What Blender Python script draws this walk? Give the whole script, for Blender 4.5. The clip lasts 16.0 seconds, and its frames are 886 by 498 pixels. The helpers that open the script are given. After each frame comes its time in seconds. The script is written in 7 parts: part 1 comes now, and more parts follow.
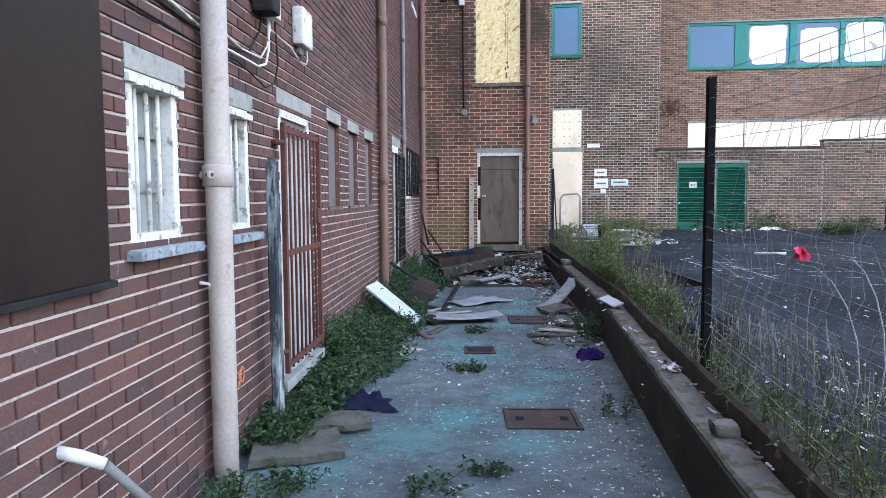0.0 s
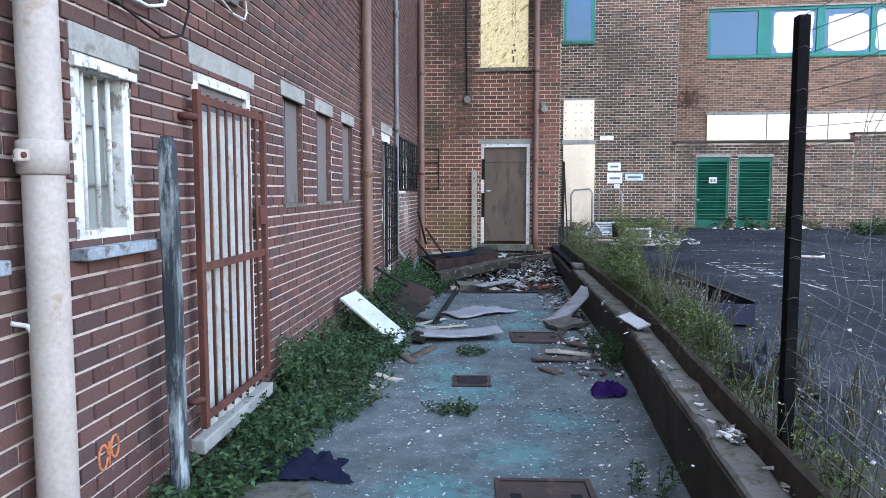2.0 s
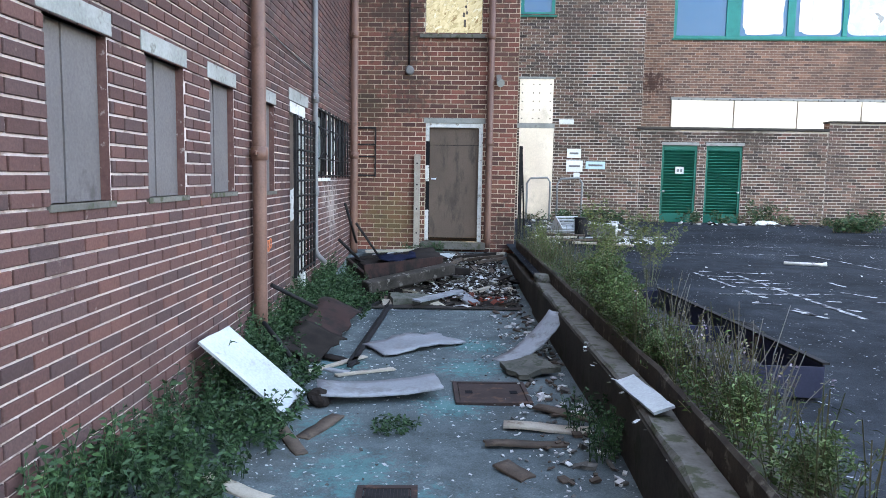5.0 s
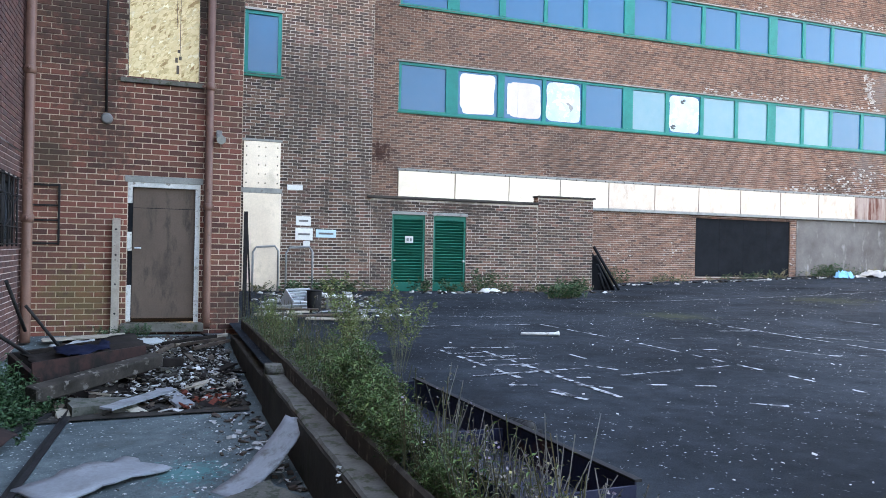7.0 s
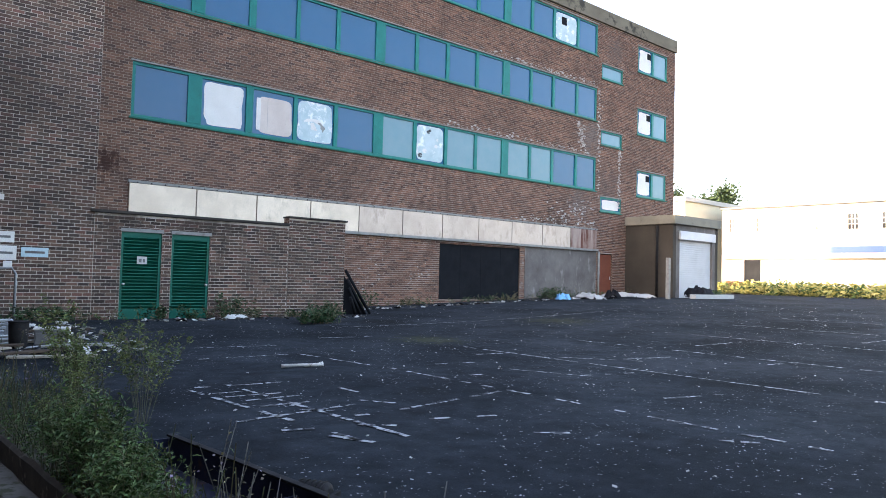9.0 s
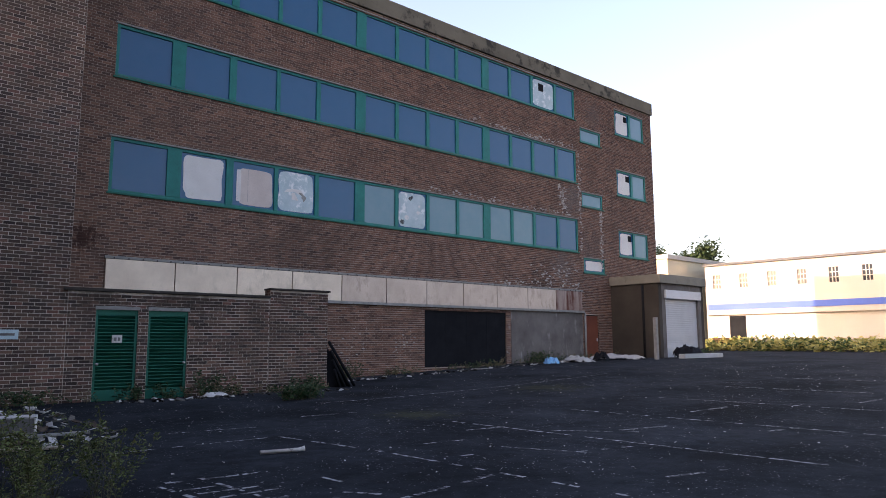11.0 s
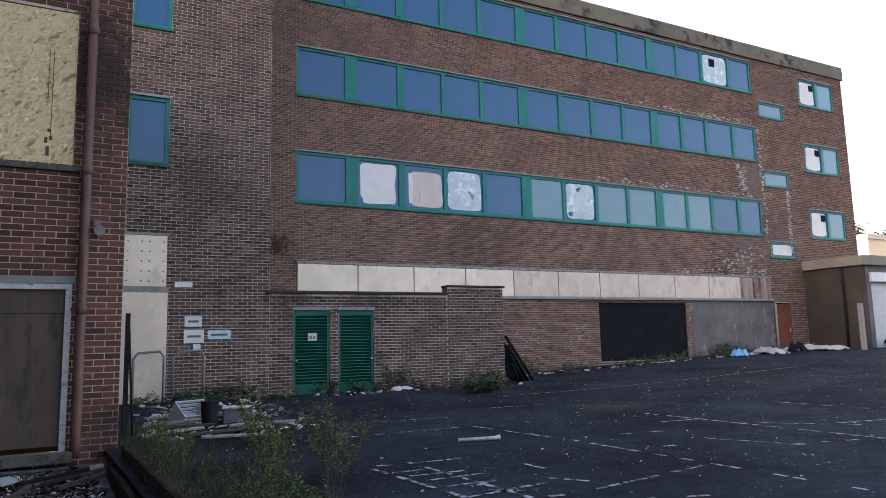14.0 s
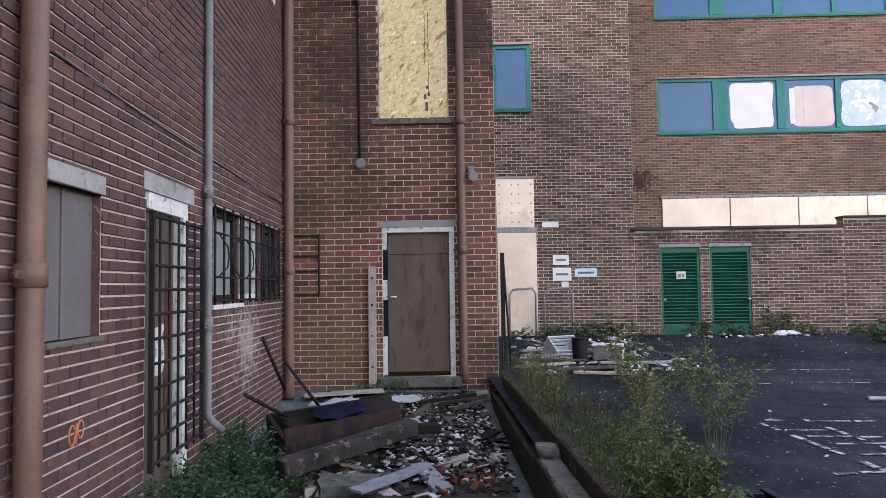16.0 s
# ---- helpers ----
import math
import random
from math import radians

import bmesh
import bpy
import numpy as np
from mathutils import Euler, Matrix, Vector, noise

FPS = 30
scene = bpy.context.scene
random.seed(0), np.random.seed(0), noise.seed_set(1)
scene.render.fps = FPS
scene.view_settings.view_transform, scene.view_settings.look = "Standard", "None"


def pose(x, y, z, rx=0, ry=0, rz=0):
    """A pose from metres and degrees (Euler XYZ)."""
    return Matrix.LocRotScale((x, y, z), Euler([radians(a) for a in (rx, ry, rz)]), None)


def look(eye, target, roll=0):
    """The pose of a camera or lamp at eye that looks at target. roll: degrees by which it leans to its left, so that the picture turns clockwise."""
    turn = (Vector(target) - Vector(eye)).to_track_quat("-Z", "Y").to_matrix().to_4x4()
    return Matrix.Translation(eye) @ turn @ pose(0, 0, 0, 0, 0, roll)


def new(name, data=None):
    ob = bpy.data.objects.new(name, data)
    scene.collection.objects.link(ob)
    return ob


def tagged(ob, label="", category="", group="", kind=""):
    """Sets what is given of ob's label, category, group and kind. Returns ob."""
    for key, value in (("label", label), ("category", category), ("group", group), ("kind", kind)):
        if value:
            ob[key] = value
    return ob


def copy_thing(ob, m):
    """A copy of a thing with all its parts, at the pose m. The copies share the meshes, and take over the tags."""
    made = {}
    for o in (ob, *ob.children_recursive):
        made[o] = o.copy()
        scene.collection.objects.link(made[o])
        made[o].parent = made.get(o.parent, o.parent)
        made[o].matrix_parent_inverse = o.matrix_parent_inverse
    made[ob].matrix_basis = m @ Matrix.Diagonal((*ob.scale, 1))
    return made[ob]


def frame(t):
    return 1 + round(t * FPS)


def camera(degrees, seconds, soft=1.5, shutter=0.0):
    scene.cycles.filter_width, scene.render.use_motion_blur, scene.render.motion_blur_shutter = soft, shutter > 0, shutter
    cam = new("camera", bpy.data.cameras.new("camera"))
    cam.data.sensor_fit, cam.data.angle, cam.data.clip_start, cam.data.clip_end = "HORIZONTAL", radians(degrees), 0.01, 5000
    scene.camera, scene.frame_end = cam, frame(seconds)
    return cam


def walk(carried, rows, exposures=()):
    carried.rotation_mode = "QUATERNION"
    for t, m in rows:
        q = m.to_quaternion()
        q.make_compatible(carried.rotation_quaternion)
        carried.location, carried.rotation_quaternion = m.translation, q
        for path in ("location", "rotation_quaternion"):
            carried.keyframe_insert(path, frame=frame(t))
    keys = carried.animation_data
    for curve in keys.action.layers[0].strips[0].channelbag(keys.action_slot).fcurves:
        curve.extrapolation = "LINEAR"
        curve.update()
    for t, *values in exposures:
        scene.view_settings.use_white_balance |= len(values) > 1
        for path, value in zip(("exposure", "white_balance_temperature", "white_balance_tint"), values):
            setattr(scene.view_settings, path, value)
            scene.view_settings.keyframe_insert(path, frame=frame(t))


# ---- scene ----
cam = camera(65.1, 16.0, 0.8)
PATH = [
    (0, (1.358, 0.509, 1.395), (1.13, 2.49, 1.244), -0.3),
    (0.5, (1.344, 0.824, 1.401), (1.142, 2.81, 1.277), 0.3),
    (1, (1.351, 1.098, 1.396), (1.104, 3.074, 1.217), -0.9),
    (1.5, (1.39, 1.402, 1.396), (1.062, 3.368, 1.231), -0.1),
    (2, (1.404, 1.71, 1.396), (1.149, 3.686, 1.23), 0.0),
    (2.5, (1.393, 2.002, 1.409), (1.198, 3.984, 1.233), -0.4),
    (3, (1.394, 2.333, 1.414), (1.19, 4.313, 1.227), -0.2),
    (3.2, (1.393, 2.436, 1.416), (1.154, 4.409, 1.198), 0.2),
    (5.3, (1.367, 3.975, 1.468), (1.328, 5.964, 1.265), 1.5),
    (5.5, (1.351, 4.108, 1.486), (1.421, 6.1, 1.318), 0.9),
    (6, (1.341, 4.321, 1.492), (1.542, 6.304, 1.333), 1.0),
    (6.5, (1.391, 4.61, 1.496), (1.806, 6.566, 1.486), 0.6),
    (7, (1.423, 4.853, 1.474), (2.071, 6.745, 1.474), 1.2),
    (7.5, (1.378, 5.045, 1.494), (2.324, 6.806, 1.547), -0.1),
    (8, (1.374, 5.231, 1.483), (2.431, 6.928, 1.529), 0.3),
    (8.5, (1.408, 5.393, 1.477), (2.545, 7.036, 1.566), 0.5),
    (9, (1.449, 5.538, 1.485), (2.735, 7.068, 1.568), 1.5),
    (9.2, (1.443, 5.596, 1.494), (2.767, 7.091, 1.59), 1.1),
    (11.3, (1.623, 5.739, 1.623), (2.919, 7.235, 1.909), -0.2),
    (11.5, (1.613, 5.722, 1.629), (2.884, 7.237, 1.924), -0.3),
    (12, (1.585, 5.69, 1.645), (2.816, 7.235, 1.956), -0.1),
    (12.5, (1.517, 5.746, 1.627), (2.703, 7.325, 1.947), -0.2),
    (13, (1.467, 5.804, 1.617), (2.612, 7.413, 1.929), -0.3),
    (13.5, (1.437, 5.818, 1.577), (2.534, 7.464, 1.874), -0.8),
    (14, (1.405, 5.909, 1.516), (2.332, 7.662, 1.781), -1.4),
    (14.5, (1.544, 5.932, 1.513), (2.115, 7.832, 1.762), -1.4),
    (15, (1.536, 5.963, 1.516), (1.791, 7.937, 1.711), -0.9),
    (15.5, (1.493, 6.095, 1.529), (1.561, 8.086, 1.699), -0.8),
    (16, (1.453, 6.229, 1.526), (1.397, 8.225, 1.634), -0.8),
]
EXPOSURES = [
    (0.0, 4.27, 7500, 22), (3.0, 4.37, 7400, 20), (6.0, 4.38, 7300, 18), (8.0, 3.68, 6900, 18), (9.0, 3.3, 6800, 18),
    (11.3, 2.05, 7000, 30), (12.0, 2.2, 7000, 29), (13.0, 2.4, 7000, 28), (14.0, 2.72, 7100, 26), (15.0, 3.04, 7800, 30), (16.0, 3.72, 8200, 32),
]
walk(cam, [(t, look(eye, target, roll)) for t, eye, target, roll in PATH], EXPOSURES)

# ---- world and sun: a low evening sun behind the left-hand buildings ----
SUN_FROM = Vector((-0.95, 0.32, 0.27)).normalized()
world = bpy.data.worlds.new("world")
scene.world = world
world.use_nodes = True
wn = world.node_tree.nodes
sky = wn.new("ShaderNodeTexSky")
sky.sky_type = "NISHITA"
sky.sun_disc = False
sky.sun_elevation = math.asin(SUN_FROM.z)
sky.sun_rotation = math.atan2(SUN_FROM.x, SUN_FROM.y)
sky.air_density, sky.dust_density, sky.ozone_density = 1.0, 4.5, 1.0
world.node_tree.links.new(sky.outputs[0], wn["Background"].inputs[0])
wn["Background"].inputs[1].default_value = 0.15
sun = new("sun", bpy.data.lights.new("sun", "SUN"))
sun.data.energy, sun.data.angle, sun.data.color = 2.0, radians(0.5), (1.0, 0.9, 0.74)
sun.matrix_world = look(SUN_FROM * 50, (0, 0, 0))


# ---- materials ----
def nodes_of(name):
    m = bpy.data.materials.new(name)
    m.use_nodes = True
    nt = m.node_tree
    return m, nt, nt.nodes["Principled BSDF"]


def put_node(nt, kind, **inputs):
    n = nt.nodes.new(kind)
    for k, v in inputs.items():
        n.inputs[k.replace("_", " ")].default_value = v
    return n


def noise_node(nt, vec, scale, detail=5.0, rough=0.6):
    n = put_node(nt, "ShaderNodeTexNoise", Scale=scale, Detail=detail, Roughness=rough)
    nt.links.new(vec, n.inputs["Vector"])
    return n


def ramp_node(nt, fac, stops):
    n = nt.nodes.new("ShaderNodeValToRGB")
    e = n.color_ramp.elements
    while len(e) < len(stops):
        e.new(0.5)
    for el, (p, c) in zip(e, stops):
        el.position = p
        el.color = (*c, 1)
    nt.links.new(fac, n.inputs[0])
    return n


def mix_node(nt, fac, a, b, kind="MIX"):
    n = nt.nodes.new("ShaderNodeMix")
    n.data_type, n.blend_type = "RGBA", kind
    for sock, v in ((n.inputs[0], fac), (n.inputs[6], a), (n.inputs[7], b)):
        if isinstance(v, bpy.types.NodeSocket):
            nt.links.new(v, sock)
        elif isinstance(v, (int, float)):
            sock.default_value = v
        else:
            sock.default_value = (*v, 1)
    return n.outputs[2]


def math_node(nt, op, a, b=0.5):
    n = nt.nodes.new("ShaderNodeMath")
    n.operation = op
    for sock, v in ((n.inputs[0], a), (n.inputs[1], b)):
        if isinstance(v, bpy.types.NodeSocket):
            nt.links.new(v, sock)
        else:
            sock.default_value = v
    return n.outputs[0]


def bump_to(nt, bsdf, height, strength=0.3, dist=0.01):
    b = put_node(nt, "ShaderNodeBump", Strength=strength, Distance=dist)
    nt.links.new(height, b.inputs["Height"])
    nt.links.new(b.outputs[0], bsdf.inputs["Normal"])


def place_vec(nt):
    return nt.nodes.new("ShaderNodeNewGeometry").outputs["Position"]


def chance(nt):
    """A number from 0 to 1 for each loose piece, whether an object or an island of a joined mesh."""
    g, o = nt.nodes.new("ShaderNodeNewGeometry"), nt.nodes.new("ShaderNodeObjectInfo")
    return math_node(nt, "FRACT", math_node(nt, "ADD", g.outputs["Random Per Island"], o.outputs["Random"]))


def spots_on(nt, p, col, spots):
    """Stains and darkened patches at given places: (centre, radius, colour, strength), with ragged edges."""
    for at, radius, colour, strength in spots:
        d = nt.nodes.new("ShaderNodeVectorMath")
        d.operation = "DISTANCE"
        nt.links.new(p, d.inputs[0])
        d.inputs[1].default_value = at
        n = noise_node(nt, p, 4.5 / radius, 9.0, 0.78)
        k = math_node(nt, "ADD", math_node(nt, "DIVIDE", d.outputs["Value"], radius), math_node(nt, "MULTIPLY", math_node(nt, "SUBTRACT", n.outputs[0], 0.5), 5.0))
        col = mix_node(nt, math_node(nt, "MULTIPLY", ramp_node(nt, k, [(0.3, (1, 1, 1)), (0.95, (0, 0, 0))]).outputs[0], strength), col, colour)
    return col


def worn(name, c1, c2, rough=0.7, metal=0.0, scale=6.0, fine=60.0, spots=None, spot_at=0.62, bump=0.25, vary=0.0, spec=0.22):
    """A surface of two tones with fine grain, and, where spots is given, stains of a third tone."""
    m, nt, b = nodes_of(name)
    p = place_vec(nt)
    n1, n2 = noise_node(nt, p, scale), noise_node(nt, p, fine, 4.0)
    col = mix_node(nt, ramp_node(nt, n1.outputs[0], [(0.3, (0, 0, 0)), (0.7, (1, 1, 1))]).outputs[0], c1, c2)
    col = mix_node(nt, 0.35, col, ramp_node(nt, n2.outputs[0], [(0.3, (0.35, 0.35, 0.35)), (0.7, (1.0, 1.0, 1.0))]).outputs[0], "MULTIPLY")
    if vary:
        col = mix_node(nt, 1.0, col, ramp_node(nt, chance(nt), [(0.0, (1 - vary,) * 3), (1.0, (1 + vary,) * 3)]).outputs[0], "MULTIPLY")
    if spots:
        n3 = noise_node(nt, p, scale * 1.7, 7.0, 0.65)
        col = mix_node(nt, ramp_node(nt, n3.outputs[0], [(spot_at - 0.04, (0, 0, 0)), (spot_at + 0.04, (1, 1, 1))]).outputs[0], col, spots)
    nt.links.new(col, b.inputs["Base Color"])
    b.inputs["Roughness"].default_value, b.inputs["Metallic"].default_value = rough, metal
    b.inputs["Specular IOR Level"].default_value = spec
    bump_to(nt, b, n2.outputs[0], bump, 0.004)
    return m


def brick_face(name, tones, stain, stain_amount=0.5, patch=None, marks=()):
    """Faces of separate bricks: a tone for each, soot and grain over them."""
    m, nt, b = nodes_of(name)
    p = place_vec(nt)
    tone = ramp_node(nt, chance(nt), [(i / (len(tones) - 1), c) for i, c in enumerate(tones)]).outputs[0]
    n1, n2, n3 = noise_node(nt, p, 1.1, 4.0), noise_node(nt, p, 90.0, 4.0), noise_node(nt, p, 14.0, 5.0)
    col = mix_node(nt, 0.5, tone, ramp_node(nt, n2.outputs[0], [(0.3, (0.45, 0.45, 0.45)), (0.7, (1.1, 1.1, 1.1))]).outputs[0], "MULTIPLY")
    col = mix_node(nt, math_node(nt, "MULTIPLY", ramp_node(nt, n1.outputs[0], [(0.42, (0, 0, 0)), (0.68, (1, 1, 1))]).outputs[0], stain_amount), col, stain)
    pale = ramp_node(nt, n3.outputs[0], [(0.66, (0, 0, 0)), (0.74, (1, 1, 1))]).outputs[0]
    col = mix_node(nt, math_node(nt, "MULTIPLY", pale, 0.22), col, (0.42, 0.36, 0.33))
    if patch:
        n4 = noise_node(nt, p, 0.8, 3.0)
        col = mix_node(nt, math_node(nt, "MULTIPLY", ramp_node(nt, n4.outputs[0], [(0.52, (0, 0, 0)), (0.66, (1, 1, 1))]).outputs[0], 0.6), col, patch)
    col = spots_on(nt, p, col, marks)
    nt.links.new(col, b.inputs["Base Color"])
    b.inputs["Roughness"].default_value = 0.9
    b.inputs["Specular IOR Level"].default_value = 0.15
    bump_to(nt, b, n2.outputs[0], 0.35, 0.003)
    return m


def brick_far(name, c1, c2, mortar, rot, marks=()):
    """Brickwork of walls that stay far off: courses of 76 mm in the surface itself."""
    m, nt, b = nodes_of(name)
    geo = place_vec(nt)
    sep = nt.nodes.new("ShaderNodeSeparateXYZ")
    nt.links.new(geo, sep.inputs[0])
    com = nt.nodes.new("ShaderNodeCombineXYZ")
    nt.links.new(sep.outputs[rot], com.inputs[0])
    nt.links.new(sep.outputs[2], com.inputs[1])
    br = put_node(nt, "ShaderNodeTexBrick", Color1=(*c1, 1), Color2=(*c2, 1), Mortar=(*mortar, 1), Scale=1.0, Mortar_Size=0.011, Mortar_Smooth=0.2, Bias=0.0, Brick_Width=0.23, Row_Height=0.0765)
    nt.links.new(com.outputs[0], br.inputs["Vector"])
    n1, n2, n3 = noise_node(nt, geo, 0.55, 6.0), noise_node(nt, geo, 30.0, 4.0), noise_node(nt, geo, 0.17, 3.0)
    col = mix_node(nt, 0.8, br.outputs[0], ramp_node(nt, n1.outputs[0], [(0.25, (0.5, 0.48, 0.47)), (0.75, (1.15, 1.12, 1.1))]).outputs[0], "MULTIPLY")
    col = mix_node(nt, 0.5, col, ramp_node(nt, n2.outputs[0], [(0.3, (0.55, 0.55, 0.55)), (0.7, (1.2, 1.2, 1.2))]).outputs[0], "MULTIPLY")
    col = mix_node(nt, 0.5, col, ramp_node(nt, n3.outputs[0], [(0.35, (0.4, 0.4, 0.43)), (0.65, (1.15, 1.08, 1.02))]).outputs[0], "MULTIPLY")
    col = spots_on(nt, geo, col, marks)
    nt.links.new(col, b.inputs["Base Color"])
    b.inputs["Roughness"].default_value = 0.9
    b.inputs["Specular IOR Level"].default_value = 0.2
    bump_to(nt, b, math_node(nt, "SUBTRACT", 1.0, br.outputs[1]), 0.5, 0.008)
    return m


def ground_mix(name, dark, mid, speck, patch=None, specks=0.72, rough=0.85, lichen=None, marks=()):
    """Asphalt or concrete: aggregate, tide marks, and pale crumbs of plaster and glass."""
    m, nt, b = nodes_of(name)
    p = place_vec(nt)
    n1, n2, n3, n4 = noise_node(nt, p, 0.5, 6.0), noise_node(nt, p, 110.0, 3.0), noise_node(nt, p, 5.0, 6.0, 0.7), noise_node(nt, p, 33.0, 3.0, 0.5)
    col = mix_node(nt, ramp_node(nt, n1.outputs[0], [(0.3, (0, 0, 0)), (0.7, (1, 1, 1))]).outputs[0], dark, mid)
    col = mix_node(nt, 0.7, col, ramp_node(nt, n3.outputs[0], [(0.28, (0.38, 0.38, 0.38)), (0.72, (1.45, 1.45, 1.45))]).outputs[0], "MULTIPLY")
    col = mix_node(nt, 0.6, col, ramp_node(nt, n2.outputs[0], [(0.25, (0.4, 0.4, 0.4)), (0.75, (1.4, 1.4, 1.4))]).outputs[0], "MULTIPLY")
    if patch:
        n5 = noise_node(nt, p, 1.1, 7.0, 0.65)
        col = mix_node(nt, math_node(nt, "MULTIPLY", ramp_node(nt, n5.outputs[0], [(0.56, (0, 0, 0)), (0.72, (1, 1, 1))]).outputs[0], 0.75), col, patch)
    if lichen:
        n6 = noise_node(nt, p, 2.3, 8.0, 0.7)
        col = mix_node(nt, ramp_node(nt, n6.outputs[0], [(0.64, (0, 0, 0)), (0.76, (1, 1, 1))]).outputs[0], col, lichen)
    col = spots_on(nt, p, col, marks)
    big = noise_node(nt, p, 0.9, 3.0)
    crumb = math_node(nt, "MULTIPLY", ramp_node(nt, n4.outputs[0], [(specks - 0.015, (0, 0, 0)), (specks + 0.015, (1, 1, 1))]).outputs[0], ramp_node(nt, big.outputs[0], [(0.4, (0.1, 0.1, 0.1)), (0.6, (1, 1, 1))]).outputs[0])
    col = mix_node(nt, crumb, col, speck)
    nt.links.new(col, b.inputs["Base Color"])
    b.inputs["Roughness"].default_value = rough
    b.inputs["Specular IOR Level"].default_value = 0.06
    bump_to(nt, b, math_node(nt, "ADD", n2.outputs[0], n3.outputs[0]), 0.5, 0.006)
    return m


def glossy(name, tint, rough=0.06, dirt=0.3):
    """Window glass before a dark room, a weak mirror under a film of dust; a blue tint paints in the reflected sky."""
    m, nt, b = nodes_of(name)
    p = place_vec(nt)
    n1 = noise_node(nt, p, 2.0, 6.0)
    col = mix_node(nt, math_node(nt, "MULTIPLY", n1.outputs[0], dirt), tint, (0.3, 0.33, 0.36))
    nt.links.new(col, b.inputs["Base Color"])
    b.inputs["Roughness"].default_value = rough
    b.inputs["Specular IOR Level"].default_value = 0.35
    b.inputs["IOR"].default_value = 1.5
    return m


def streaked(name, c1, c2, run, at=0.55, rough=0.7, metal=0.0, stretch=0.12, scale=5.0):
    """A weathered sheet with stains of a second kind that have run down it."""
    m, nt, b = nodes_of(name)
    p = place_vec(nt)
    sc = nt.nodes.new("ShaderNodeVectorMath")
    sc.operation = "MULTIPLY"
    nt.links.new(p, sc.inputs[0])
    sc.inputs[1].default_value = (1.0, 1.0, stretch)
    n1, n2, n3 = noise_node(nt, p, 1.3, 5.0), noise_node(nt, sc.outputs[0], scale, 6.0, 0.7), noise_node(nt, p, 45.0, 4.0)
    col = mix_node(nt, ramp_node(nt, n1.outputs[0], [(0.3, (0, 0, 0)), (0.7, (1, 1, 1))]).outputs[0], c1, c2)
    gate_ = math_node(nt, "MULTIPLY", ramp_node(nt, n2.outputs[0], [(at - 0.06, (0, 0, 0)), (at + 0.08, (1, 1, 1))]).outputs[0], ramp_node(nt, n1.outputs[0], [(0.35, (0.25, 0.25, 0.25)), (0.55, (1, 1, 1))]).outputs[0])
    col = mix_node(nt, gate_, col, run)
    col = mix_node(nt, 0.3, col, ramp_node(nt, n3.outputs[0], [(0.3, (0.5, 0.5, 0.5)), (0.7, (1.1, 1.1, 1.1))]).outputs[0], "MULTIPLY")
    nt.links.new(col, b.inputs["Base Color"])
    b.inputs["Roughness"].default_value, b.inputs["Metallic"].default_value = rough, metal
    b.inputs["Specular IOR Level"].default_value = 0.25
    bump_to(nt, b, n1.outputs[0], 0.3, 0.02)
    return m


def strands(name, tones):
    """Pressed wood flakes, lying every way, each of its own tone."""
    m, nt, b = nodes_of(name)
    p = place_vec(nt)
    layers = []
    for turn, stretch in ((0.5, (8.0, 1.0, 22.0)), (2.1, (24.0, 1.0, 9.0)), (1.2, (10.0, 1.0, 26.0))):
        rot = nt.nodes.new("ShaderNodeVectorRotate")
        rot.rotation_type = "Y_AXIS"
        nt.links.new(p, rot.inputs["Vector"])
        rot.inputs["Angle"].default_value = turn
        sc = nt.nodes.new("ShaderNodeVectorMath")
        sc.operation = "MULTIPLY"
        nt.links.new(rot.outputs[0], sc.inputs[0])
        sc.inputs[1].default_value = stretch
        v = put_node(nt, "ShaderNodeTexVoronoi", Scale=1.0)
        nt.links.new(sc.outputs[0], v.inputs["Vector"])
        layers.append(v.outputs["Color"])
    pick = mix_node(nt, 0.5, layers[0], layers[1])
    pick = mix_node(nt, 0.4, pick, layers[2])
    bw = nt.nodes.new("ShaderNodeRGBToBW")
    nt.links.new(pick, bw.inputs[0])
    n1 = noise_node(nt, p, 2.0, 4.0)
    col = ramp_node(nt, bw.outputs[0], [(0.22 + 0.56 * i / (len(tones) - 1), c) for i, c in enumerate(tones)]).outputs[0]
    col = mix_node(nt, 0.4, col, ramp_node(nt, n1.outputs[0], [(0.3, (0.75, 0.72, 0.66)), (0.7, (1.1, 1.1, 1.1))]).outputs[0], "MULTIPLY")
    nt.links.new(col, b.inputs["Base Color"])
    b.inputs["Roughness"].default_value = 0.75
    b.inputs["Specular IOR Level"].default_value = 0.2
    bump_to(nt, b, bw.outputs[0], 0.3, 0.003)
    return m


SOOT, MOSS, LIME = (0.036, 0.029, 0.024), (0.15, 0.125, 0.045), (0.55, 0.5, 0.46)
# the first two marks darken the wall's far half; the last two are lime
BRICK_RED = brick_face("red_brick", [(0.082, 0.042, 0.038), (0.115, 0.058, 0.051), (0.095, 0.05, 0.046), (0.142, 0.066, 0.055), (0.102, 0.06, 0.056), (0.07, 0.043, 0.042)], (0.052, 0.033, 0.031), 0.4, None, [((-0.8, 13.4, 1.6), 1.6, (0.035, 0.022, 0.021), 0.35), ((-0.6, 10.5, 1.6), 1.2, (0.035, 0.022, 0.021), 0.35), ((-0.75, 13.0, 1.0), 0.5, LIME, 0.35), ((-0.8, 12.4, 1.15), 0.3, LIME, 0.3)])
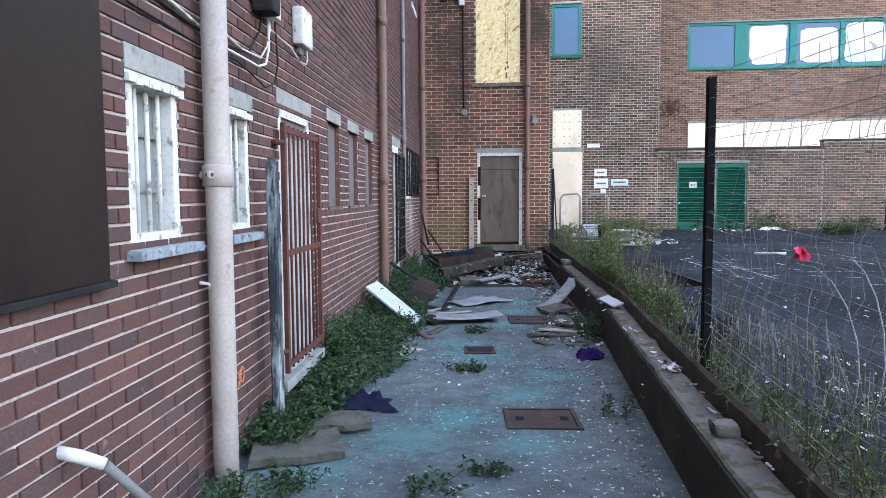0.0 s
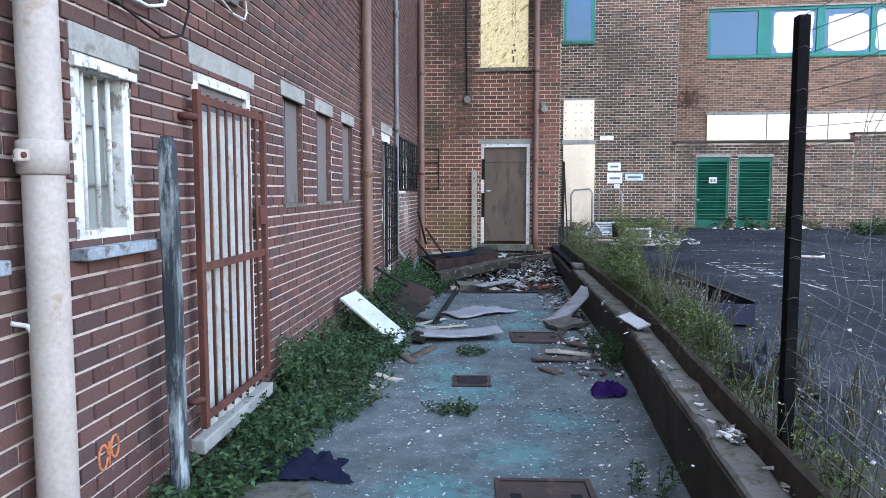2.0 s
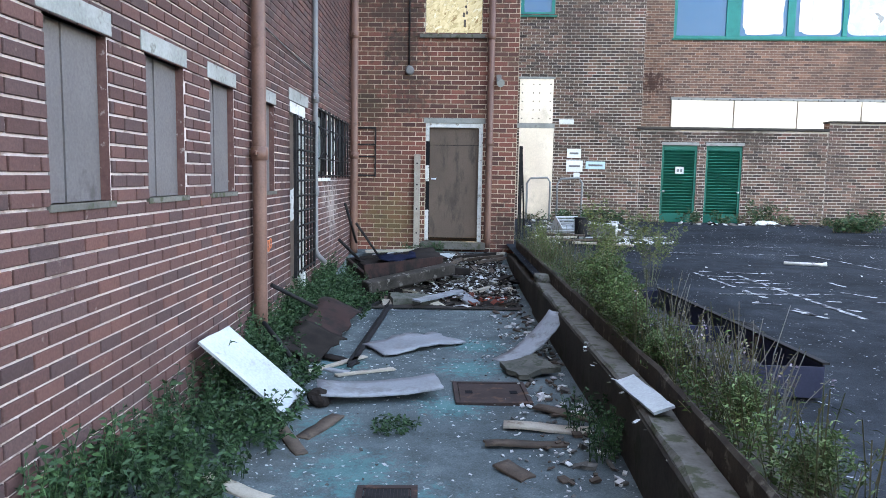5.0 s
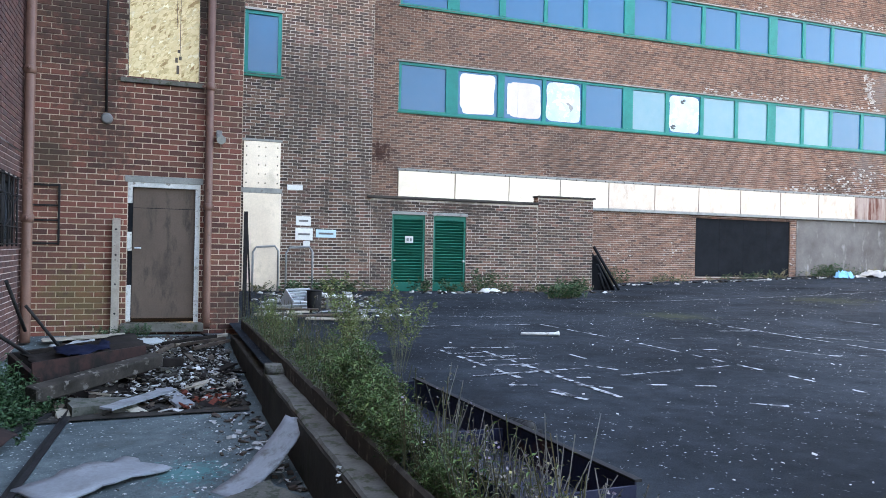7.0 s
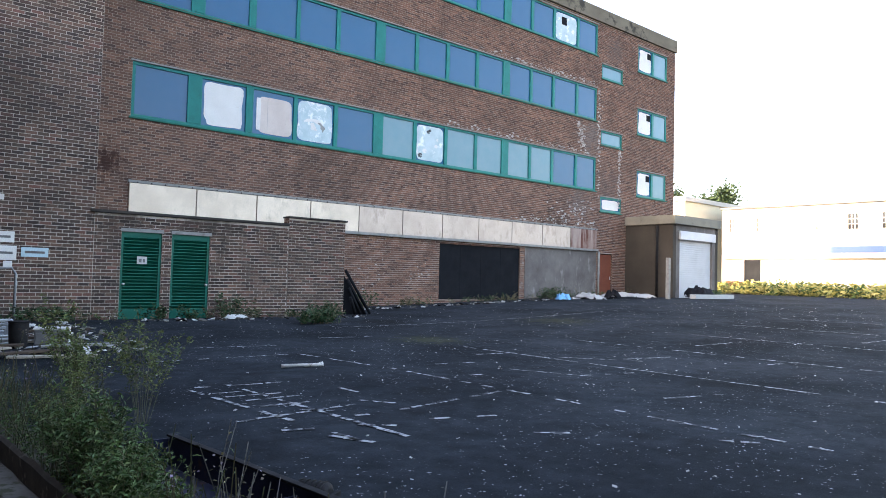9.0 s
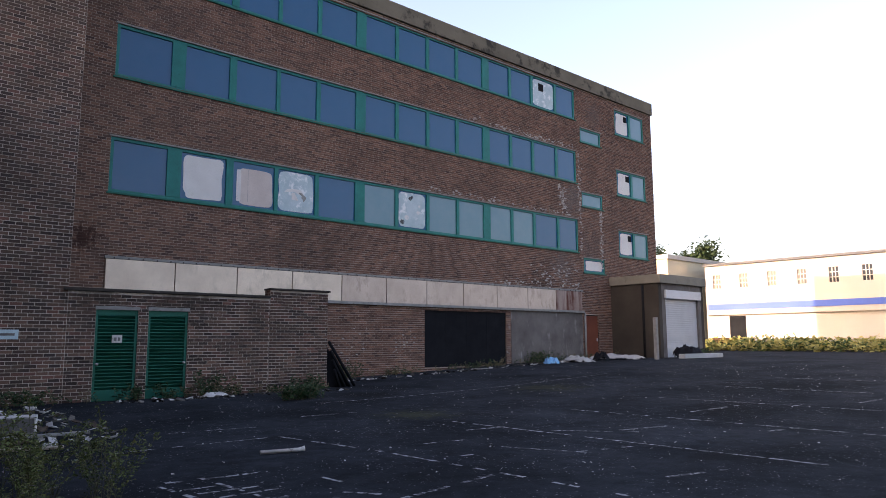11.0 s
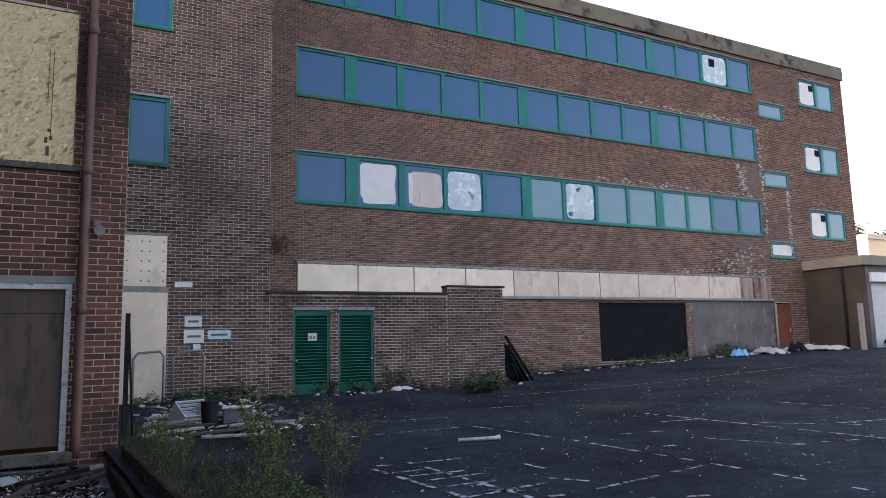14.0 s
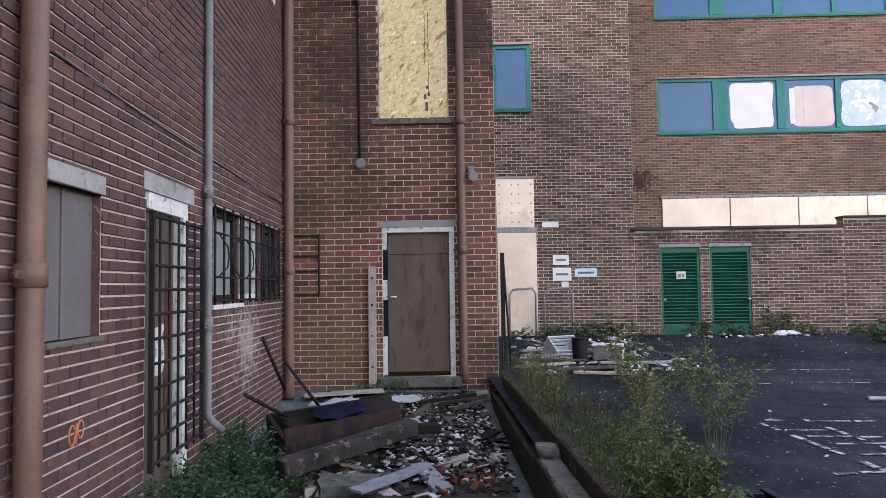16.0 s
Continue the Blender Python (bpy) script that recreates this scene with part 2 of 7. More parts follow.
ANNEX_MARKS = [((-0.15, 15.3, 0.7), 0.6, MOSS, 0.4), ((-0.1, 15.3, 4.6), 1.1, SOOT, 0.7), ((0.05, 15.3, 3.5), 0.5, SOOT, 0.65), ((1.5, 15.3, 5.0), 1.0, SOOT, 0.8), ((-0.6, 15.3, 2.6), 0.6, (0.05, 0.042, 0.028), 0.5), ((0.15, 15.3, 2.75), 0.4, SOOT, 0.6), ((1.75, 15.3, 0.6), 0.5, SOOT, 0.6)]
BRICK_ANNEX = brick_face("annex_brick", [(0.14, 0.06, 0.045), (0.2, 0.082, 0.06), (0.088, 0.042, 0.035), (0.23, 0.08, 0.06), (0.15, 0.074, 0.052)], (0.055, 0.036, 0.03), 0.5, None, ANNEX_MARKS)
MORTAR_TAN = brick_face("tan_mortar", [(0.55, 0.445, 0.33), (0.68, 0.56, 0.43)], (0.26, 0.2, 0.14), 0.5, None, ANNEX_MARKS)
WING_MARKS = [((8.0, 22.4, 2.75), 1.0, SOOT, 0.6), ((6.0, 22.4, 2.7), 0.7, SOOT, 0.6), ((4.6, 22.4, 3.0), 0.6, SOOT, 0.3), ((3.9, 22.4, 5.2), 0.9, SOOT, 0.3)]
BRICK_BROWN = brick_face("brown_brick", [(0.078, 0.05, 0.041), (0.16, 0.1, 0.076), (0.04, 0.03, 0.027), (0.215, 0.125, 0.092), (0.105, 0.075, 0.061), (0.054, 0.041, 0.038), (0.22, 0.107, 0.084)], (0.05, 0.038, 0.032), 0.45, None, WING_MARKS)
MORTAR_GREY = brick_face("grey_mortar", [(0.56, 0.49, 0.42), (0.7, 0.62, 0.54)], (0.26, 0.215, 0.18), 0.5, None, WING_MARKS)
MAIN_MARKS = [((6.45, 25.7, 4.4), 0.5, (0.045, 0.02, 0.016), 0.9), ((24.6, 25.7, 3.9), 1.0, SOOT, 0.5), ((27.2, 25.7, 8.2), 0.9, (0.16, 0.14, 0.13), 0.6), ((26.4, 25.7, 5.0), 0.9, (0.15, 0.13, 0.12), 0.5), ((28.6, 25.7, 6.0), 1.2, (0.1, 0.08, 0.075), 0.5), ((13.0, 25.7, 4.6), 2.0, SOOT, 0.3), ((29.0, 25.7, 12.6), 0.8, (0.13, 0.11, 0.1), 0.5)]
BRICK_MAIN = brick_face("facade_brick", [(0.13, 0.07, 0.053), (0.23, 0.122, 0.086), (0.075, 0.046, 0.04), (0.28, 0.148, 0.1), (0.175, 0.104, 0.077), (0.1, 0.06, 0.05)], (0.085, 0.053, 0.043), 0.45, None, MAIN_MARKS)
MORTAR_MAIN = brick_face("facade_mortar", [(0.46, 0.375, 0.31), (0.6, 0.5, 0.42)], (0.22, 0.17, 0.14), 0.5, None, MAIN_MARKS)
BRICK_FAR = brick_far("far_brick", (0.115, 0.056, 0.04), (0.2, 0.11, 0.076), (0.37, 0.295, 0.24), 0)
BRICK_REVEAL = worn("red_brick_reveal", (0.1, 0.048, 0.043), (0.15, 0.075, 0.065), 0.9, scale=14, fine=70, spots=(0.3, 0.24, 0.22), spot_at=0.64)
BRICK_SIDE = brick_far("side_brick", (0.1, 0.056, 0.04), (0.18, 0.1, 0.066), (0.36, 0.3, 0.25), 1)
MORTAR = worn("pale_mortar", (0.4, 0.325, 0.3), (0.55, 0.455, 0.42), 0.95, scale=2.0, spots=(0.2, 0.15, 0.135), spot_at=0.6)


TEAL_STAIN = (0.06, 0.2, 0.2)
CONCRETE = ground_mix("path_concrete", (0.06, 0.075, 0.077), (0.122, 0.148, 0.149), (0.5, 0.52, 0.51), (0.06, 0.058, 0.05), 0.66, lichen=(0.1, 0.22, 0.2),
                      marks=[((0.95, 4.8, 0), 0.3, TEAL_STAIN, 0.56), ((1.35, 5.3, 0), 0.28, TEAL_STAIN, 0.50), ((0.7, 4.4, 0), 0.35, TEAL_STAIN, 0.43), ((1.4, 4.35, 0), 0.25, TEAL_STAIN, 0.43), ((0.95, 6.5, 0), 0.42, TEAL_STAIN, 0.46), ((0.75, 7.0, 0), 0.3, TEAL_STAIN, 0.43), ((1.3, 8.9, 0), 0.3, TEAL_STAIN, 0.53), ((1.35, 9.6, 0), 0.28, TEAL_STAIN, 0.53), ((0.3, 8.9, 0), 0.25, TEAL_STAIN, 0.50), ((1.2, 8.0, 0), 0.25, TEAL_STAIN, 0.50), ((1.6, 5.9, 0), 0.3, TEAL_STAIN, 0.37), ((0.5, 7.6, 0), 0.22, TEAL_STAIN, 0.43), ((0.3, 3.9, 0), 0.3, TEAL_STAIN, 0.37)])
ASPHALT = ground_mix("asphalt", (0.007, 0.0085, 0.0105), (0.033, 0.039, 0.046), (0.33, 0.34, 0.36), (0.009, 0.009, 0.01), 0.69, 1.0, marks=[((9.5, 15.4, 0.35), 0.8, (0.05, 0.055, 0.02), 0.5), ((15.5, 17.5, 0.4), 1.1, (0.05, 0.052, 0.022), 0.45), ((14.0, 12.0, 0.4), 1.4, (0.006, 0.006, 0.007), 0.8), ((19.0, 13.0, 0.5), 2.2, (0.006, 0.006, 0.007), 0.8), ((11.5, 19.8, 0.36), 1.0, (0.008, 0.008, 0.008), 0.8)])
WALL_CONC = worn("mossy_concrete", (0.028, 0.024, 0.019), (0.06, 0.052, 0.041), 0.95, scale=2.5, fine=40, spots=(0.025, 0.026, 0.014), spot_at=0.6)
CAP_CONC = worn("weathered_concrete_cap", (0.085, 0.078, 0.066), (0.155, 0.145, 0.125), 0.95, scale=5, fine=50, spots=(0.05, 0.052, 0.03), spot_at=0.56)
LINTEL = worn("grey_lintel", (0.22, 0.22, 0.205), (0.32, 0.315, 0.295), 0.9, scale=5, spots=(0.15, 0.142, 0.125), spot_at=0.62)
WHITE_PAINT = worn("flaking_white_paint", (0.48, 0.47, 0.45), (0.64, 0.63, 0.6), 0.6, scale=9, spots=(0.2, 0.17, 0.14), spot_at=0.6)
SILL_GREY = worn("blue_grey_sill_paint", (0.16, 0.19, 0.22), (0.3, 0.34, 0.37), 0.7, scale=14, fine=50, spots=(0.09, 0.08, 0.07), spot_at=0.58)
DOOR_PAINT = worn("dirty_white_door_paint", (0.3, 0.3, 0.285), (0.42, 0.415, 0.39), 0.7, scale=5, fine=40, spots=(0.2, 0.17, 0.14), spot_at=0.64)
CREAM_PIPE = worn("cream_pipe_paint", (0.31, 0.26, 0.235), (0.39, 0.335, 0.305), 0.5, scale=4, spots=(0.26, 0.18, 0.14), spot_at=0.66)
BROWN_PIPE = worn("brown_pipe_paint", (0.12, 0.062, 0.046), (0.175, 0.092, 0.068), 0.45, scale=3, spots=(0.085, 0.04, 0.026), spot_at=0.62)
GREY_PIPE = worn("grey_pipe", (0.12, 0.115, 0.115), (0.19, 0.182, 0.178), 0.55, scale=4)
RUST = worn("rusty_iron", (0.07, 0.026, 0.02), (0.125, 0.042, 0.03), 0.85, scale=9, fine=70, spots=(0.05, 0.03, 0.026), spot_at=0.6)
BLACK_IRON = worn("black_iron", (0.012, 0.012, 0.013), (0.028, 0.026, 0.026), 0.7, scale=9, spots=(0.06, 0.034, 0.025), spot_at=0.69, spec=0.08)
DARK_SHEET = streaked("brown_metal_sheet", (0.014, 0.009, 0.008), (0.028, 0.018, 0.016), (0.009, 0.008, 0.009), 0.56, 0.38, 0.2, 0.4, 2.0)
GREY_BOARD = worn("grey_board", (0.11, 0.096, 0.094), (0.15, 0.131, 0.128), 0.8, scale=1.6, spots=(0.07, 0.06, 0.058), spot_at=0.66)
DOOR_BROWN = streaked("brown_door_ply", (0.088, 0.062, 0.048), (0.125, 0.09, 0.07), (0.05, 0.037, 0.03), 0.56, 0.7, 0.0, 0.3, 4.0)
TEAL = worn("green_paint", (0.0, 0.155, 0.135), (0.0, 0.205, 0.18), 0.45, scale=3.0, spots=(0.0, 0.11, 0.085), spot_at=0.66)
TEAL_DOOR = worn("green_door_paint", (0.0, 0.1, 0.068), (0.003, 0.14, 0.098), 0.5, scale=2.0, spots=(0.0, 0.07, 0.04), spot_at=0.64)
# the blue of the reflected sky is put into the panes' base colour
GLASS_SKY = glossy("window_glass", (0.0, 0.082, 0.185), 0.06, 0.06)
GLASS_DARK = glossy("dark_window_glass", (0.012, 0.015, 0.02), 0.15, 0.15)
GLASS_PALE = glossy("dusty_window_glass", (0.08, 0.21, 0.26), 0.15, 0.3)
GLASS_OLD_AND_REFLECTION = glossy("old_and_reflecting_window_glass", (0.21, 0.235, 0.21), 0.2, 0.4)
PAPER = worn("whited_pane", (0.68, 0.65, 0.61), (0.8, 0.775, 0.73), 0.6, scale=1.3, spots=(0.5, 0.44, 0.38), spot_at=0.66)
PAPER_PINK = worn("faded_backing_sheet", (0.56, 0.47, 0.42), (0.68, 0.59, 0.53), 0.6, scale=1.6, spots=(0.42, 0.34, 0.29), spot_at=0.66)
FILM_PALE = worn("milky_window_film", (0.36, 0.48, 0.51), (0.54, 0.64, 0.66), 0.35, scale=2.2, spots=(0.7, 0.72, 0.71), spot_at=0.58)
STEEL_PANEL = streaked("pale_steel_cladding", (0.58, 0.48, 0.39), (0.72, 0.61, 0.5), (0.5, 0.42, 0.34), 0.58, 0.4, 0.4, 0.6, 2.0)
# darker copy of the steel: the sheen's fall-off along the band, put into colour
STEEL_DIM_SHEEN = streaked("dim_sheen_steel_cladding", (0.46, 0.37, 0.31), (0.57, 0.47, 0.4), (0.38, 0.3, 0.25), 0.58, 0.4, 0.4, 0.5, 3.0)
STEEL_RUST = streaked("rust_streaked_cladding", (0.34, 0.25, 0.21), (0.42, 0.33, 0.28), (0.13, 0.042, 0.027), 0.47, 0.6, 0.15, 0.07, 3.5)
OSB = strands("strand_board", [(0.36, 0.22, 0.1), (0.68, 0.5, 0.26), (0.8, 0.63, 0.37), (0.55, 0.38, 0.18), (0.88, 0.76, 0.53)])
# black boards, and the black that stands for unlit rooms and gaps
BLACK_BOARD_AND_DARK = worn("black_board_and_room_dark", (0.009, 0.01, 0.012), (0.016, 0.017, 0.02), 0.8, scale=2, spec=0.06)
RED_DOOR = worn("red_brown_door", (0.17, 0.05, 0.03), (0.23, 0.075, 0.042), 0.6, scale=2)
COPING = worn("concrete_coping", (0.13, 0.112, 0.082), (0.21, 0.183, 0.135), 0.9, scale=0.7, spots=(0.05, 0.045, 0.036), spot_at=0.56)
FELT_EDGE = worn("sooty_roof_edge", (0.025, 0.022, 0.02), (0.06, 0.052, 0.045), 0.9, scale=2.0, spots=(0.12, 0.1, 0.085), spot_at=0.64)
SHUTTER = worn("galvanised_shutter", (0.5, 0.52, 0.54), (0.6, 0.62, 0.64), 0.5, 0.3, scale=1.2)
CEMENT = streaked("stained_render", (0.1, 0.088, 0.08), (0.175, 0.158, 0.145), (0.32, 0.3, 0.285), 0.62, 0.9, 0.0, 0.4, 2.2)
# render for the lock-up's sides, their shade put into the colour
SHADED_RENDER = worn("shaded_render", (0.045, 0.038, 0.03), (0.075, 0.063, 0.05), 0.9, scale=0.5)
WHITE_WALL = worn("white_painted_wall", (0.48, 0.44, 0.39), (0.56, 0.52, 0.46), 0.8, scale=0.2)
CREAM_WALL = worn("cream_painted_wall", (0.66, 0.56, 0.38), (0.72, 0.62, 0.43), 0.8, scale=0.2)
BLUE_TRIM = worn("blue_fascia", (0.06, 0.12, 0.42), (0.08, 0.15, 0.5), 0.6, scale=0.4)
ROOFING = worn("grey_roofing", (0.1, 0.1, 0.1), (0.16, 0.155, 0.15), 0.9, scale=0.6)


# ---- mesh helpers ----
def part(name, bm, material, parent=None, label=""):
    me = bpy.data.meshes.new(name)
    bm.to_mesh(me)
    bm.free()
    for m in material if isinstance(material, (list, tuple)) else [material]:
        me.materials.append(m)
    ob = new(name, me)
    if parent:
        ob.parent = parent
    if label:
        ob["label"] = label
    return ob


def thing(name, at, label, category, group="", kind=""):
    """An Empty at the thing's base, which carries its parts."""
    ob = new(name)
    ob.empty_display_size = 0.1
    ob.matrix_world = at
    return tagged(ob, label, category, group, kind)


def single(name, bm, material, label, category, group="", kind="", at=None):
    ob = part(name, bm, material)
    if at is not None:
        ob.matrix_world = at
    return tagged(ob, label, category, group, kind)


def add_box(bm, x0, x1, y0, y1, z0, z1, bevel=0.0, m=None, index=0):
    r = bmesh.ops.create_cube(bm, size=1.0)["verts"]
    c = Matrix.LocRotScale(((x0 + x1) / 2, (y0 + y1) / 2, (z0 + z1) / 2), None, (abs(x1 - x0), abs(y1 - y0), abs(z1 - z0)))
    bmesh.ops.transform(bm, matrix=(m or Matrix()) @ c, verts=r)
    faces = {f for v in r for f in v.link_faces}
    for f in faces:
        f.material_index = index
    if bevel:
        es = {e for v in r for e in v.link_edges}
        bmesh.ops.bevel(bm, geom=list(es), offset=bevel, segments=2, affect="EDGES", profile=0.6)
    return bm


def box(x0, x1, y0, y1, z0, z1, bevel=0.004, m=None):
    return add_box(bmesh.new(), x0, x1, y0, y1, z0, z1, bevel, m)


def add_tube(bm, pts, radius, sides=10, cap=True):
    """A round bar along points; radius may be one number or one for each point."""
    pts = [Vector(p) for p in pts]
    rad = radius if isinstance(radius, (list, tuple)) else [radius] * len(pts)
    rings = []
    for i, p in enumerate(pts):
        d = (pts[min(i + 1, len(pts) - 1)] - pts[max(i - 1, 0)]).normalized()
        a = d.orthogonal().normalized() if not rings else (last - last.dot(d) * d).normalized()
        last = a
        c = d.cross(a)
        rings.append([bm.verts.new(p + rad[i] * (math.cos(k * math.tau / sides) * a + math.sin(k * math.tau / sides) * c)) for k in range(sides)])
    for r0, r1 in zip(rings, rings[1:]):
        for k in range(sides):
            f = bm.faces.new((r0[k], r0[(k + 1) % sides], r1[(k + 1) % sides], r1[k]))
            f.smooth = True
    if cap:
        bm.faces.new(rings[0][::-1])
        bm.faces.new(rings[-1])
    return bm


def tube(pts, radius, sides=10):
    return add_tube(bmesh.new(), pts, radius, sides)


def slab_with_openings(x0, x1, z0, z1, thick, holes, front_index=0, reveal_index=1):
    """A wall from x0 to x1 and z0 to z1, its front at y = 0 and its back at y = thick, with holes (x0, x1, z0, z1) right through."""
    xs = sorted({x0, x1, *[min(max(v, x0), x1) for h in holes for v in h[:2]]})
    zs = sorted({z0, z1, *[min(max(v, z0), z1) for h in holes for v in h[2:]]})
    bm = bmesh.new()
    grid = {}

    def vert(i, k, y):
        if (i, k, y) not in grid:
            grid[i, k, y] = bm.verts.new((xs[i], y, zs[k]))
        return grid[i, k, y]

    def solid(i, k):
        if not (0 <= i < len(xs) - 1 and 0 <= k < len(zs) - 1):
            return False
        cx, cz = (xs[i] + xs[i + 1]) / 2, (zs[k] + zs[k + 1]) / 2
        return not any(h[0] < cx < h[1] and h[2] < cz < h[3] for h in holes)

    for i in range(len(xs) - 1):
        for k in range(len(zs) - 1):
            if not solid(i, k):
                continue
            bm.faces.new([vert(i, k, 0), vert(i + 1, k, 0), vert(i + 1, k + 1, 0), vert(i, k + 1, 0)]).material_index = front_index
            bm.faces.new([vert(i, k, thick), vert(i, k + 1, thick), vert(i + 1, k + 1, thick), vert(i + 1, k, thick)]).material_index = front_index
            for di, dk, a, b in ((-1, 0, (i, k), (i, k + 1)), (1, 0, (i + 1, k + 1), (i + 1, k)), (0, -1, (i + 1, k), (i, k)), (0, 1, (i, k + 1), (i + 1, k + 1))):
                if not solid(i + di, k + dk):
                    bm.faces.new([vert(*a, 0), vert(*b, 0), vert(*b, thick), vert(*a, thick)]).material_index = reveal_index
    bmesh.ops.recalc_face_normals(bm, faces=bm.faces)
    return bm


def ragged(x0, x1, z0, z1, y, seed, wave=0.08):
    """A thin sheet with rounded corners and wavering edges."""
    bm = bmesh.new()
    n = 56
    ring = []
    for k in range(n):
        a = math.tau * k / n
        c, q = math.cos(a), math.sin(a)
        x = math.copysign(abs(c) ** 0.28, c)
        z = math.copysign(abs(q) ** 0.28, q)
        wob = noise.noise((x * 1.6, z * 2.2, seed * 3.7)) + 0.4 * noise.noise((x * 5, z * 6, seed * 1.3))
        x -= math.copysign(wave * 1.6 * max(0.0, 0.35 + wob), x) * abs(x) ** 6
        z -= math.copysign(wave * 0.9 * max(0.0, 0.2 + wob), z) * abs(z) ** 6
        ring.append(((x0 + x1) / 2 + x * (x1 - x0) / 2, (z0 + z1) / 2 + z * (z1 - z0) / 2))
    bm.faces.new([bm.verts.new((x, y - 0.004, z)) for x, z in ring])
    ext = bmesh.ops.extrude_face_region(bm, geom=list(bm.faces))
    bmesh.ops.translate(bm, vec=(0, 0.003, 0), verts=[v for v in ext["geom"] if isinstance(v, bmesh.types.BMVert)])
    bmesh.ops.recalc_face_normals(bm, faces=bm.faces)
    bmesh.ops.triangulate(bm, faces=bm.faces)
    return bm


def swoosh(x, y, z, r0, r1, t0, t1):
    """A flat curved band, tapering to its ends."""
    bm = bmesh.new()
    rows = []
    for k in range(15):
        t = k / 14
        a = t0 + (t1 - t0) * t
        half = (r1 - r0) / 2 * math.sin(math.pi * (0.08 + 0.84 * t)) * (1 + 0.3 * math.sin(a * 7))
        mid = (r0 + r1) / 2
        rows.append([bm.verts.new((x + (mid + d) * math.cos(a), y, z + 0.75 * (mid + d) * math.sin(a))) for d in (-half, half)])
    for p, q in zip(rows, rows[1:]):
        bm.faces.new((p[0], p[1], q[1], q[0]))
    return bm


COURSE, STRETCH, JOINT = 0.0765, 0.2295, 0.0125


def lay_bricks(x0, x1, z0, z1, holes, depth=0.012, seed=1, jitter=0.0016, course=COURSE, stretch=STRETCH, phase=0.0):
    """Places of bricks in stretcher bond over a wall's front (y = 0, bricks stand out to -depth), as (x, z, width, out)."""
    rng = random.Random(seed)
    out = []
    for row in range(int((z1 - z0) / course)):
        za, zb = z0 + row * course, z0 + (row + 1) * course
        spans = [(x0, x1)]
        for h in holes:
            if h[2] < (za + zb) / 2 < h[3]:
                spans = [s for a, b in spans for s in ((a, min(b, h[0])), (max(a, h[1]), b)) if s[1] - s[0] > 0.02]
        off = phase + (row % 2) * stretch / 2
        for a, b in spans:
            n = math.floor((a - off) / stretch)
            while off + n * stretch < b:
                l, r = max(a, off + n * stretch), min(b, off + (n + 1) * stretch)
                n += 1
                if r - l > 0.03:
                    out.append(((l + r) / 2, (za + zb) / 2, r - l - JOINT, depth + rng.uniform(-jitter, jitter)))
    return out


def brick_mesh_joined(places, course=COURSE, plain=False):
    """Many bricks as one mesh: a front and four sides each; the plain ones have no worn arris."""
    verts, faces = [], []
    h = (course - JOINT) / 2
    for x, z, w, o in places if plain else ():
        n = len(verts)
        w2 = w / 2
        for y in (0.001, -o):
            verts += [(x - w2, y, z - h), (x + w2, y, z - h), (x + w2, y, z + h), (x - w2, y, z + h)]
        faces.append((n + 4, n + 5, n + 6, n + 7))
        for a, b in ((0, 1), (1, 2), (2, 3), (3, 0)):
            faces.append((n + a, n + b, n + 4 + b, n + 4 + a))
    if plain:
        places = ()
    for x, z, w, o in places:
        n = len(verts)
        w2, e = w / 2, 0.003
        verts += [(x - w2, 0.001, z - h), (x + w2, 0.001, z - h), (x + w2, 0.001, z + h), (x - w2, 0.001, z + h)]
        verts += [(x - w2, -o + e, z - h), (x + w2, -o + e, z - h), (x + w2, -o + e, z + h), (x - w2, -o + e, z + h)]
        verts += [(x - w2 + e, -o, z - h + e), (x + w2 - e, -o, z - h + e), (x + w2 - e, -o, z + h - e), (x - w2 + e, -o, z + h - e)]
        faces.append((n + 8, n + 9, n + 10, n + 11))
        for a, b in ((0, 1), (1, 2), (2, 3), (3, 0)):
            faces.append((n + a, n + b, n + 4 + b, n + 4 + a))
            faces.append((n + 4 + a, n + 4 + b, n + 8 + b, n + 8 + a))
    me = bpy.data.meshes.new("brickwork")
    me.from_pydata(verts, [], faces)
    return me


def brickwork(parent, places, material, course=COURSE, plain=False):
    me = brick_mesh_joined(places, course, plain)
    me.materials.append(material)
    ob = new("brickwork", me)
    ob.parent = parent
    return tagged(ob, kind="stuff")


# ---- frames of reference ----
# the alley runs along its own y, 3.15 degrees off the main building's; its wall faces +x
ALLEY = Matrix.Translation((-0.19, 4.2, 0)) @ Matrix.Rotation(math.atan(0.055), 4, "Z")
# wall-face frames: x along the wall, y into the wall, z up
LEFT_FACE = ALLEY @ Matrix.Rotation(radians(90), 4, "Z")
ANNEX_FACE = Matrix.Translation((0, 15.33, 0))
WING_FACE = Matrix.Translation((0, 22.45, 0))
MAIN_FACE = Matrix.Translation((0, 25.7, 0))


def park_z(x):
    t = min(max((x - 10.0) / 20.0, 0.0), 1.0)
    return 0.345 + 0.5 * t * t * (3 - 2 * t)


# ---- ground ----
def sheet(fx, us, vs):
    bm = bmesh.new()
    g = [[bm.verts.new(fx(u, v)) for v in vs] for u in us]
    for i in range(len(us) - 1):
        for k in range(len(vs) - 1):
            bm.faces.new((g[i][k], g[i + 1][k], g[i + 1][k + 1], g[i][k + 1])).smooth = True
    return bm


def path_z(u, v):
    up = min(max((v - 7.2) / 3.6, 0.0), 1.0)
    return 0.012 * noise.noise((u * 1.3, v * 1.3, 0.5)) + 0.2 * up * up


us = [-0.3 + 0.12 * i for i in range(25)]
vs = [-9 + 0.2 * i for i in range(104)]
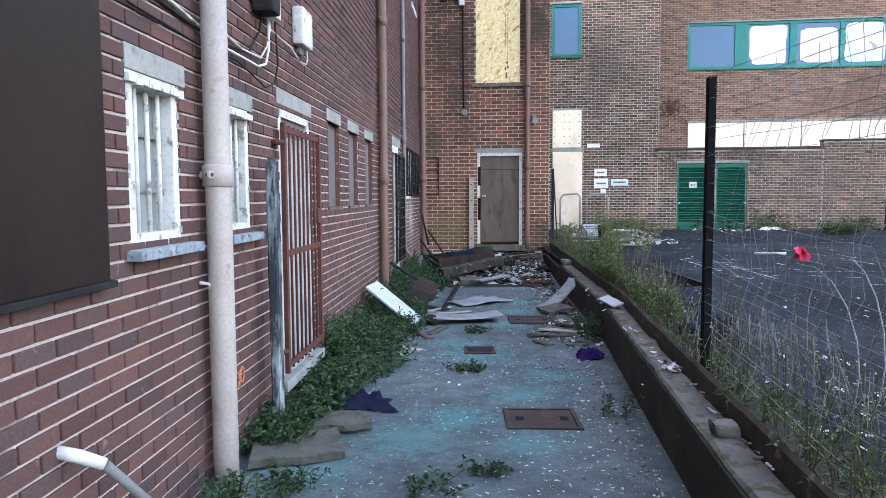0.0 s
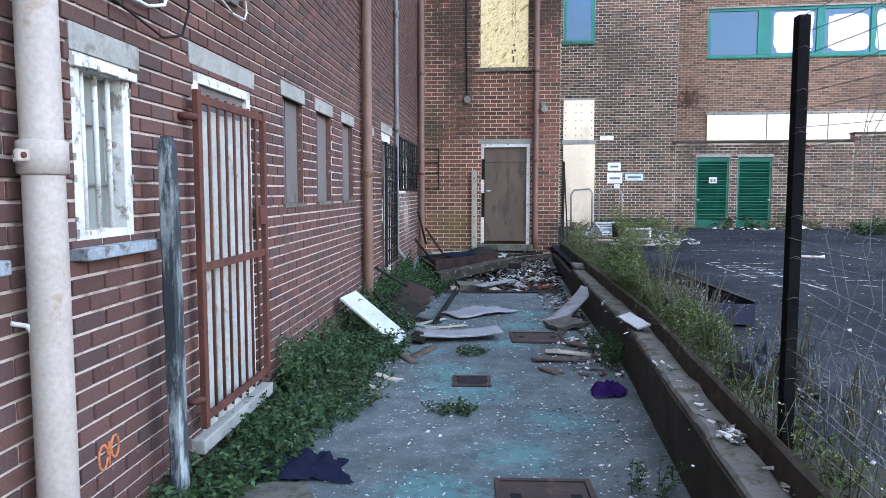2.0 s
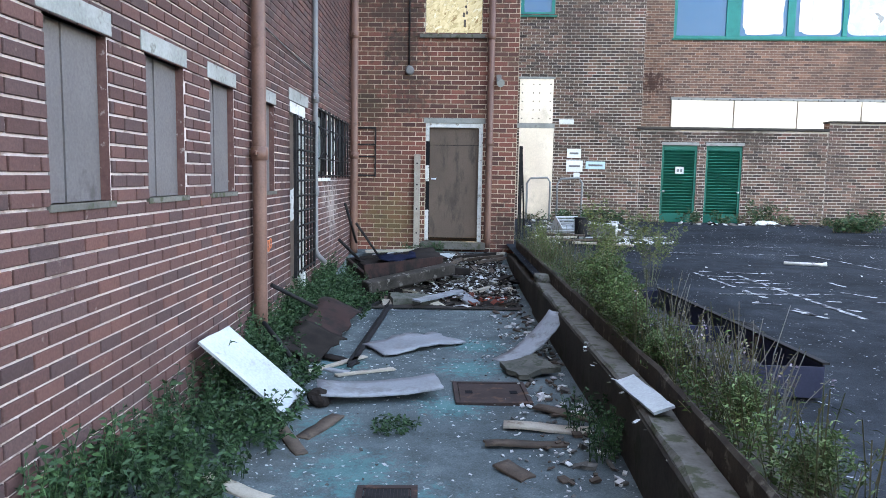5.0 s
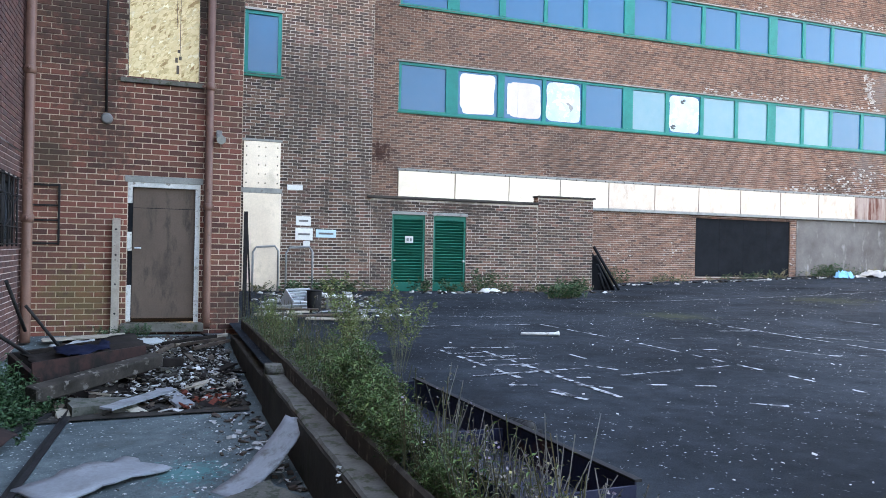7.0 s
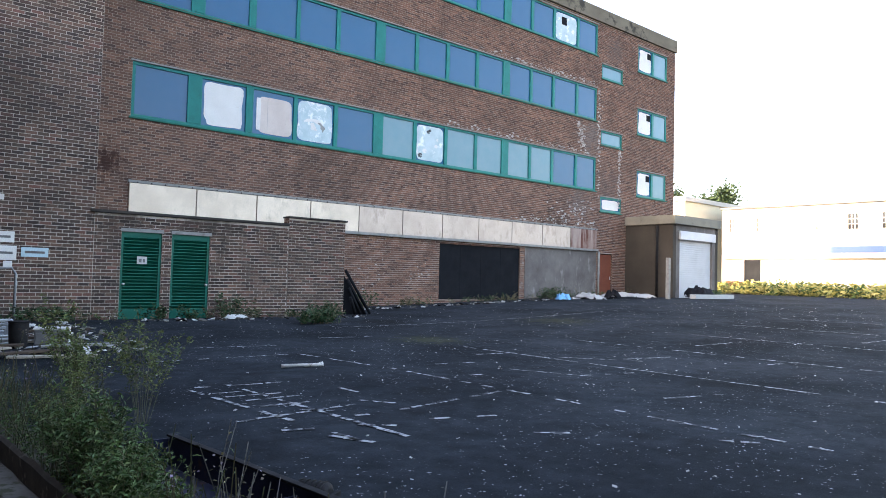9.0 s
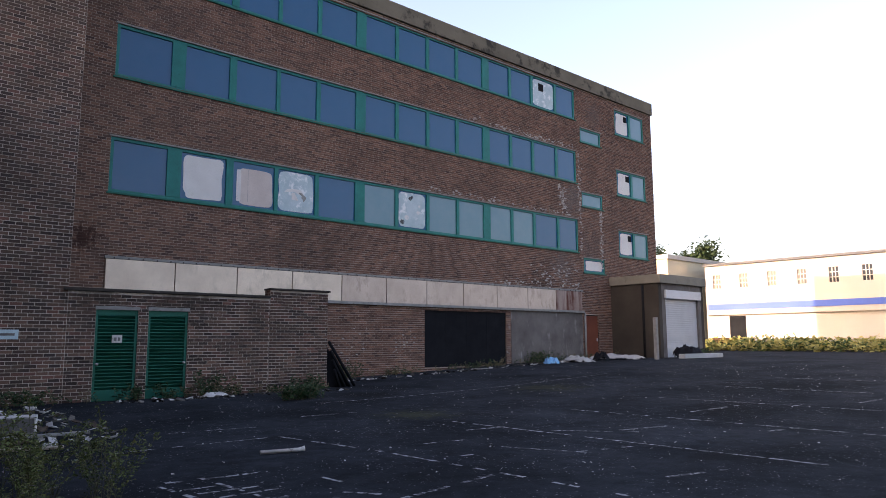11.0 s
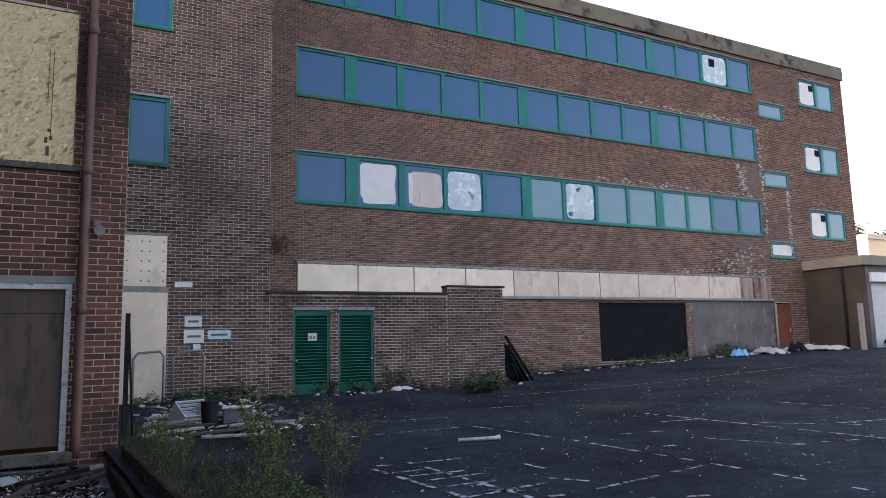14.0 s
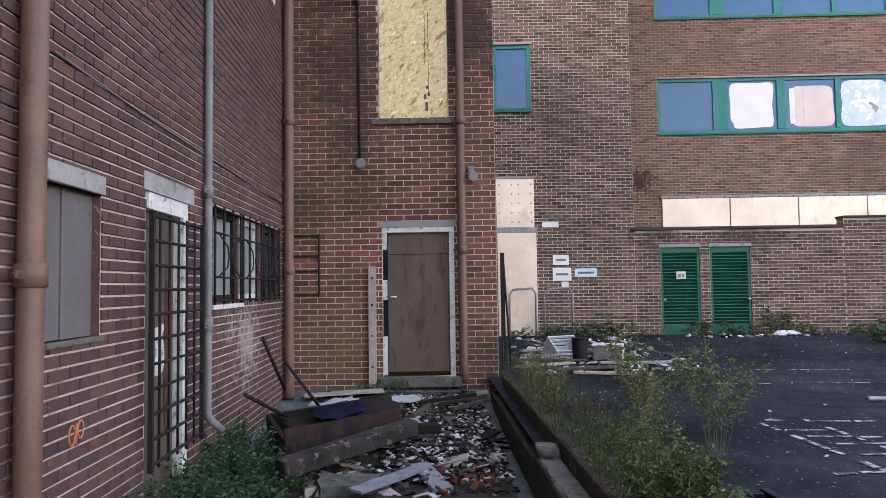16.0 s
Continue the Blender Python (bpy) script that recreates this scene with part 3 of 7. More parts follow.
path = single("floor", sheet(lambda u, v: ALLEY @ Vector((u, v, path_z(u, v))), us, vs), CONCRETE, "cracked grey concrete alley floor with green stains", "floor", kind="structure")


def park_point(u, v):
    p = ALLEY @ Vector((2.56, v, 0))
    x = p.x + u
    return Vector((x, p.y, park_z(x) + 0.003 * noise.noise((x * 0.35, p.y * 0.35, 2.0))))


us = [0, 0.3, 0.6, 1, 1.5, 2, 2.6, 3.2] + [4 + 1.0 * i for i in range(34)] + [40, 46, 54, 64, 80, 120, 200, 400, 900]
vs = [-400, -150, -60, -30, -18] + [-12 + 0.8 * i for i in range(52)] + [34, 42, 55, 80, 150, 400, 900]
ground = single("ground", sheet(park_point, us, vs), ASPHALT, "dark worn asphalt of an empty car park", "ground", kind="structure")


# ---- left-hand building ----
LEFT_HOLES = [
    (-1.22, -0.78, 1.2, 1.88), (-0.26, 0.13, 1.2, 1.88), (0.72, 1.52, 0.16, 2.0),
    (2.16, 2.66, 1.31, 2.05), (3.06, 3.58, 1.31, 2.05), (4.03, 4.54, 1.31, 2.05), (5.18, 5.73, 1.29, 2.05),
    (6.33, 7.12, 0.2, 2.16), (7.7, 10.28, 1.41, 2.22),
]
wall_left = single("wall_left", slab_with_openings(-9.0, 11.6, -0.2, 8.6, 0.32, LEFT_HOLES), [MORTAR, BRICK_REVEAL], "dark red brick wall with pale mortar joints", "wall", kind="structure", at=LEFT_FACE)
left_roof = single("roof_left", box(-9.05, 11.65, -0.08, 9.0, 8.6, 8.85), ROOFING, "flat grey roof of the brick building", "roof", kind="structure", at=LEFT_FACE)
left_back = single("wall_left_back", box(-9.0, 11.6, 8.7, 9.0, -0.2, 8.6, 0.0), BRICK_SIDE, "plain brick rear wall", "wall", kind="structure", at=LEFT_FACE)
left_end = single("wall_left_end", box(-9.0, -8.7, 0.33, 8.69, -0.2, 8.6, 0.0), BRICK_FAR, "plain brick end wall", "wall", kind="structure", at=LEFT_FACE)
# added sheet, black in place of the unlit rooms behind the wall
left_dark = single("wall_left_dark_backing", box(-8.6, 11.5, 0.9, 1.0, -0.2, 8.5, 0.0), BLACK_BOARD_AND_DARK, "added black sheet for the dark of the rooms behind the openings", "wall", kind="structure", at=LEFT_FACE)


def lintel(parent, x0, x1, z0, z1, out=0.014):
    return part("lintel", box(x0, x1, -out, 0.1, z0, z1, 0.004), LINTEL, parent)


def casement(name, x0, x1, z0, z1, at):
    """A small white casement with two upright bars, one cross bar, a flaking frame, and a slate-grey sill."""
    w = thing(name, at, "small white flaking timber window with bars and a grey sill", "window", kind="structure")
    t = 0.055
    f = bmesh.new()
    for a in ((x0, x0 + t, z0, z1), (x1 - t, x1, z0, z1), (x0 + t, x1 - t, z0, z0 + t), (x0 + t, x1 - t, z1 - t, z1)):
        add_box(f, a[0], a[1], -0.005, 0.09, a[2], a[3], 0.004)
    part("window_frame", f, WHITE_PAINT, w)
    for k in (0.3, 0.52, 0.74):
        xb = x0 + (x1 - x0) * k
        part("glazing_bar", tube([(xb, 0.03, z0 + t), (xb, 0.03, z1 - t)], 0.0105, 8), WHITE_PAINT, w)
    for k in (0.33, 0.66):
        zb = z0 + (z1 - z0) * k
        part("cross_bar", box(x0 + t, x1 - t, 0.055, 0.072, zb - 0.007, zb + 0.007, 0.0), LINTEL, w)
    part("pane", box(x0 + t, x1 - t, 0.078, 0.084, z0 + t, z1 - t, 0.0), GLASS_OLD_AND_REFLECTION, w)
    part("window_sill", box(x0 - 0.04, x1 + 0.1, -0.07, 0.06, z0 - 0.045, z0 - 0.002, 0.006), SILL_GREY, w, "chipped grey painted sill")
    hb = bmesh.new()
    for k in range(9):
        a = x0 - 0.01 + (x1 - x0 + 0.03) * k / 9
        drop = 0.012 * noise.noise((k * 1.7, x0, 3.0))
        add_box(hb, a, a + (x1 - x0 + 0.03) / 9 - 0.0005, -0.03 + drop * 0.3, -0.006, z1 - 0.052 + drop, z1 - 0.018 + drop * 0.6, 0.003)
    part("head_board", hb, WHITE_PAINT, w, "split and flaking white board")
    fl = bmesh.new()
    rr = random.Random(int(x0 * 100))
    for k in range(26):
        side = rr.random()
        fx = rr.choice((x0 + 0.004, x1 - 0.004)) if side < 0.6 else rr.uniform(x0, x1)
        fz = rr.uniform(z0, z1) if side < 0.6 else z0 + 0.004
        s = rr.uniform(0.006, 0.016)
        add_box(fl, fx - s * 0.7, fx + s * 0.7, -0.009, -0.004, fz - s, fz + s, 0.0)
    part("paint_flake", fl, LINTEL, w, "curled flakes of old paint")
    lintel(w, x0 - 0.01, x1 + 0.07, z1 + 0.0, z1 + 0.095)
    return w


casement("window_1", -1.22, -0.78, 1.2, 1.88, LEFT_FACE)
casement("window_2", -0.26, 0.13, 1.2, 1.88, LEFT_FACE)


def boarded(name, x0, x1, z0, z1, at):
    """A narrow opening closed by two grey boards, under a pale lintel."""
    w = thing(name, at, "narrow window opening closed with grey boards", "boarded window", kind="structure")
    xm = x0 + (x1 - x0) * 0.42
    part("board", box(x0, xm - 0.003, 0.05, 0.065, z0, z1, 0.002), GREY_BOARD, w)
    part("board", box(xm + 0.003, x1, 0.045, 0.06, z0, z1, 0.002), GREY_BOARD, w)
    part("window_sill", box(x0 - 0.02, x1 + 0.02, -0.02, 0.09, z0 - 0.03, z0, 0.004), CAP_CONC, w)
    lintel(w, x0 - 0.06, x1 + 0.03, z1, z1 + 0.1)
    return w


for n, h in enumerate(LEFT_HOLES[3:7]):
    boarded("window_%d" % (n + 3), *h, LEFT_FACE)


def hinged_grille(name, label, x0, x1, z0, z1, at, bars, rails, mat, r, out):
    """An iron security gate: flat frame, round bars, cross rails."""
    g = thing(name, at, label, "security gate")
    for x in (x0, x1 - 0.045):
        part("stile", box(x, x + 0.045, -out - 0.03, -out, z0, z1, 0.004), mat, g)
    for z in rails:
        part("rail", box(x0 + 0.045, x1 - 0.045, -out - 0.024, -out - 0.006, z - 0.02, z + 0.02, 0.002), mat, g)
    for k in range(bars):
        x = x0 + 0.045 + (x1 - x0 - 0.09) * (k + 1) / (bars + 1)
        part("bar", tube([(x, -out - 0.015, z0 + 0.01), (x, -out - 0.015, z1 - 0.01)], r, 8), mat, g)
    return g


# the white door behind a rust-red gate
d = thing("door_1", LEFT_FACE, "white boarded door with a white frame behind a gate", "door", kind="structure")
for x in (0.72, 1.455):
    part("door_frame", box(x, x + 0.065, -0.004, 0.1, 0.2, 2.0, 0.004), WHITE_PAINT, d)
part("door_head", box(0.72, 1.52, -0.004, 0.1, 1.925, 2.0, 0.004), WHITE_PAINT, d)
part("transom_board", box(0.786, 1.454, 0.02, 0.05, 1.8, 1.923, 0.002), GREY_BOARD, d, "grey board over the door")
for k in range(6):
    part("plank", box(0.787 + k * 0.111, 0.886 + k * 0.111, -0.02, 0.008, 0.2, 1.79 + 0.008 * (k % 2), 0.004), DOOR_PAINT, d)
part("threshold", box(0.58, 1.62, -0.075, 0.12, 0.13, 0.2, 0.008), LINTEL, d)
lintel(d, 0.67, 1.57, 2.002, 2.1)
gate = hinged_grille("barred_gate", "rust-red iron gate of upright bars over a doorway", 0.6, 1.57, 0.25, 1.87, LEFT_FACE, 7, (0.3, 1.03, 1.83), RUST, 0.0085, 0.05)
for z in (0.4, 1.74):
    part("hinge", tube([(0.55, -0.006, z), (0.555, -0.05, z), (0.6, -0.065, z)], 0.018, 8), RUST, gate)
part("lock_plate", box(1.42, 1.53, -0.09, -0.05, 1.2, 1.31, 0.004), RUST, gate)

# weathered post beside the gate
bm = bmesh.new()
rings = []
for k in range(34):
    z = 1.62 * k / 33
    half = 0.037 + 0.004 * noise.noise((0.3, 2.0, z * 5)) - (0.012 if k == 33 else 0.0)
    lean = 0.008 * noise.noise((1.5, 0.0, z * 2)) - 0.016 * z
    rings.append([bm.verts.new((0.235 + lean + half * c * (1 + 0.1 * noise.noise((c, e, z * 9))), -0.115 + half * 0.85 * e, z + (0.02 * noise.noise((c * 3, e * 3, 1.0)) if k == 33 else 0.0))) for c, e in ((-1, -0.7), (-0.7, -1), (0.7, -1), (1, -0.7), (1, 0.7), (0.7, 1), (-0.7, 1), (-1, 0.7))])
for r0, r1 in zip(rings, rings[1:]):
    for k in range(8):
        bm.faces.new((r0[k], r0[(k + 1) % 8], r1[(k + 1) % 8], r1[k]))
bm.faces.new(rings[-1])
bm.faces.new(rings[0][::-1])
POST_MAT = streaked("peeling_post_paint", (0.012, 0.017, 0.022), (0.04, 0.05, 0.058), (0.3, 0.335, 0.345), 0.545, 0.7, 0.0, 0.22, 16.0)
single("wooden_post", bm, POST_MAT, "upright post with peeling black and white paint", "post", at=LEFT_FACE)

# doorway with mesh gate further along
d = thing("door_2", LEFT_FACE, "worn brown door in a flaking white frame", "door", kind="structure")
part("door_frame", box(6.33, 6.39, 0.02, 0.12, 0.2, 2.16, 0.004), WHITE_PAINT, d)
part("door_frame", box(7.03, 7.12, 0.0, 0.12, 0.2, 2.16, 0.004), WHITE_PAINT, d)
part("door_head", box(6.39, 7.03, 0.0, 0.12, 2.05, 2.16, 0.004), WHITE_PAINT, d)
part("door_leaf", box(6.4, 7.02, 0.07, 0.11, 0.2, 2.05, 0.003), DOOR_BROWN, d)
part("peeled_patch", ragged(6.6, 6.86, 0.95, 1.3, 0.068, 4.0, 0.3), WHITE_PAINT, d, "patch of bare white paint")
part("peeled_patch", ragged(6.84, 6.98, 0.5, 1.6, 0.067, 6.0, 0.35), RUST, d, "long rusty tear in the door skin")
lintel(d, 6.28, 7.22, 2.16, 2.28)
mg = thing("mesh_gate", LEFT_FACE, "black iron mesh gate before a doorway", "security gate")
for x in (6.24, 7.21):
    part("stile", box(x, x + 0.03, -0.09, -0.06, 0.42, 2.02, 0.003), BLACK_IRON, mg)
for k in range(11):
    z = 0.46 + k * 0.153
    part("cross_bar", tube([(6.24, -0.075, z), (7.24, -0.075, z)], 0.011, 6), BLACK_IRON, mg)
for k in range(5):
    x = 6.24 + (k + 1) * 0.166
    part("upright", tube([(x, -0.068, 0.42), (x, -0.068, 2.02)], 0.009, 6), BLACK_IRON, mg)

# long barred window
w = thing("window_7", LEFT_FACE, "broken window behind black iron bars", "window", kind="structure")
for k, (a, b) in enumerate(((7.7, 8.55), (8.6, 9.4), (9.45, 10.28))):
    fr = bmesh.new()
    for q in ((a, a + 0.05, 1.42, 2.22), (b - 0.05, b, 1.42, 2.22), (a + 0.05, b - 0.05, 1.42, 1.48), (a + 0.05, b - 0.05, 2.16, 2.22)):
        add_box(fr, q[0], q[1], 0.04, 0.1, q[2], q[3], 0.003)
    part("window_frame", fr, BLACK_IRON if k != 1 else WHITE_PAINT, w)
    # the two pale panes have a white reflection put into their colour
    part("pane", box(a + 0.05, b - 0.05, 0.075, 0.081, 1.48, 2.16, 0.0), GLASS_DARK if k == 2 else GLASS_OLD_AND_REFLECTION, w)
for x in (8.575, 9.425):
    part("pier", box(x - 0.025, x + 0.025, 0.02, 0.12, 1.42, 2.22, 0.0), BRICK_REVEAL, w)
for a, b in ((7.7, 8.55), (8.6, 9.4), (9.45, 10.28)):
    for x in (a + 0.02, (2 * a + b) / 3, (a + 2 * b) / 3, b - 0.02):
        part("bar", tube([(x, -0.02, 1.4), (x, -0.02, 2.24)], 0.011, 6), BLACK_IRON, w)
    for z in (1.43, 1.63, 2.0, 2.21):
        part("cross_bar", tube([(a, -0.03, z), (b, -0.03, z)], 0.009, 6), BLACK_IRON, w)
    for x0, x1 in ((a + 0.1, b - 0.1), (b - 0.1, a + 0.1)):
        xm, q = (a + b) / 2, (x1 - x0) / 2
        part("scroll", tube([(xm - q, -0.035, 1.64), (xm - 0.25 * q, -0.035, 1.72), (xm - 0.12 * q, -0.035, 1.815), (xm - 0.25 * q, -0.035, 1.9), (xm - q, -0.035, 1.99)], 0.007, 6), BLACK_IRON, w)
part("window_sill", box(7.66, 8.6, -0.03, 0.06, 1.36, 1.4, 0.004), WHITE_PAINT, w)

# dark sheet over the first opening
ms = thing("metal_sheet", LEFT_FACE, "dark brown metal sheet screwed over an opening", "sheet")
part("sheet", box(-3.3, -1.44, -0.045, -0.02, 1.11, 2.75, 0.004), DARK_SHEET, ms)
part("edge_strip", box(-3.3, -1.42, -0.06, -0.019, 1.085, 1.109, 0.003), BLACK_IRON, ms)

# small upper window at the far end
w = thing("window_8", LEFT_FACE, "small upper window with a pale sill", "window", kind="structure")
part("pane", box(9.2, 9.95, -0.012, -0.006, 4.95, 6.0, 0.0), GLASS_SKY, w)
part("window_frame", box(9.14, 10.0, -0.03, -0.014, 4.86, 4.95, 0.003), WHITE_PAINT, w)


def drainpipe(name, label, x, out, r, z0, z1, mat, joints, at, shoe=False):
    """A drainpipe with socket collars and wall brackets."""
    p = thing(name, at, label, "drainpipe")
    pts = [(x, -out, z1), (x, -out, z0 + 0.15)] + ([(x, -out - 0.02, z0 + 0.1), (x + 0.06, -out - 0.1, z0)] if shoe else [(x, -out, z0)])
    part("pipe", tube(pts, r, 18), mat, p)
    for z in joints:
        part("collar", tube([(x, -out, z - 0.055), (x, -out, z - 0.05), (x, -out, z + 0.045), (x, -out, z + 0.05)], [r + 0.002, r + 0.012, r + 0.012, r + 0.002], 18), mat, p)
        b = bmesh.new()
        add_box(b, x - r - 0.06, x + r + 0.025, -out - 0.008, -out + 0.008, z - 0.018, z + 0.018, 0.006)
        part("spacer", box(x - 0.02, x + 0.02, -out + r - 0.006, -0.004, z - 0.018, z + 0.018, 0.003), mat, p)
        part("bracket", b, mat, p)
        part("bolt", tube([(x - r - 0.042, -out - 0.016, z), (x - r - 0.042, -out + 0.016, z)], 0.009, 8), RUST, p)
    return p


drainpipe("drainpipe", "cream-painted drainpipe on the brick wall", -0.55, 0.09, 0.06, 0.0, 8.4, CREAM_PIPE, (1.5, 4.0), LEFT_FACE)
drainpipe("drainpipe", "brown-painted drainpipe on the brick wall", 4.93, 0.08, 0.055, 0.1, 8.4, BROWN_PIPE, (1.6, 3.55, 5.5), LEFT_FACE)
drainpipe("drainpipe", "thin grey waste pipe on the brick wall", 7.44, 0.05, 0.03, 0.42, 8.0, GREY_PIPE, (1.25, 2.3, 3.9), LEFT_FACE, True)
drainpipe("drainpipe", "brown-painted drainpipe in the corner", 10.5, 0.09, 0.06, 0.2, 8.4, BROWN_PIPE, (1.75, 3.6, 5.4), LEFT_FACE)
drainpipe("drainpipe", "dark brown drainpipe beside the boarded window", 1.45, 0.09, 0.055, 0.3, 7.2, BROWN_PIPE, (2.0, 3.7, 5.5), ANNEX_FACE)

# ---- annex at the alley's end ----
ANNEX_HOLES = [(0.4, 1.34, 0.3, 2.31), (0.37, 1.29, 3.74, 5.73)]
wall_annex = single("wall_annex", slab_with_openings(-1.3, 1.9, -0.2, 7.2, 0.3, ANNEX_HOLES), [MORTAR_TAN, BRICK_FAR], "brown brick end wall with sooty and mossy patches", "wall", kind="structure", at=ANNEX_FACE)
single("wall_annex_side", box(1.6, 1.9, 15.64, 22.44, -0.2, 7.2, 0.0), BRICK_SIDE, "brown brick side wall of the annex", "wall", kind="structure")
single("roof_annex", box(-9.0, 1.95, 15.3, 22.4, 7.2, 7.4), ROOFING, "flat roof of the annex", "roof", kind="structure")
single("wall_annex_back", box(-9.0, -1.3, 15.6, 15.9, -0.2, 7.2, 0.0), BRICK_FAR, "plain brick wall closing the annex", "wall", kind="structure")
# added sheet, black in place of the unlit space behind the door
single("wall_annex_dark_backing", box(0.0, 1.55, 16.1, 16.2, -0.2, 7.0, 0.0), BLACK_BOARD_AND_DARK, "added black sheet for the dark behind the door", "wall", kind="structure")

d = thing("door_3", ANNEX_FACE, "scuffed brown plywood door in a broken white frame", "door", kind="structure")
part("door_leaf", box(0.465, 1.275, 0.05, 0.09, 0.42, 2.245, 0.003), DOOR_BROWN, d)
part("kick_line", box(0.47, 1.27, 0.044, 0.05, 1.955, 1.962, 0.0), BLACK_BOARD_AND_DARK, d)
part("door_head", box(0.4, 1.34, -0.006, 0.1, 2.245, 2.31, 0.004), WHITE_PAINT, d)
part("door_jamb", box(1.277, 1.34, -0.004, 0.1, 0.36, 2.245, 0.004), WHITE_PAINT, d)
for z0, z1 in ((0.38, 0.88), (1.36, 1.62), (2.02, 2.245)):
    part("broken_jamb", box(0.4, 0.455, -0.004, 0.08, z0, z1, 0.006), WHITE_PAINT, d)
# black strip that stands for the shade in the gap by the broken jamb
part("gap_shade", box(0.402, 0.46, 0.06, 0.1, 0.38, 2.24, 0.0), BLACK_BOARD_AND_DARK, d)
part("door_handle", tube([(0.5, 0.05, 1.4), (0.5, 0.0, 1.4), (0.58, -0.01, 1.4)], 0.012, 8), SHUTTER, d, "bent metal door handle")
part("door_lintel", box(0.36, 1.38, -0.016, 0.1, 2.312, 2.4, 0.004), LINTEL, d)
part("threshold", box(0.34, 1.42, -0.14, 0.1, 0.24, 0.36, 0.01), CAP_CONC, d)

w = thing("boarded_window", ANNEX_FACE, "upper window closed with a yellow strand board", "boarded window", kind="structure")
part("strand_board", box(0.375, 1.285, 0.01, 0.03, 3.75, 5.72, 0.002), OSB, w)
part("window_sill", box(0.28, 1.36, -0.05, 0.05, 3.68, 3.745, 0.006), CAP_CONC, w)
part("seam", box(1.03, 1.038, 0.004, 0.0095, 4.1, 5.2, 0.0), DOOR_BROWN, w)
part("seam", box(0.985, 0.991, 0.004, 0.0095, 4.5, 5.2, 0.0), DOOR_BROWN, w)
for k, (x, z, q) in enumerate(((0.99, 3.86, 0.12), (0.97, 4.02, 0.07), (1.02, 4.06, 0.05), (1.0, 4.16, 0.04))):
    part("print", box(x, x + 0.035, 0.005, 0.0095, z, z + q, 0.0), DOOR_BROWN, w, "faded brown printed mark")

c = thing("cable_run", ANNEX_FACE, "black cable with a round grey junction box", "cable")
part("conduit", tube([(0.1, -0.02, 5.45), (0.11, -0.02, 3.25)], 0.016, 8), BLACK_IRON, c)
part("junction_box", tube([(0.12, 0.0, 3.16), (0.12, -0.05, 3.16), (0.12, -0.065, 3.16)], [0.075, 0.075, 0.05], 14), GREY_PIPE, c)
lamp = thing("security_light", ANNEX_FACE, "small white security lamp on a bracket", "wall lamp")
part("arm", tube([(-0.3, 0.0, 5.55), (-0.22, -0.1, 5.52), (0.05, -0.12, 5.45)], 0.025, 8), BLACK_IRON, lamp)
part("lamp_head", box(0.03, 0.14, -0.17, -0.07, 5.34, 5.54, 0.02), WHITE_PAINT, lamp)
part("mount", box(-0.38, -0.24, -0.05, 0.0, 5.47, 5.6, 0.01), BLACK_IRON, lamp)
lamp = thing("flood_lamp", ANNEX_FACE, "small dark round lamp on the brick wall", "wall lamp")
part("mount", box(1.54, 1.62, -0.06, 0.0, 3.0, 3.1, 0.008), GREY_PIPE, lamp)
part("lamp_head", tube([(1.58, -0.05, 3.0), (1.6, -0.12, 2.97), (1.61, -0.17, 2.95)], [0.04, 0.06, 0.065], 12), LINTEL, lamp)
pl = thing("grey_plank", ANNEX_FACE, "weathered grey plank leaning beside the door", "plank")
bm = bmesh.new()
add_box(bm, 0.22, 0.32, -0.1, -0.04, 0.2, 1.8, 0.006)
part("board", bm, worn("weathered_wood", (0.28, 0.24, 0.2), (0.38, 0.33, 0.28), 0.9, scale=8, spots=(0.15, 0.12, 0.1), spot_at=0.66), pl)
for z in (0.5, 0.9, 1.3, 1.65):
    part("nail_hole", tube([(0.27, -0.104, z), (0.27, -0.0985, z)], 0.014, 8), BLACK_BOARD_AND_DARK, pl)
# rusty ghost of a bracket on the annex wall
gh = thing("wall_bracket", ANNEX_FACE, "black iron bracket frame fixed to the brick wall", "bracket")
part("upright", box(-0.45, -0.425, -0.035, -0.0125, 1.42, 2.24, 0.002), BLACK_IRON, gh)
for z in (1.44, 1.75, 1.95, 2.22):
    part("arm", box(-0.85, -0.45, -0.03, -0.0125, z - 0.012, z + 0.012, 0.002), BLACK_IRON, gh)

# ---- wing of the main building ----
WING_HOLES = [(2.23, 3.12, 5.65, 7.23), (2.23, 3.12, 8.9, 10.5), (2.23, 3.12, 12.15, 13.6)]
wing = single("wall_wing", slab_with_openings(-10.0, 5.45, -0.1, 14.3, 0.3, WING_HOLES), [MORTAR_GREY, BRICK_SIDE], "mottled brown brick wall of the office block wing", "wall", kind="structure", at=WING_FACE)
single("wall_wing_end", box(5.15, 5.45, 22.76, 36.0, -0.1, 14.3, 0.0), BRICK_SIDE, "brown brick return wall of the wing", "wall", kind="structure")
single("wall_wing_back", box(-10.0, 34.2, 36.1, 36.4, -0.1, 14.2, 0.0), BRICK_FAR, "brick rear wall of the office block", "wall", kind="structure")
single("roof_wing", box(-10.0, 5.45, 22.45, 36.4, 14.3, 14.5), ROOFING, "flat roof of the wing", "roof", kind="structure")
single("roof_main", box(5.46, 34.2, 26.11, 36.4, 13.76, 13.95), ROOFING, "flat roof of the office block", "roof", kind="structure")
PORCH_HOLES = [(6.03, 6.94, 0.3, 2.36), (7.17, 8.1, 0.3, 2.36)]
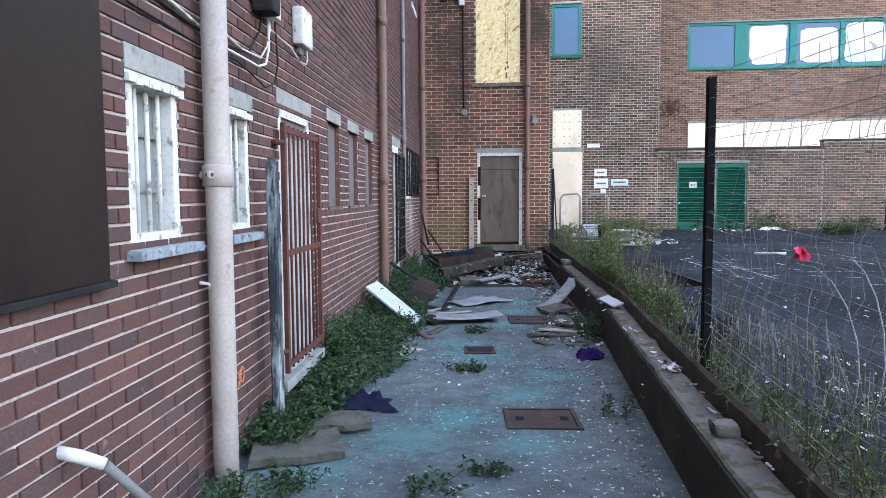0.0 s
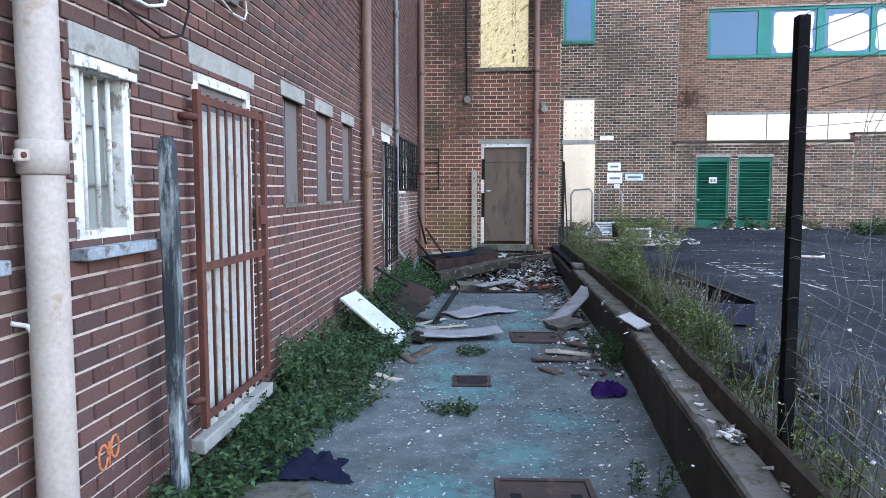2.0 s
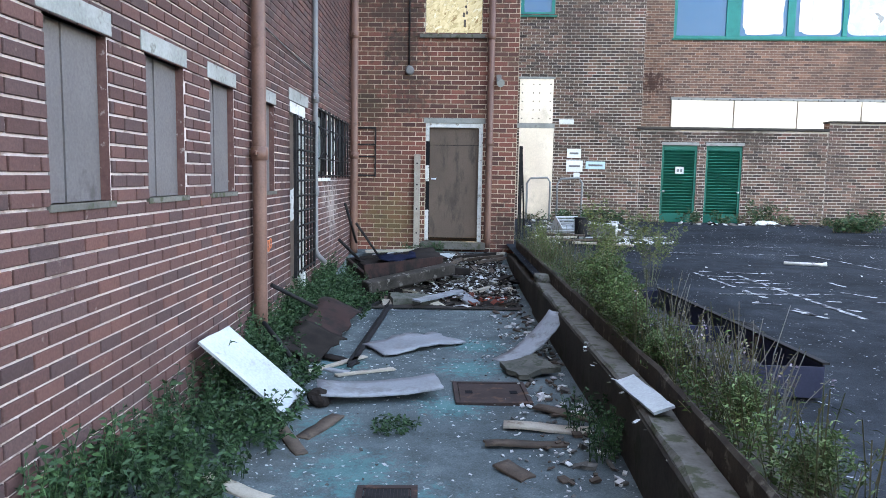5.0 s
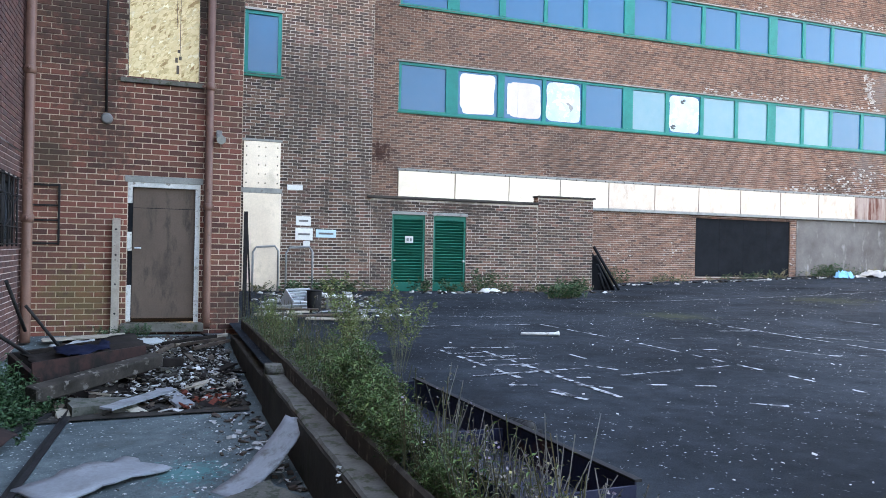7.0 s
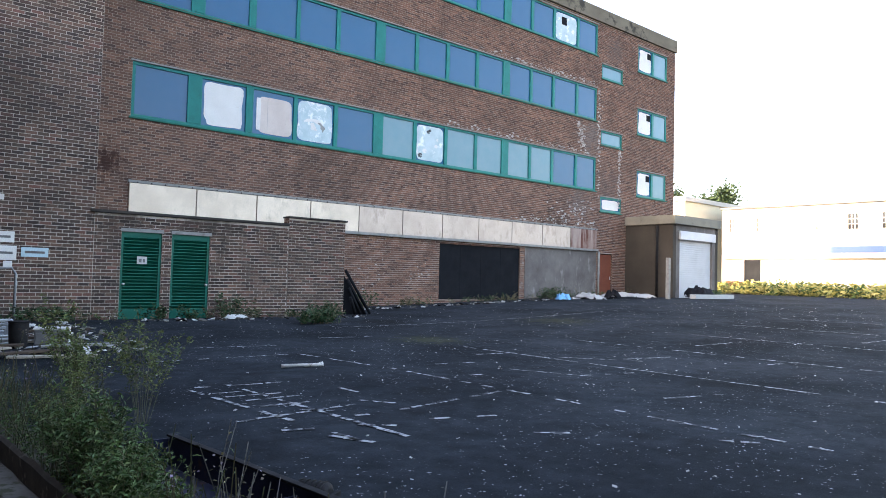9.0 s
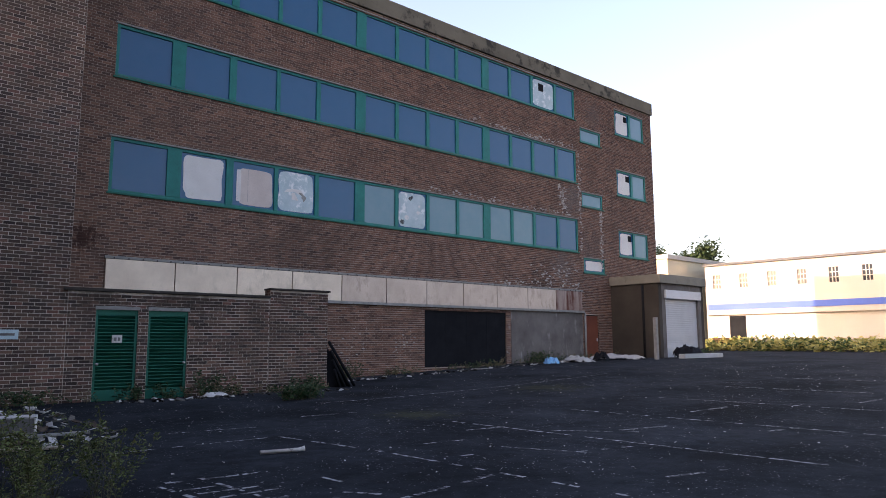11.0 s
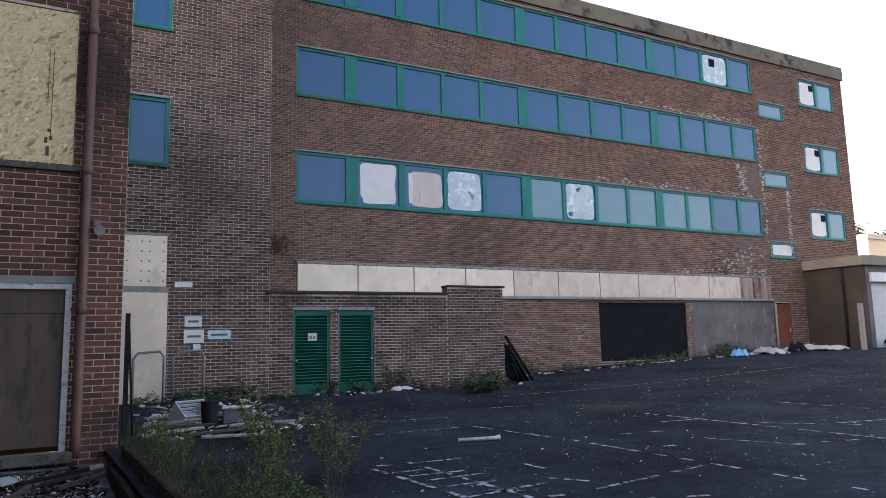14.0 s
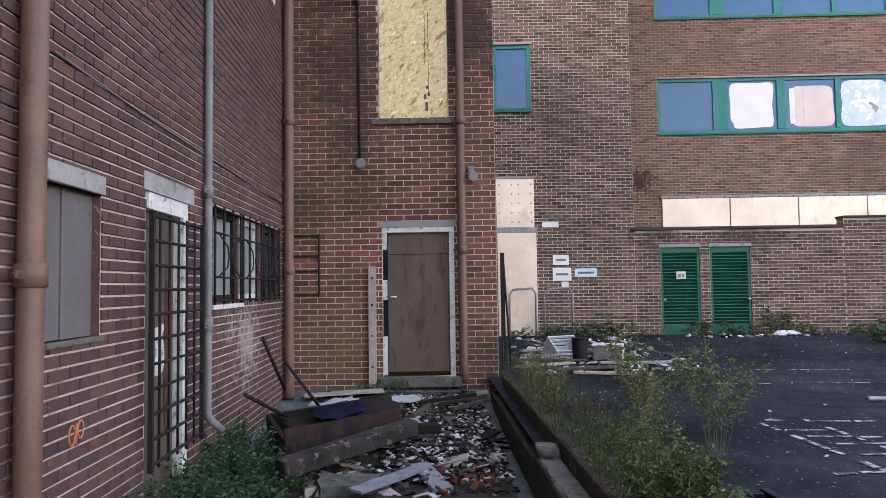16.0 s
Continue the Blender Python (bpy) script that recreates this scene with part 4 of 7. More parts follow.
porch = single("wall_porch", slab_with_openings(5.45, 10.24, -0.1, 2.76, 0.3, PORCH_HOLES), [MORTAR_GREY, BRICK_SIDE], "low brown brick plant room wall", "wall", kind="structure", at=WING_FACE)
porch2 = single("wall_buttress", slab_with_openings(10.24, 12.0, -0.1, 2.98, 0.3, []), [MORTAR_GREY, BRICK_SIDE], "taller brick end of the plant room", "wall", kind="structure", at=Matrix.Translation((0, 22.43, 0)))
single("roof_porch_end", box(10.245, 12.0, 22.77, 25.69, 2.765, 2.83, 0.0), FELT_EDGE, "dark felt roof of the plant room end", "roof", kind="structure")
single("wall_porch_side", box(11.7, 12.0, 22.74, 25.69, -0.1, 2.76, 0.0), BRICK_SIDE, "brick side wall of the plant room", "wall", kind="structure")
single("roof_porch", box(5.35, 10.235, 22.38, 25.69, 2.765, 2.83, 0.004), FELT_EDGE, "dark weathered coping of the plant room", "roof", kind="structure")
single("roof_buttress", box(10.22, 12.04, 22.36, 22.76, 2.985, 3.03, 0.004), FELT_EDGE, "dark weathered coping of the plant room end", "roof", kind="structure")
# added sheet, black in place of the unlit plant room
single("wall_porch_dark_backing", box(5.6, 11.6, 23.4, 23.5, -0.1, 2.7, 0.0), BLACK_BOARD_AND_DARK, "added black sheet for the dark of the plant room", "wall", kind="structure")


def louvre_door(name, x0, x1, z0, z1, handle_x, at, sign=False):
    """A green steel door of flat slats, under a pale lintel."""
    d = thing(name, at, "green louvred steel door of the plant room", "door", kind="structure")
    b = 0.06
    f = bmesh.new()
    for q in ((x0, x0 + b, z0, z1), (x1 - b, x1, z0, z1), (x0 + b, x1 - b, z0, z0 + 0.28), (x0 + b, x1 - b, z1 - 0.12, z1)):
        add_box(f, q[0], q[1], 0.03, 0.07, q[2], q[3], 0.003)
    part("door_frame", f, TEAL_DOOR, d)
    n = 22
    for k in range(n):
        z = z0 + 0.28 + (z1 - z0 - 0.4) * (k + 0.5) / n
        s = box(x0 + b, x1 - b, -0.045, 0.045, -0.006, 0.006, 0.0, Matrix.Translation((0, 0.055, z)) @ Matrix.Rotation(radians(-38), 4, "X"))
        part("slat", s, TEAL_DOOR, d)
    part("backing", box(x0 + b, x1 - b, 0.1, 0.11, z0, z1, 0.0), TEAL_DOOR, d)
    part("door_handle", tube([(handle_x, 0.03, 1.15), (handle_x, -0.02, 1.15), (handle_x + 0.03, -0.03, 1.15)], 0.025, 8), WHITE_PAINT, d)
    part("door_lintel", box(x0 - 0.02, x1 + 0.03, -0.02, 0.12, z1, z1 + 0.08, 0.004), LINTEL, d)
    if sign:
        part("notice", box(x0 + 0.36, x0 + 0.58, 0.0, 0.008, 1.62, 1.8, 0.0), WHITE_PAINT, d, "small white notice")
        part("print", box(x0 + 0.4, x0 + 0.46, -0.004, -0.001, 1.66, 1.74, 0.0), GREY_PIPE, d)
        part("print", box(x0 + 0.49, x0 + 0.54, -0.004, -0.001, 1.66, 1.74, 0.0), GREY_PIPE, d)
    return d


louvre_door("door_4", 6.03, 6.94, 0.3, 2.36, 6.1, WING_FACE, True)
louvre_door("door_5", 7.17, 8.1, 0.3, 2.36, 8.03, WING_FACE)


def teal_window(name, x0, x1, z0, z1, at, cells, kinds, label):
    """A run of panes in green frames: cells are the pane edges, kinds the panes."""
    w = thing(name, at, label, "window", kind="structure")
    e, inset = 0.09, 0.035
    cells = [(a + inset, b - inset) for a, b in cells]
    f = bmesh.new()
    add_box(f, x0, x1, 0.02, 0.09, z0, z0 + e, 0.003)
    add_box(f, x0, x1, 0.02, 0.09, z1 - e, z1, 0.003)
    add_box(f, x0, x0 + e, 0.02, 0.09, z0 + e, z1 - e, 0.003)
    add_box(f, x1 - e, x1, 0.02, 0.09, z0 + e, z1 - e, 0.003)
    part("window_frame", f, TEAL, w)
    for (a0, a1), (b0, b1) in zip(cells, cells[1:]):
        part("mullion", box(a1, b0, 0.01, 0.09, z0 + e, z1 - e, 0.003), TEAL, w)
    for (a, b), k in zip(cells, kinds):
        a, b = max(a, x0 + e), min(b, x1 - e)
        part("pane", box(a, b, 0.06, 0.066, z0 + e, z1 - e, 0.0), GLASS_PALE if k in "p" else GLASS_SKY, w)
        lo, hi = z0 + e + 0.03, z1 - e - 0.03
        if k == "w":
            part("white_film", ragged(a + 0.07, b - 0.05, lo, hi, 0.056, len(name) + a, 0.09), PAPER, w, "wavy-edged white sheet on the pane")
        elif k == "v":
            part("white_film", ragged(a + 0.02, b - 0.02, lo, hi, 0.056, len(name) + a, 0.01), FILM_PALE, w, "milky film over the pane")
            part("vent", box(a + 0.42, a + 0.75, 0.035, 0.05, hi - 0.5, hi - 0.15, 0.004), BLACK_BOARD_AND_DARK, w, "black vent in the pane")
        elif k == "t":
            part("backing_sheet", ragged(a + 0.17, b - 0.03, lo + 0.02, hi - 0.14, 0.056, len(name) + a, 0.05), PAPER_PINK, w, "faded sheet with a torn edge")
            part("fold", box(a + 0.5, a + 0.508, 0.05, 0.0515, lo + 0.12, hi - 0.18, 0.0), LINTEL, w)
            part("torn_strip", ragged(a + 0.12, a + 0.27, lo + 0.1, hi - 0.2, 0.05, 3 + a, 0.06), PAPER, w, "curl of white film")
        elif k in "sd":
            part("milky_film", ragged(a + 0.02, b - 0.02, lo, hi, 0.056, len(name) + a, 0.05), FILM_PALE, w, "milky film peeling from the pane")
            cx, cz = (a + b) / 2, (lo + hi) / 2
            if k == "s":
                for q, (r0, r1, t0, t1) in enumerate(((0.4, 0.56, 0.35, 2.3), (0.22, 0.36, -0.4, 1.2), (0.1, 0.3, 2.6, 4.6))):
                    part("peeled_film", swoosh(cx - 0.1 + 0.1 * q, 0.049 - 0.001 * q, cz - 0.3 + 0.1 * q, r0, r1, t0, t1), LINTEL if q == 1 else PAPER, w, "white curl of peeled film")
            else:
                for q in range(6):
                    dx, dz = 0.45 * math.sin(q * 2.4), 0.5 * math.cos(q * 1.7)
                    part("tear", swoosh(cx + dx, 0.049, cz + dz, 0.0, 0.07 + 0.03 * (q % 3), 0, 6.0), PAPER if q % 2 else GLASS_DARK, w, "hole torn in the film")
    part("head_flashing", box(x0 - 0.05, x1 + 0.05, -0.03, 0.02, z1, z1 + 0.05, 0.002), LINTEL, w)
    part("window_sill", box(x0 - 0.05, x1 + 0.05, -0.05, 0.08, z0 - 0.05, z0, 0.003), TEAL_DOOR, w)
    return w


for n, h in enumerate(WING_HOLES):
    teal_window("window_%d" % (n + 9), *h, WING_FACE, [(h[0], h[1])], "g", "single green-framed window")

pn = thing("doorway_cover", WING_FACE, "pale bolted steel sheets covering a doorway", "cover")
part("upper_sheet", box(2.26, 3.14, -0.04, -0.014, 2.88, 4.02, 0.004), STEEL_PANEL, pn)
part("lower_sheet", box(2.27, 3.18, -0.04, -0.014, 0.36, 2.75, 0.004), STEEL_PANEL, pn)
part("frame_bar", box(2.22, 3.2, -0.05, -0.014, 2.755, 2.875, 0.004), LINTEL, pn)
part("top_flange", box(2.22, 3.18, -0.06, -0.014, 4.024, 4.08, 0.003), LINTEL, pn)
for k in range(5):
    for x in (2.33, 2.62, 2.78, 3.07):
        part("bolt", tube([(x, -0.05, 3.0 + k * 0.22), (x, -0.038, 3.0 + k * 0.22)], 0.018, 6), BLACK_IRON, pn)

SIGNS = [(3.55, 3.92, 1.99, 2.22), (3.54, 3.97, 1.62, 1.92), (4.05, 4.56, 1.7, 1.9), (3.32, 3.7, 2.87, 2.99), (3.74, 3.9, 1.44, 1.6)]
SIGN_BLUE = worn("pale_blue_sign", (0.45, 0.6, 0.66), (0.55, 0.7, 0.75), 0.5, scale=5)
for k, (a, b, z0, z1) in enumerate(SIGNS):
    s = thing("wall_sign", WING_FACE, "pale blue wall sign" if k == 2 else "small white weathered wall sign", "sign", "signs on the brick wing")
    part("plate", box(a, b, -0.03, -0.0135, z0, z1, 0.003), SIGN_BLUE if k == 2 else PAPER, s)
    if k in (0, 2, 1):
        part("print", box(a + 0.07, b - 0.07, -0.034, -0.031, (z0 + z1) / 2 - 0.025, (z0 + z1) / 2 + 0.025, 0.0), GREY_PIPE, s)

# ---- main facade ----
CELLS = [(7.0, 8.59), (8.93, 10.38), (10.54, 12.0), (12.06, 13.5), (13.58, 15.11), (15.45, 16.88), (16.96, 18.38), (18.46, 19.93), (20.01, 21.45), (21.77, 23.08), (23.16, 24.51), (24.59, 26.14), (26.22, 27.6)]
STRIPS = [(5.72, 7.28, "gwtsgpdppppgg"), (9.02, 10.56, "ggggggggggggg"), (12.12, 13.6, "gggggggggggvg")]
RIGHT_WINS = [(30.85, 33.45, z, z + 1.32) for z in (5.78, 8.88, 12.05)]
SMALL_WINS = [(27.95, 29.6, z, z + 0.7) for z in (4.8, 7.95, 11.12)]
MAIN_HOLES = [(7.0, 27.6, a, b) for a, b, _ in STRIPS] + RIGHT_WINS + SMALL_WINS + [(27.98, 28.95, 0.5, 2.82), (18.23, 22.61, 0.66, 2.81)]
wall_main = single("wall_main", slab_with_openings(5.45, 34.2, -0.1, 13.75, 0.3, MAIN_HOLES), [MORTAR_MAIN, BRICK_SIDE], "long brown brick facade of a four-storey office block", "wall", kind="structure", at=MAIN_FACE)
single("wall_main_end", box(33.9, 34.2, 26.01, 36.0, -0.1, 13.75, 0.0), BRICK_SIDE, "brick end wall of the office block", "wall", kind="structure")
single("roof_coping", box(5.46, 34.26, 25.6, 26.1, 13.755, 14.4, 0.02), COPING, "deep stained concrete roof coping", "coping", kind="structure")
# added sheet, black in place of the unlit offices
single("wall_main_dark_backing", box(5.6, 33.8, 26.7, 26.8, -0.1, 13.7, 0.0), BLACK_BOARD_AND_DARK, "added black sheet for the dark rooms behind the windows", "wall", kind="structure")
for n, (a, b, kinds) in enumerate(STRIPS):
    teal_window("window_%d" % (n + 12), 7.0, 27.6, a, b, MAIN_FACE, CELLS, kinds, "long run of green-framed windows with the sky's blue painted into the glass")
for n, (a, b, c, e) in enumerate(RIGHT_WINS):
    w = teal_window("window_%d" % (n + 15), a, b, c, e, MAIN_FACE, [(a, a + 1.3), (a + 1.4, b)], "wp", "two-pane green-framed window with one whitened pane")
    part("vent", box(a + 0.85, a + 1.15, 0.035, 0.05, e - 0.5, e - 0.2, 0.004), BLACK_BOARD_AND_DARK, w)
for n, (a, b, c, e) in enumerate(SMALL_WINS):
    teal_window("window_%d" % (n + 18), a, b, c, e, MAIN_FACE, [(a, b)], "w" if n == 0 else "p", "small high green-framed window with a whitened pane" if n == 0 else "small high green-framed window")

band = thing("cladding_band", MAIN_FACE, "pale steel cladding band, rusting at one end", "cladding")
for k in range(11):
    a, b = 7.04 + k * 1.878, 7.04 + (k + 1) * 1.878 - 0.03
    # panels 4 to 9 take the steel with the weaker sheen painted in
    part("panel", box(a, b, -0.06, -0.003, 3.0, 3.88, 0.006), STEEL_RUST if k > 9 else STEEL_DIM_SHEEN if k > 3 else STEEL_PANEL, band)
    for j in range(5):
        part("stud", tube([(a + 0.2 + j * 0.38, -0.085, 3.9), (a + 0.2 + j * 0.38, -0.06, 3.9)], 0.022, 6), BLACK_IRON, band)
part("top_rail", box(7.0, 27.75, -0.08, -0.003, 3.885, 3.96, 0.004), LINTEL, band)
part("bottom_flange", box(12.06, 27.75, -0.12, -0.003, 2.9, 2.995, 0.004), LINTEL, band)
d = thing("door_6", MAIN_FACE, "red-brown flush door at the base of the block", "door", kind="structure")
part("door_leaf", box(28.0, 28.93, 0.05, 0.1, 0.5, 2.78, 0.004), RED_DOOR, d)
part("door_handle", box(28.82, 28.86, 0.02, 0.05, 1.6, 1.75, 0.003), SHUTTER, d)
bb = thing("boarded_opening", MAIN_FACE, "wide opening closed with black boards", "boarded opening")
for k in range(4):
    part("board", box(18.24 + k * 1.093, 18.24 + (k + 1) * 1.093 - 0.006, 0.05, 0.075, 0.67, 2.8, 0.002), BLACK_BOARD_AND_DARK, bb)
single("render_patch", box(22.9, 27.7, -0.02, -0.003, 0.5, 2.88, 0.003), CEMENT, "grey stained cement render panel", "render", at=MAIN_FACE)
single("rain_pipe", tube([(27.85, -0.06, 0.6), (27.85, -0.06, 2.9)], 0.05, 10), LINTEL, "pale upright pipe by the red door", "pipe", at=MAIN_FACE)

def flakes(name, label, mat, n, seed, runs, size, at):
    """Pale flakes of old paint and lime, thin and ragged, along runs (x0, z0, x1, z1, spread) of a wall."""
    r = random.Random(seed)
    vs_, fs = [], []
    for k in range(n):
        x0, z0, x1, z1, sp = r.choice(runs)
        t = r.random()
        cx, cz = x0 + (x1 - x0) * t + r.gauss(0, sp), z0 + (z1 - z0) * t + r.gauss(0, sp)
        q = size * r.uniform(0.25, 1.0) ** 2
        b, m_ = len(vs_), 7
        for y in (-0.014, -0.008):
            for j in range(m_):
                a = math.tau * j / m_
                rr = q * (0.55 + 0.5 * abs(noise.noise((j * 1.9, k * 3.1, seed))))
                vs_.append((cx + 1.7 * rr * math.cos(a), y, cz + 0.8 * rr * math.sin(a)))
        fs.append(tuple(b + j for j in range(m_)))
        for j in range(m_):
            fs.append((b + j, b + m_ + j, b + m_ + (j + 1) % m_, b + (j + 1) % m_))
    me = bpy.data.meshes.new(name)
    me.from_pydata(vs_, [], fs)
    me.materials.append(mat)
    ob = new(name, me)
    ob.matrix_world = at
    return tagged(ob, label, "paint", kind="stuff")


FLAKE = worn("old_lime_paint", (0.36, 0.335, 0.31), (0.52, 0.49, 0.455), 0.9, scale=3, vary=0.3)
flakes("flaking_paint", "pale flaking paint left on the brick facade", FLAKE, 900, 401, [(18.5, 7.45, 27.6, 7.45, 0.05), (20.0, 10.72, 27.6, 10.72, 0.05), (27.78, 5.6, 27.78, 10.6, 0.07), (22.0, 4.1, 27.6, 4.15, 0.09), (24.6, 4.4, 27.2, 4.9, 0.22), (26.6, 7.6, 26.4, 8.7, 0.12), (29.4, 5.0, 29.4, 8.0, 0.06)], 0.075, MAIN_FACE)
flakes("flaking_paint", "pale lime blotches on the brick by the boards", FLAKE, 120, 402, [(22.75, 0.8, 22.85, 2.7, 0.07), (16.9, 1.4, 17.8, 1.7, 0.15), (13.4, 1.2, 16.0, 2.0, 0.4)], 0.05, MAIN_FACE)

# ---- shutter lock-up against the facade ----
FASCIA = worn("weathered_fascia", (0.2, 0.18, 0.14), (0.28, 0.255, 0.2), 0.8, scale=0.9, spots=(0.14, 0.125, 0.095), spot_at=0.62)
lock = thing("lock_up", Matrix.Translation((0, 0, 0)), "flat-roofed lock-up with a grey roller shutter", "outbuilding")
part("side_wall", box(30.0, 30.25, 23.1, 25.69, 0.3, 4.25, 0.006), SHADED_RENDER, lock)
part("far_wall", box(33.75, 34.0, 23.1, 25.69, 0.3, 4.25, 0.006), SHADED_RENDER, lock)
part("front_pier", box(30.251, 30.55, 23.1, 23.35, 0.3, 4.25, 0.004), CEMENT, lock)
part("front_pier", box(33.5, 33.749, 23.1, 23.35, 0.3, 4.25, 0.004), CEMENT, lock)
part("lintel", box(30.551, 33.499, 23.1, 23.35, 3.8, 4.25, 0.004), CEMENT, lock)
part("roof", box(29.9, 34.1, 22.95, 25.69, 4.252, 4.66, 0.01), FASCIA, lock)
sh = part("shutter", box(30.551, 33.499, 23.24, 23.26, 0.5, 3.8, 0.0), SHUTTER, lock)
for k in range(30):
    part("slat", box(30.56, 33.49, 23.2, 23.238, 0.72 + k * 0.1, 0.72 + k * 0.1 + 0.085, 0.012), SHUTTER, sh)
part("shutter_box", box(30.45, 33.6, 22.98, 23.095, 3.55, 3.95, 0.01), SHUTTER, lock)
part("side_drain", tube([(29.94, 23.9, 0.6), (29.94, 23.9, 4.2)], 0.06, 10), BLACK_IRON, lock)

# ---- sunlit buildings and trees beyond the car park ----
far = thing("depot_building", Matrix.Translation((60, 30, 0.8)) @ Matrix.Rotation(radians(2), 4, "Z"), "sunlit white two-storey depot with a blue fascia", "building")
FW = []
for k in range(9):
    y = 5.2 - k * 2.35
    FW.append((-y - 0.7, -y, 5.3, 6.5))
part("wall", slab_with_openings(-6.6, 26, 0, 7.3, 0.3, FW), WHITE_WALL, far).matrix_local = Matrix.Rotation(radians(-90), 4, "Z")
part("roof", box(-0.2, 16, -26, 6.7, 7.305, 7.5), ROOFING, far)
part("fascia", box(-0.12, -0.01, -26, 6.4, 3.45, 3.95, 0.0), BLUE_TRIM, far)
part("canopy", box(-0.3, -0.01, -26, 6.4, 3.0, 3.4, 0.01), WHITE_WALL, far)
# black panels for the dark of the doorway and of the rooms within
part("doorway", box(-0.03, 0.0, 3.2, 4.6, 0.8, 2.9, 0.0), BLACK_BOARD_AND_DARK, far)
part("dark_backing", box(0.5, 0.6, -25.5, 6.2, 0, 7.2, 0.0), BLACK_BOARD_AND_DARK, far)
for a, b, c, e in FW:
    g = part("window", box(0.1, 0.12, -b, -a, c, e, 0.0), GLASS_DARK, far)
    for j in range(1, 3):
        part("glazing_bar", box(0.05, 0.098, -b + (b - a) * j / 3 - 0.03, -b + (b - a) * j / 3 + 0.03, c, e, 0.0), WHITE_WALL, g)
        part("glazing_bar", box(0.05, 0.098, -b, -a, c + (e - c) * j / 3 - 0.03, c + (e - c) * j / 3 + 0.03, 0.0), WHITE_WALL, g)
sk = thing("waste_skip", pose(54.5, 32.6, 0.85, 0, 0, 8), "rust-brown steel skip before the depot", "skip")
sk.scale = (0.6, 0.55, 0.75)
SKIP = worn("skip_paint", (0.06, 0.03, 0.015), (0.1, 0.048, 0.024), 0.8, scale=2, spots=(0.08, 0.035, 0.02), spot_at=0.6)
part("floor_plate", box(-0.8, 0.8, -1.3, 1.3, 0.0, 0.08, 0.01), SKIP, sk)
for x in (-0.85, 0.8):
    part("side", box(x, x + 0.05, -1.6, 1.6, 0.081, 1.3, 0.01), SKIP, sk)
for y in (-1.3, 1.25):
    part("end", box(-0.8, 0.8, y, y + 0.05, 0.081, 1.1, 0.01), SKIP, sk)
cream = thing("cream_building", Matrix.Translation((56, 38, 0.8)), "sunlit cream flat-roofed building", "building")
part("wall", box(0, 14, 0, 7, 0, 7.9, 0.02), CREAM_WALL, cream)
part("roof", box(-0.15, 14.15, -0.15, 7.15, 7.905, 8.3, 0.02), WHITE_WALL, cream)


# ---- retaining wall between the alley and the car park ----
def wall_v(u):
    """Where the retaining wall's alley face runs."""
    return 2.33 + 0.055 * min(max(u, -9.0), 3.0)


def long_block(a, b, z0, z1, u0, u1, step, rough, seed):
    """A long low block along the alley, from a to b beyond the wall's face, its edges chipped."""
    bm = bmesh.new()
    n = int((u1 - u0) / step)
    rows = []
    for k in range(n + 1):
        u = u0 + (u1 - u0) * k / n
        j = [noise.noise((u * 3.1, q * 5.7, seed)) * rough for q in range(4)]
        c = 0.015
        prof = [(a, z0), (a + j[0] * 0.3, z1 - c + j[1] * 0.3), (a + c + j[0], z1 + j[1]), (b - c + j[2], z1 + j[3]), (b + j[2] * 0.3, z1 - c), (b, z0)]
        rows.append([bm.verts.new((wall_v(u) + p, u, z)) for p, z in prof])
    for r0, r1 in zip(rows, rows[1:]):
        for i in range(5):
            bm.faces.new((r0[i], r0[i + 1], r1[i + 1], r1[i]))
    bm.faces.new(rows[0][::-1])
    bm.faces.new(rows[-1])
    bmesh.ops.recalc_face_normals(bm, faces=bm.faces)
    return bm


single("retaining_wall", long_block(0.0, 0.16, -0.1, 0.345, -9.0, 6.85, 0.09, 0.02, 1.0), WALL_CONC, "dark mossy concrete retaining wall beside the alley", "low wall", kind="structure", at=ALLEY)
single("retaining_wall_end", long_block(0.03, 0.16, -0.1, 0.27, 6.86, 10.3, 0.09, 0.03, 2.0), WALL_CONC, "lower broken end of the retaining wall", "low wall", kind="structure", at=ALLEY)
single("kerb_cap", long_block(0.008, 0.164, 0.335, 0.362, -9.0, 6.8, 0.07, 0.022, 4.0), CAP_CONC, "chipped pale cap on the retaining wall", "kerb", kind="structure", at=ALLEY)
EDGING = worn("weathered_edging", (0.035, 0.028, 0.022), (0.075, 0.06, 0.045), 0.95, scale=6, fine=60, spots=(0.13, 0.115, 0.09), spot_at=0.62)
single("kerb", long_block(0.166, 0.2, 0.2, 0.475, -9.0, 10.3, 0.07, 0.012, 7.0), EDGING, "thin dark weathered edging board behind the retaining wall", "kerb", kind="structure", at=ALLEY)
for u, s in ((-0.79, 0.055), (6.72, 0.08)):
    bm = bmesh.new()
    add_box(bm, -s, s, -s * 0.8, s * 0.8, -s * 0.55, s * 0.6, s * 0.3)
    bmesh.ops.subdivide_edges(bm, edges=bm.edges, cuts=2, use_grid_fill=True)
    for v in bm.verts:
        v.co *= 1 + 0.35 * noise.noise(v.co * 14)
    single("concrete_lump", bm, CAP_CONC, "broken lump of weathered concrete on the wall", "rubble", at=ALLEY @ Matrix.Translation((wall_v(u) + 0.085, u, 0.395)))

SOIL = worn("dry_soil", (0.02, 0.018, 0.014), (0.045, 0.039, 0.03), 0.95, scale=4, fine=80, spots=(0.022, 0.03, 0.012), spot_at=0.58, bump=0.6)
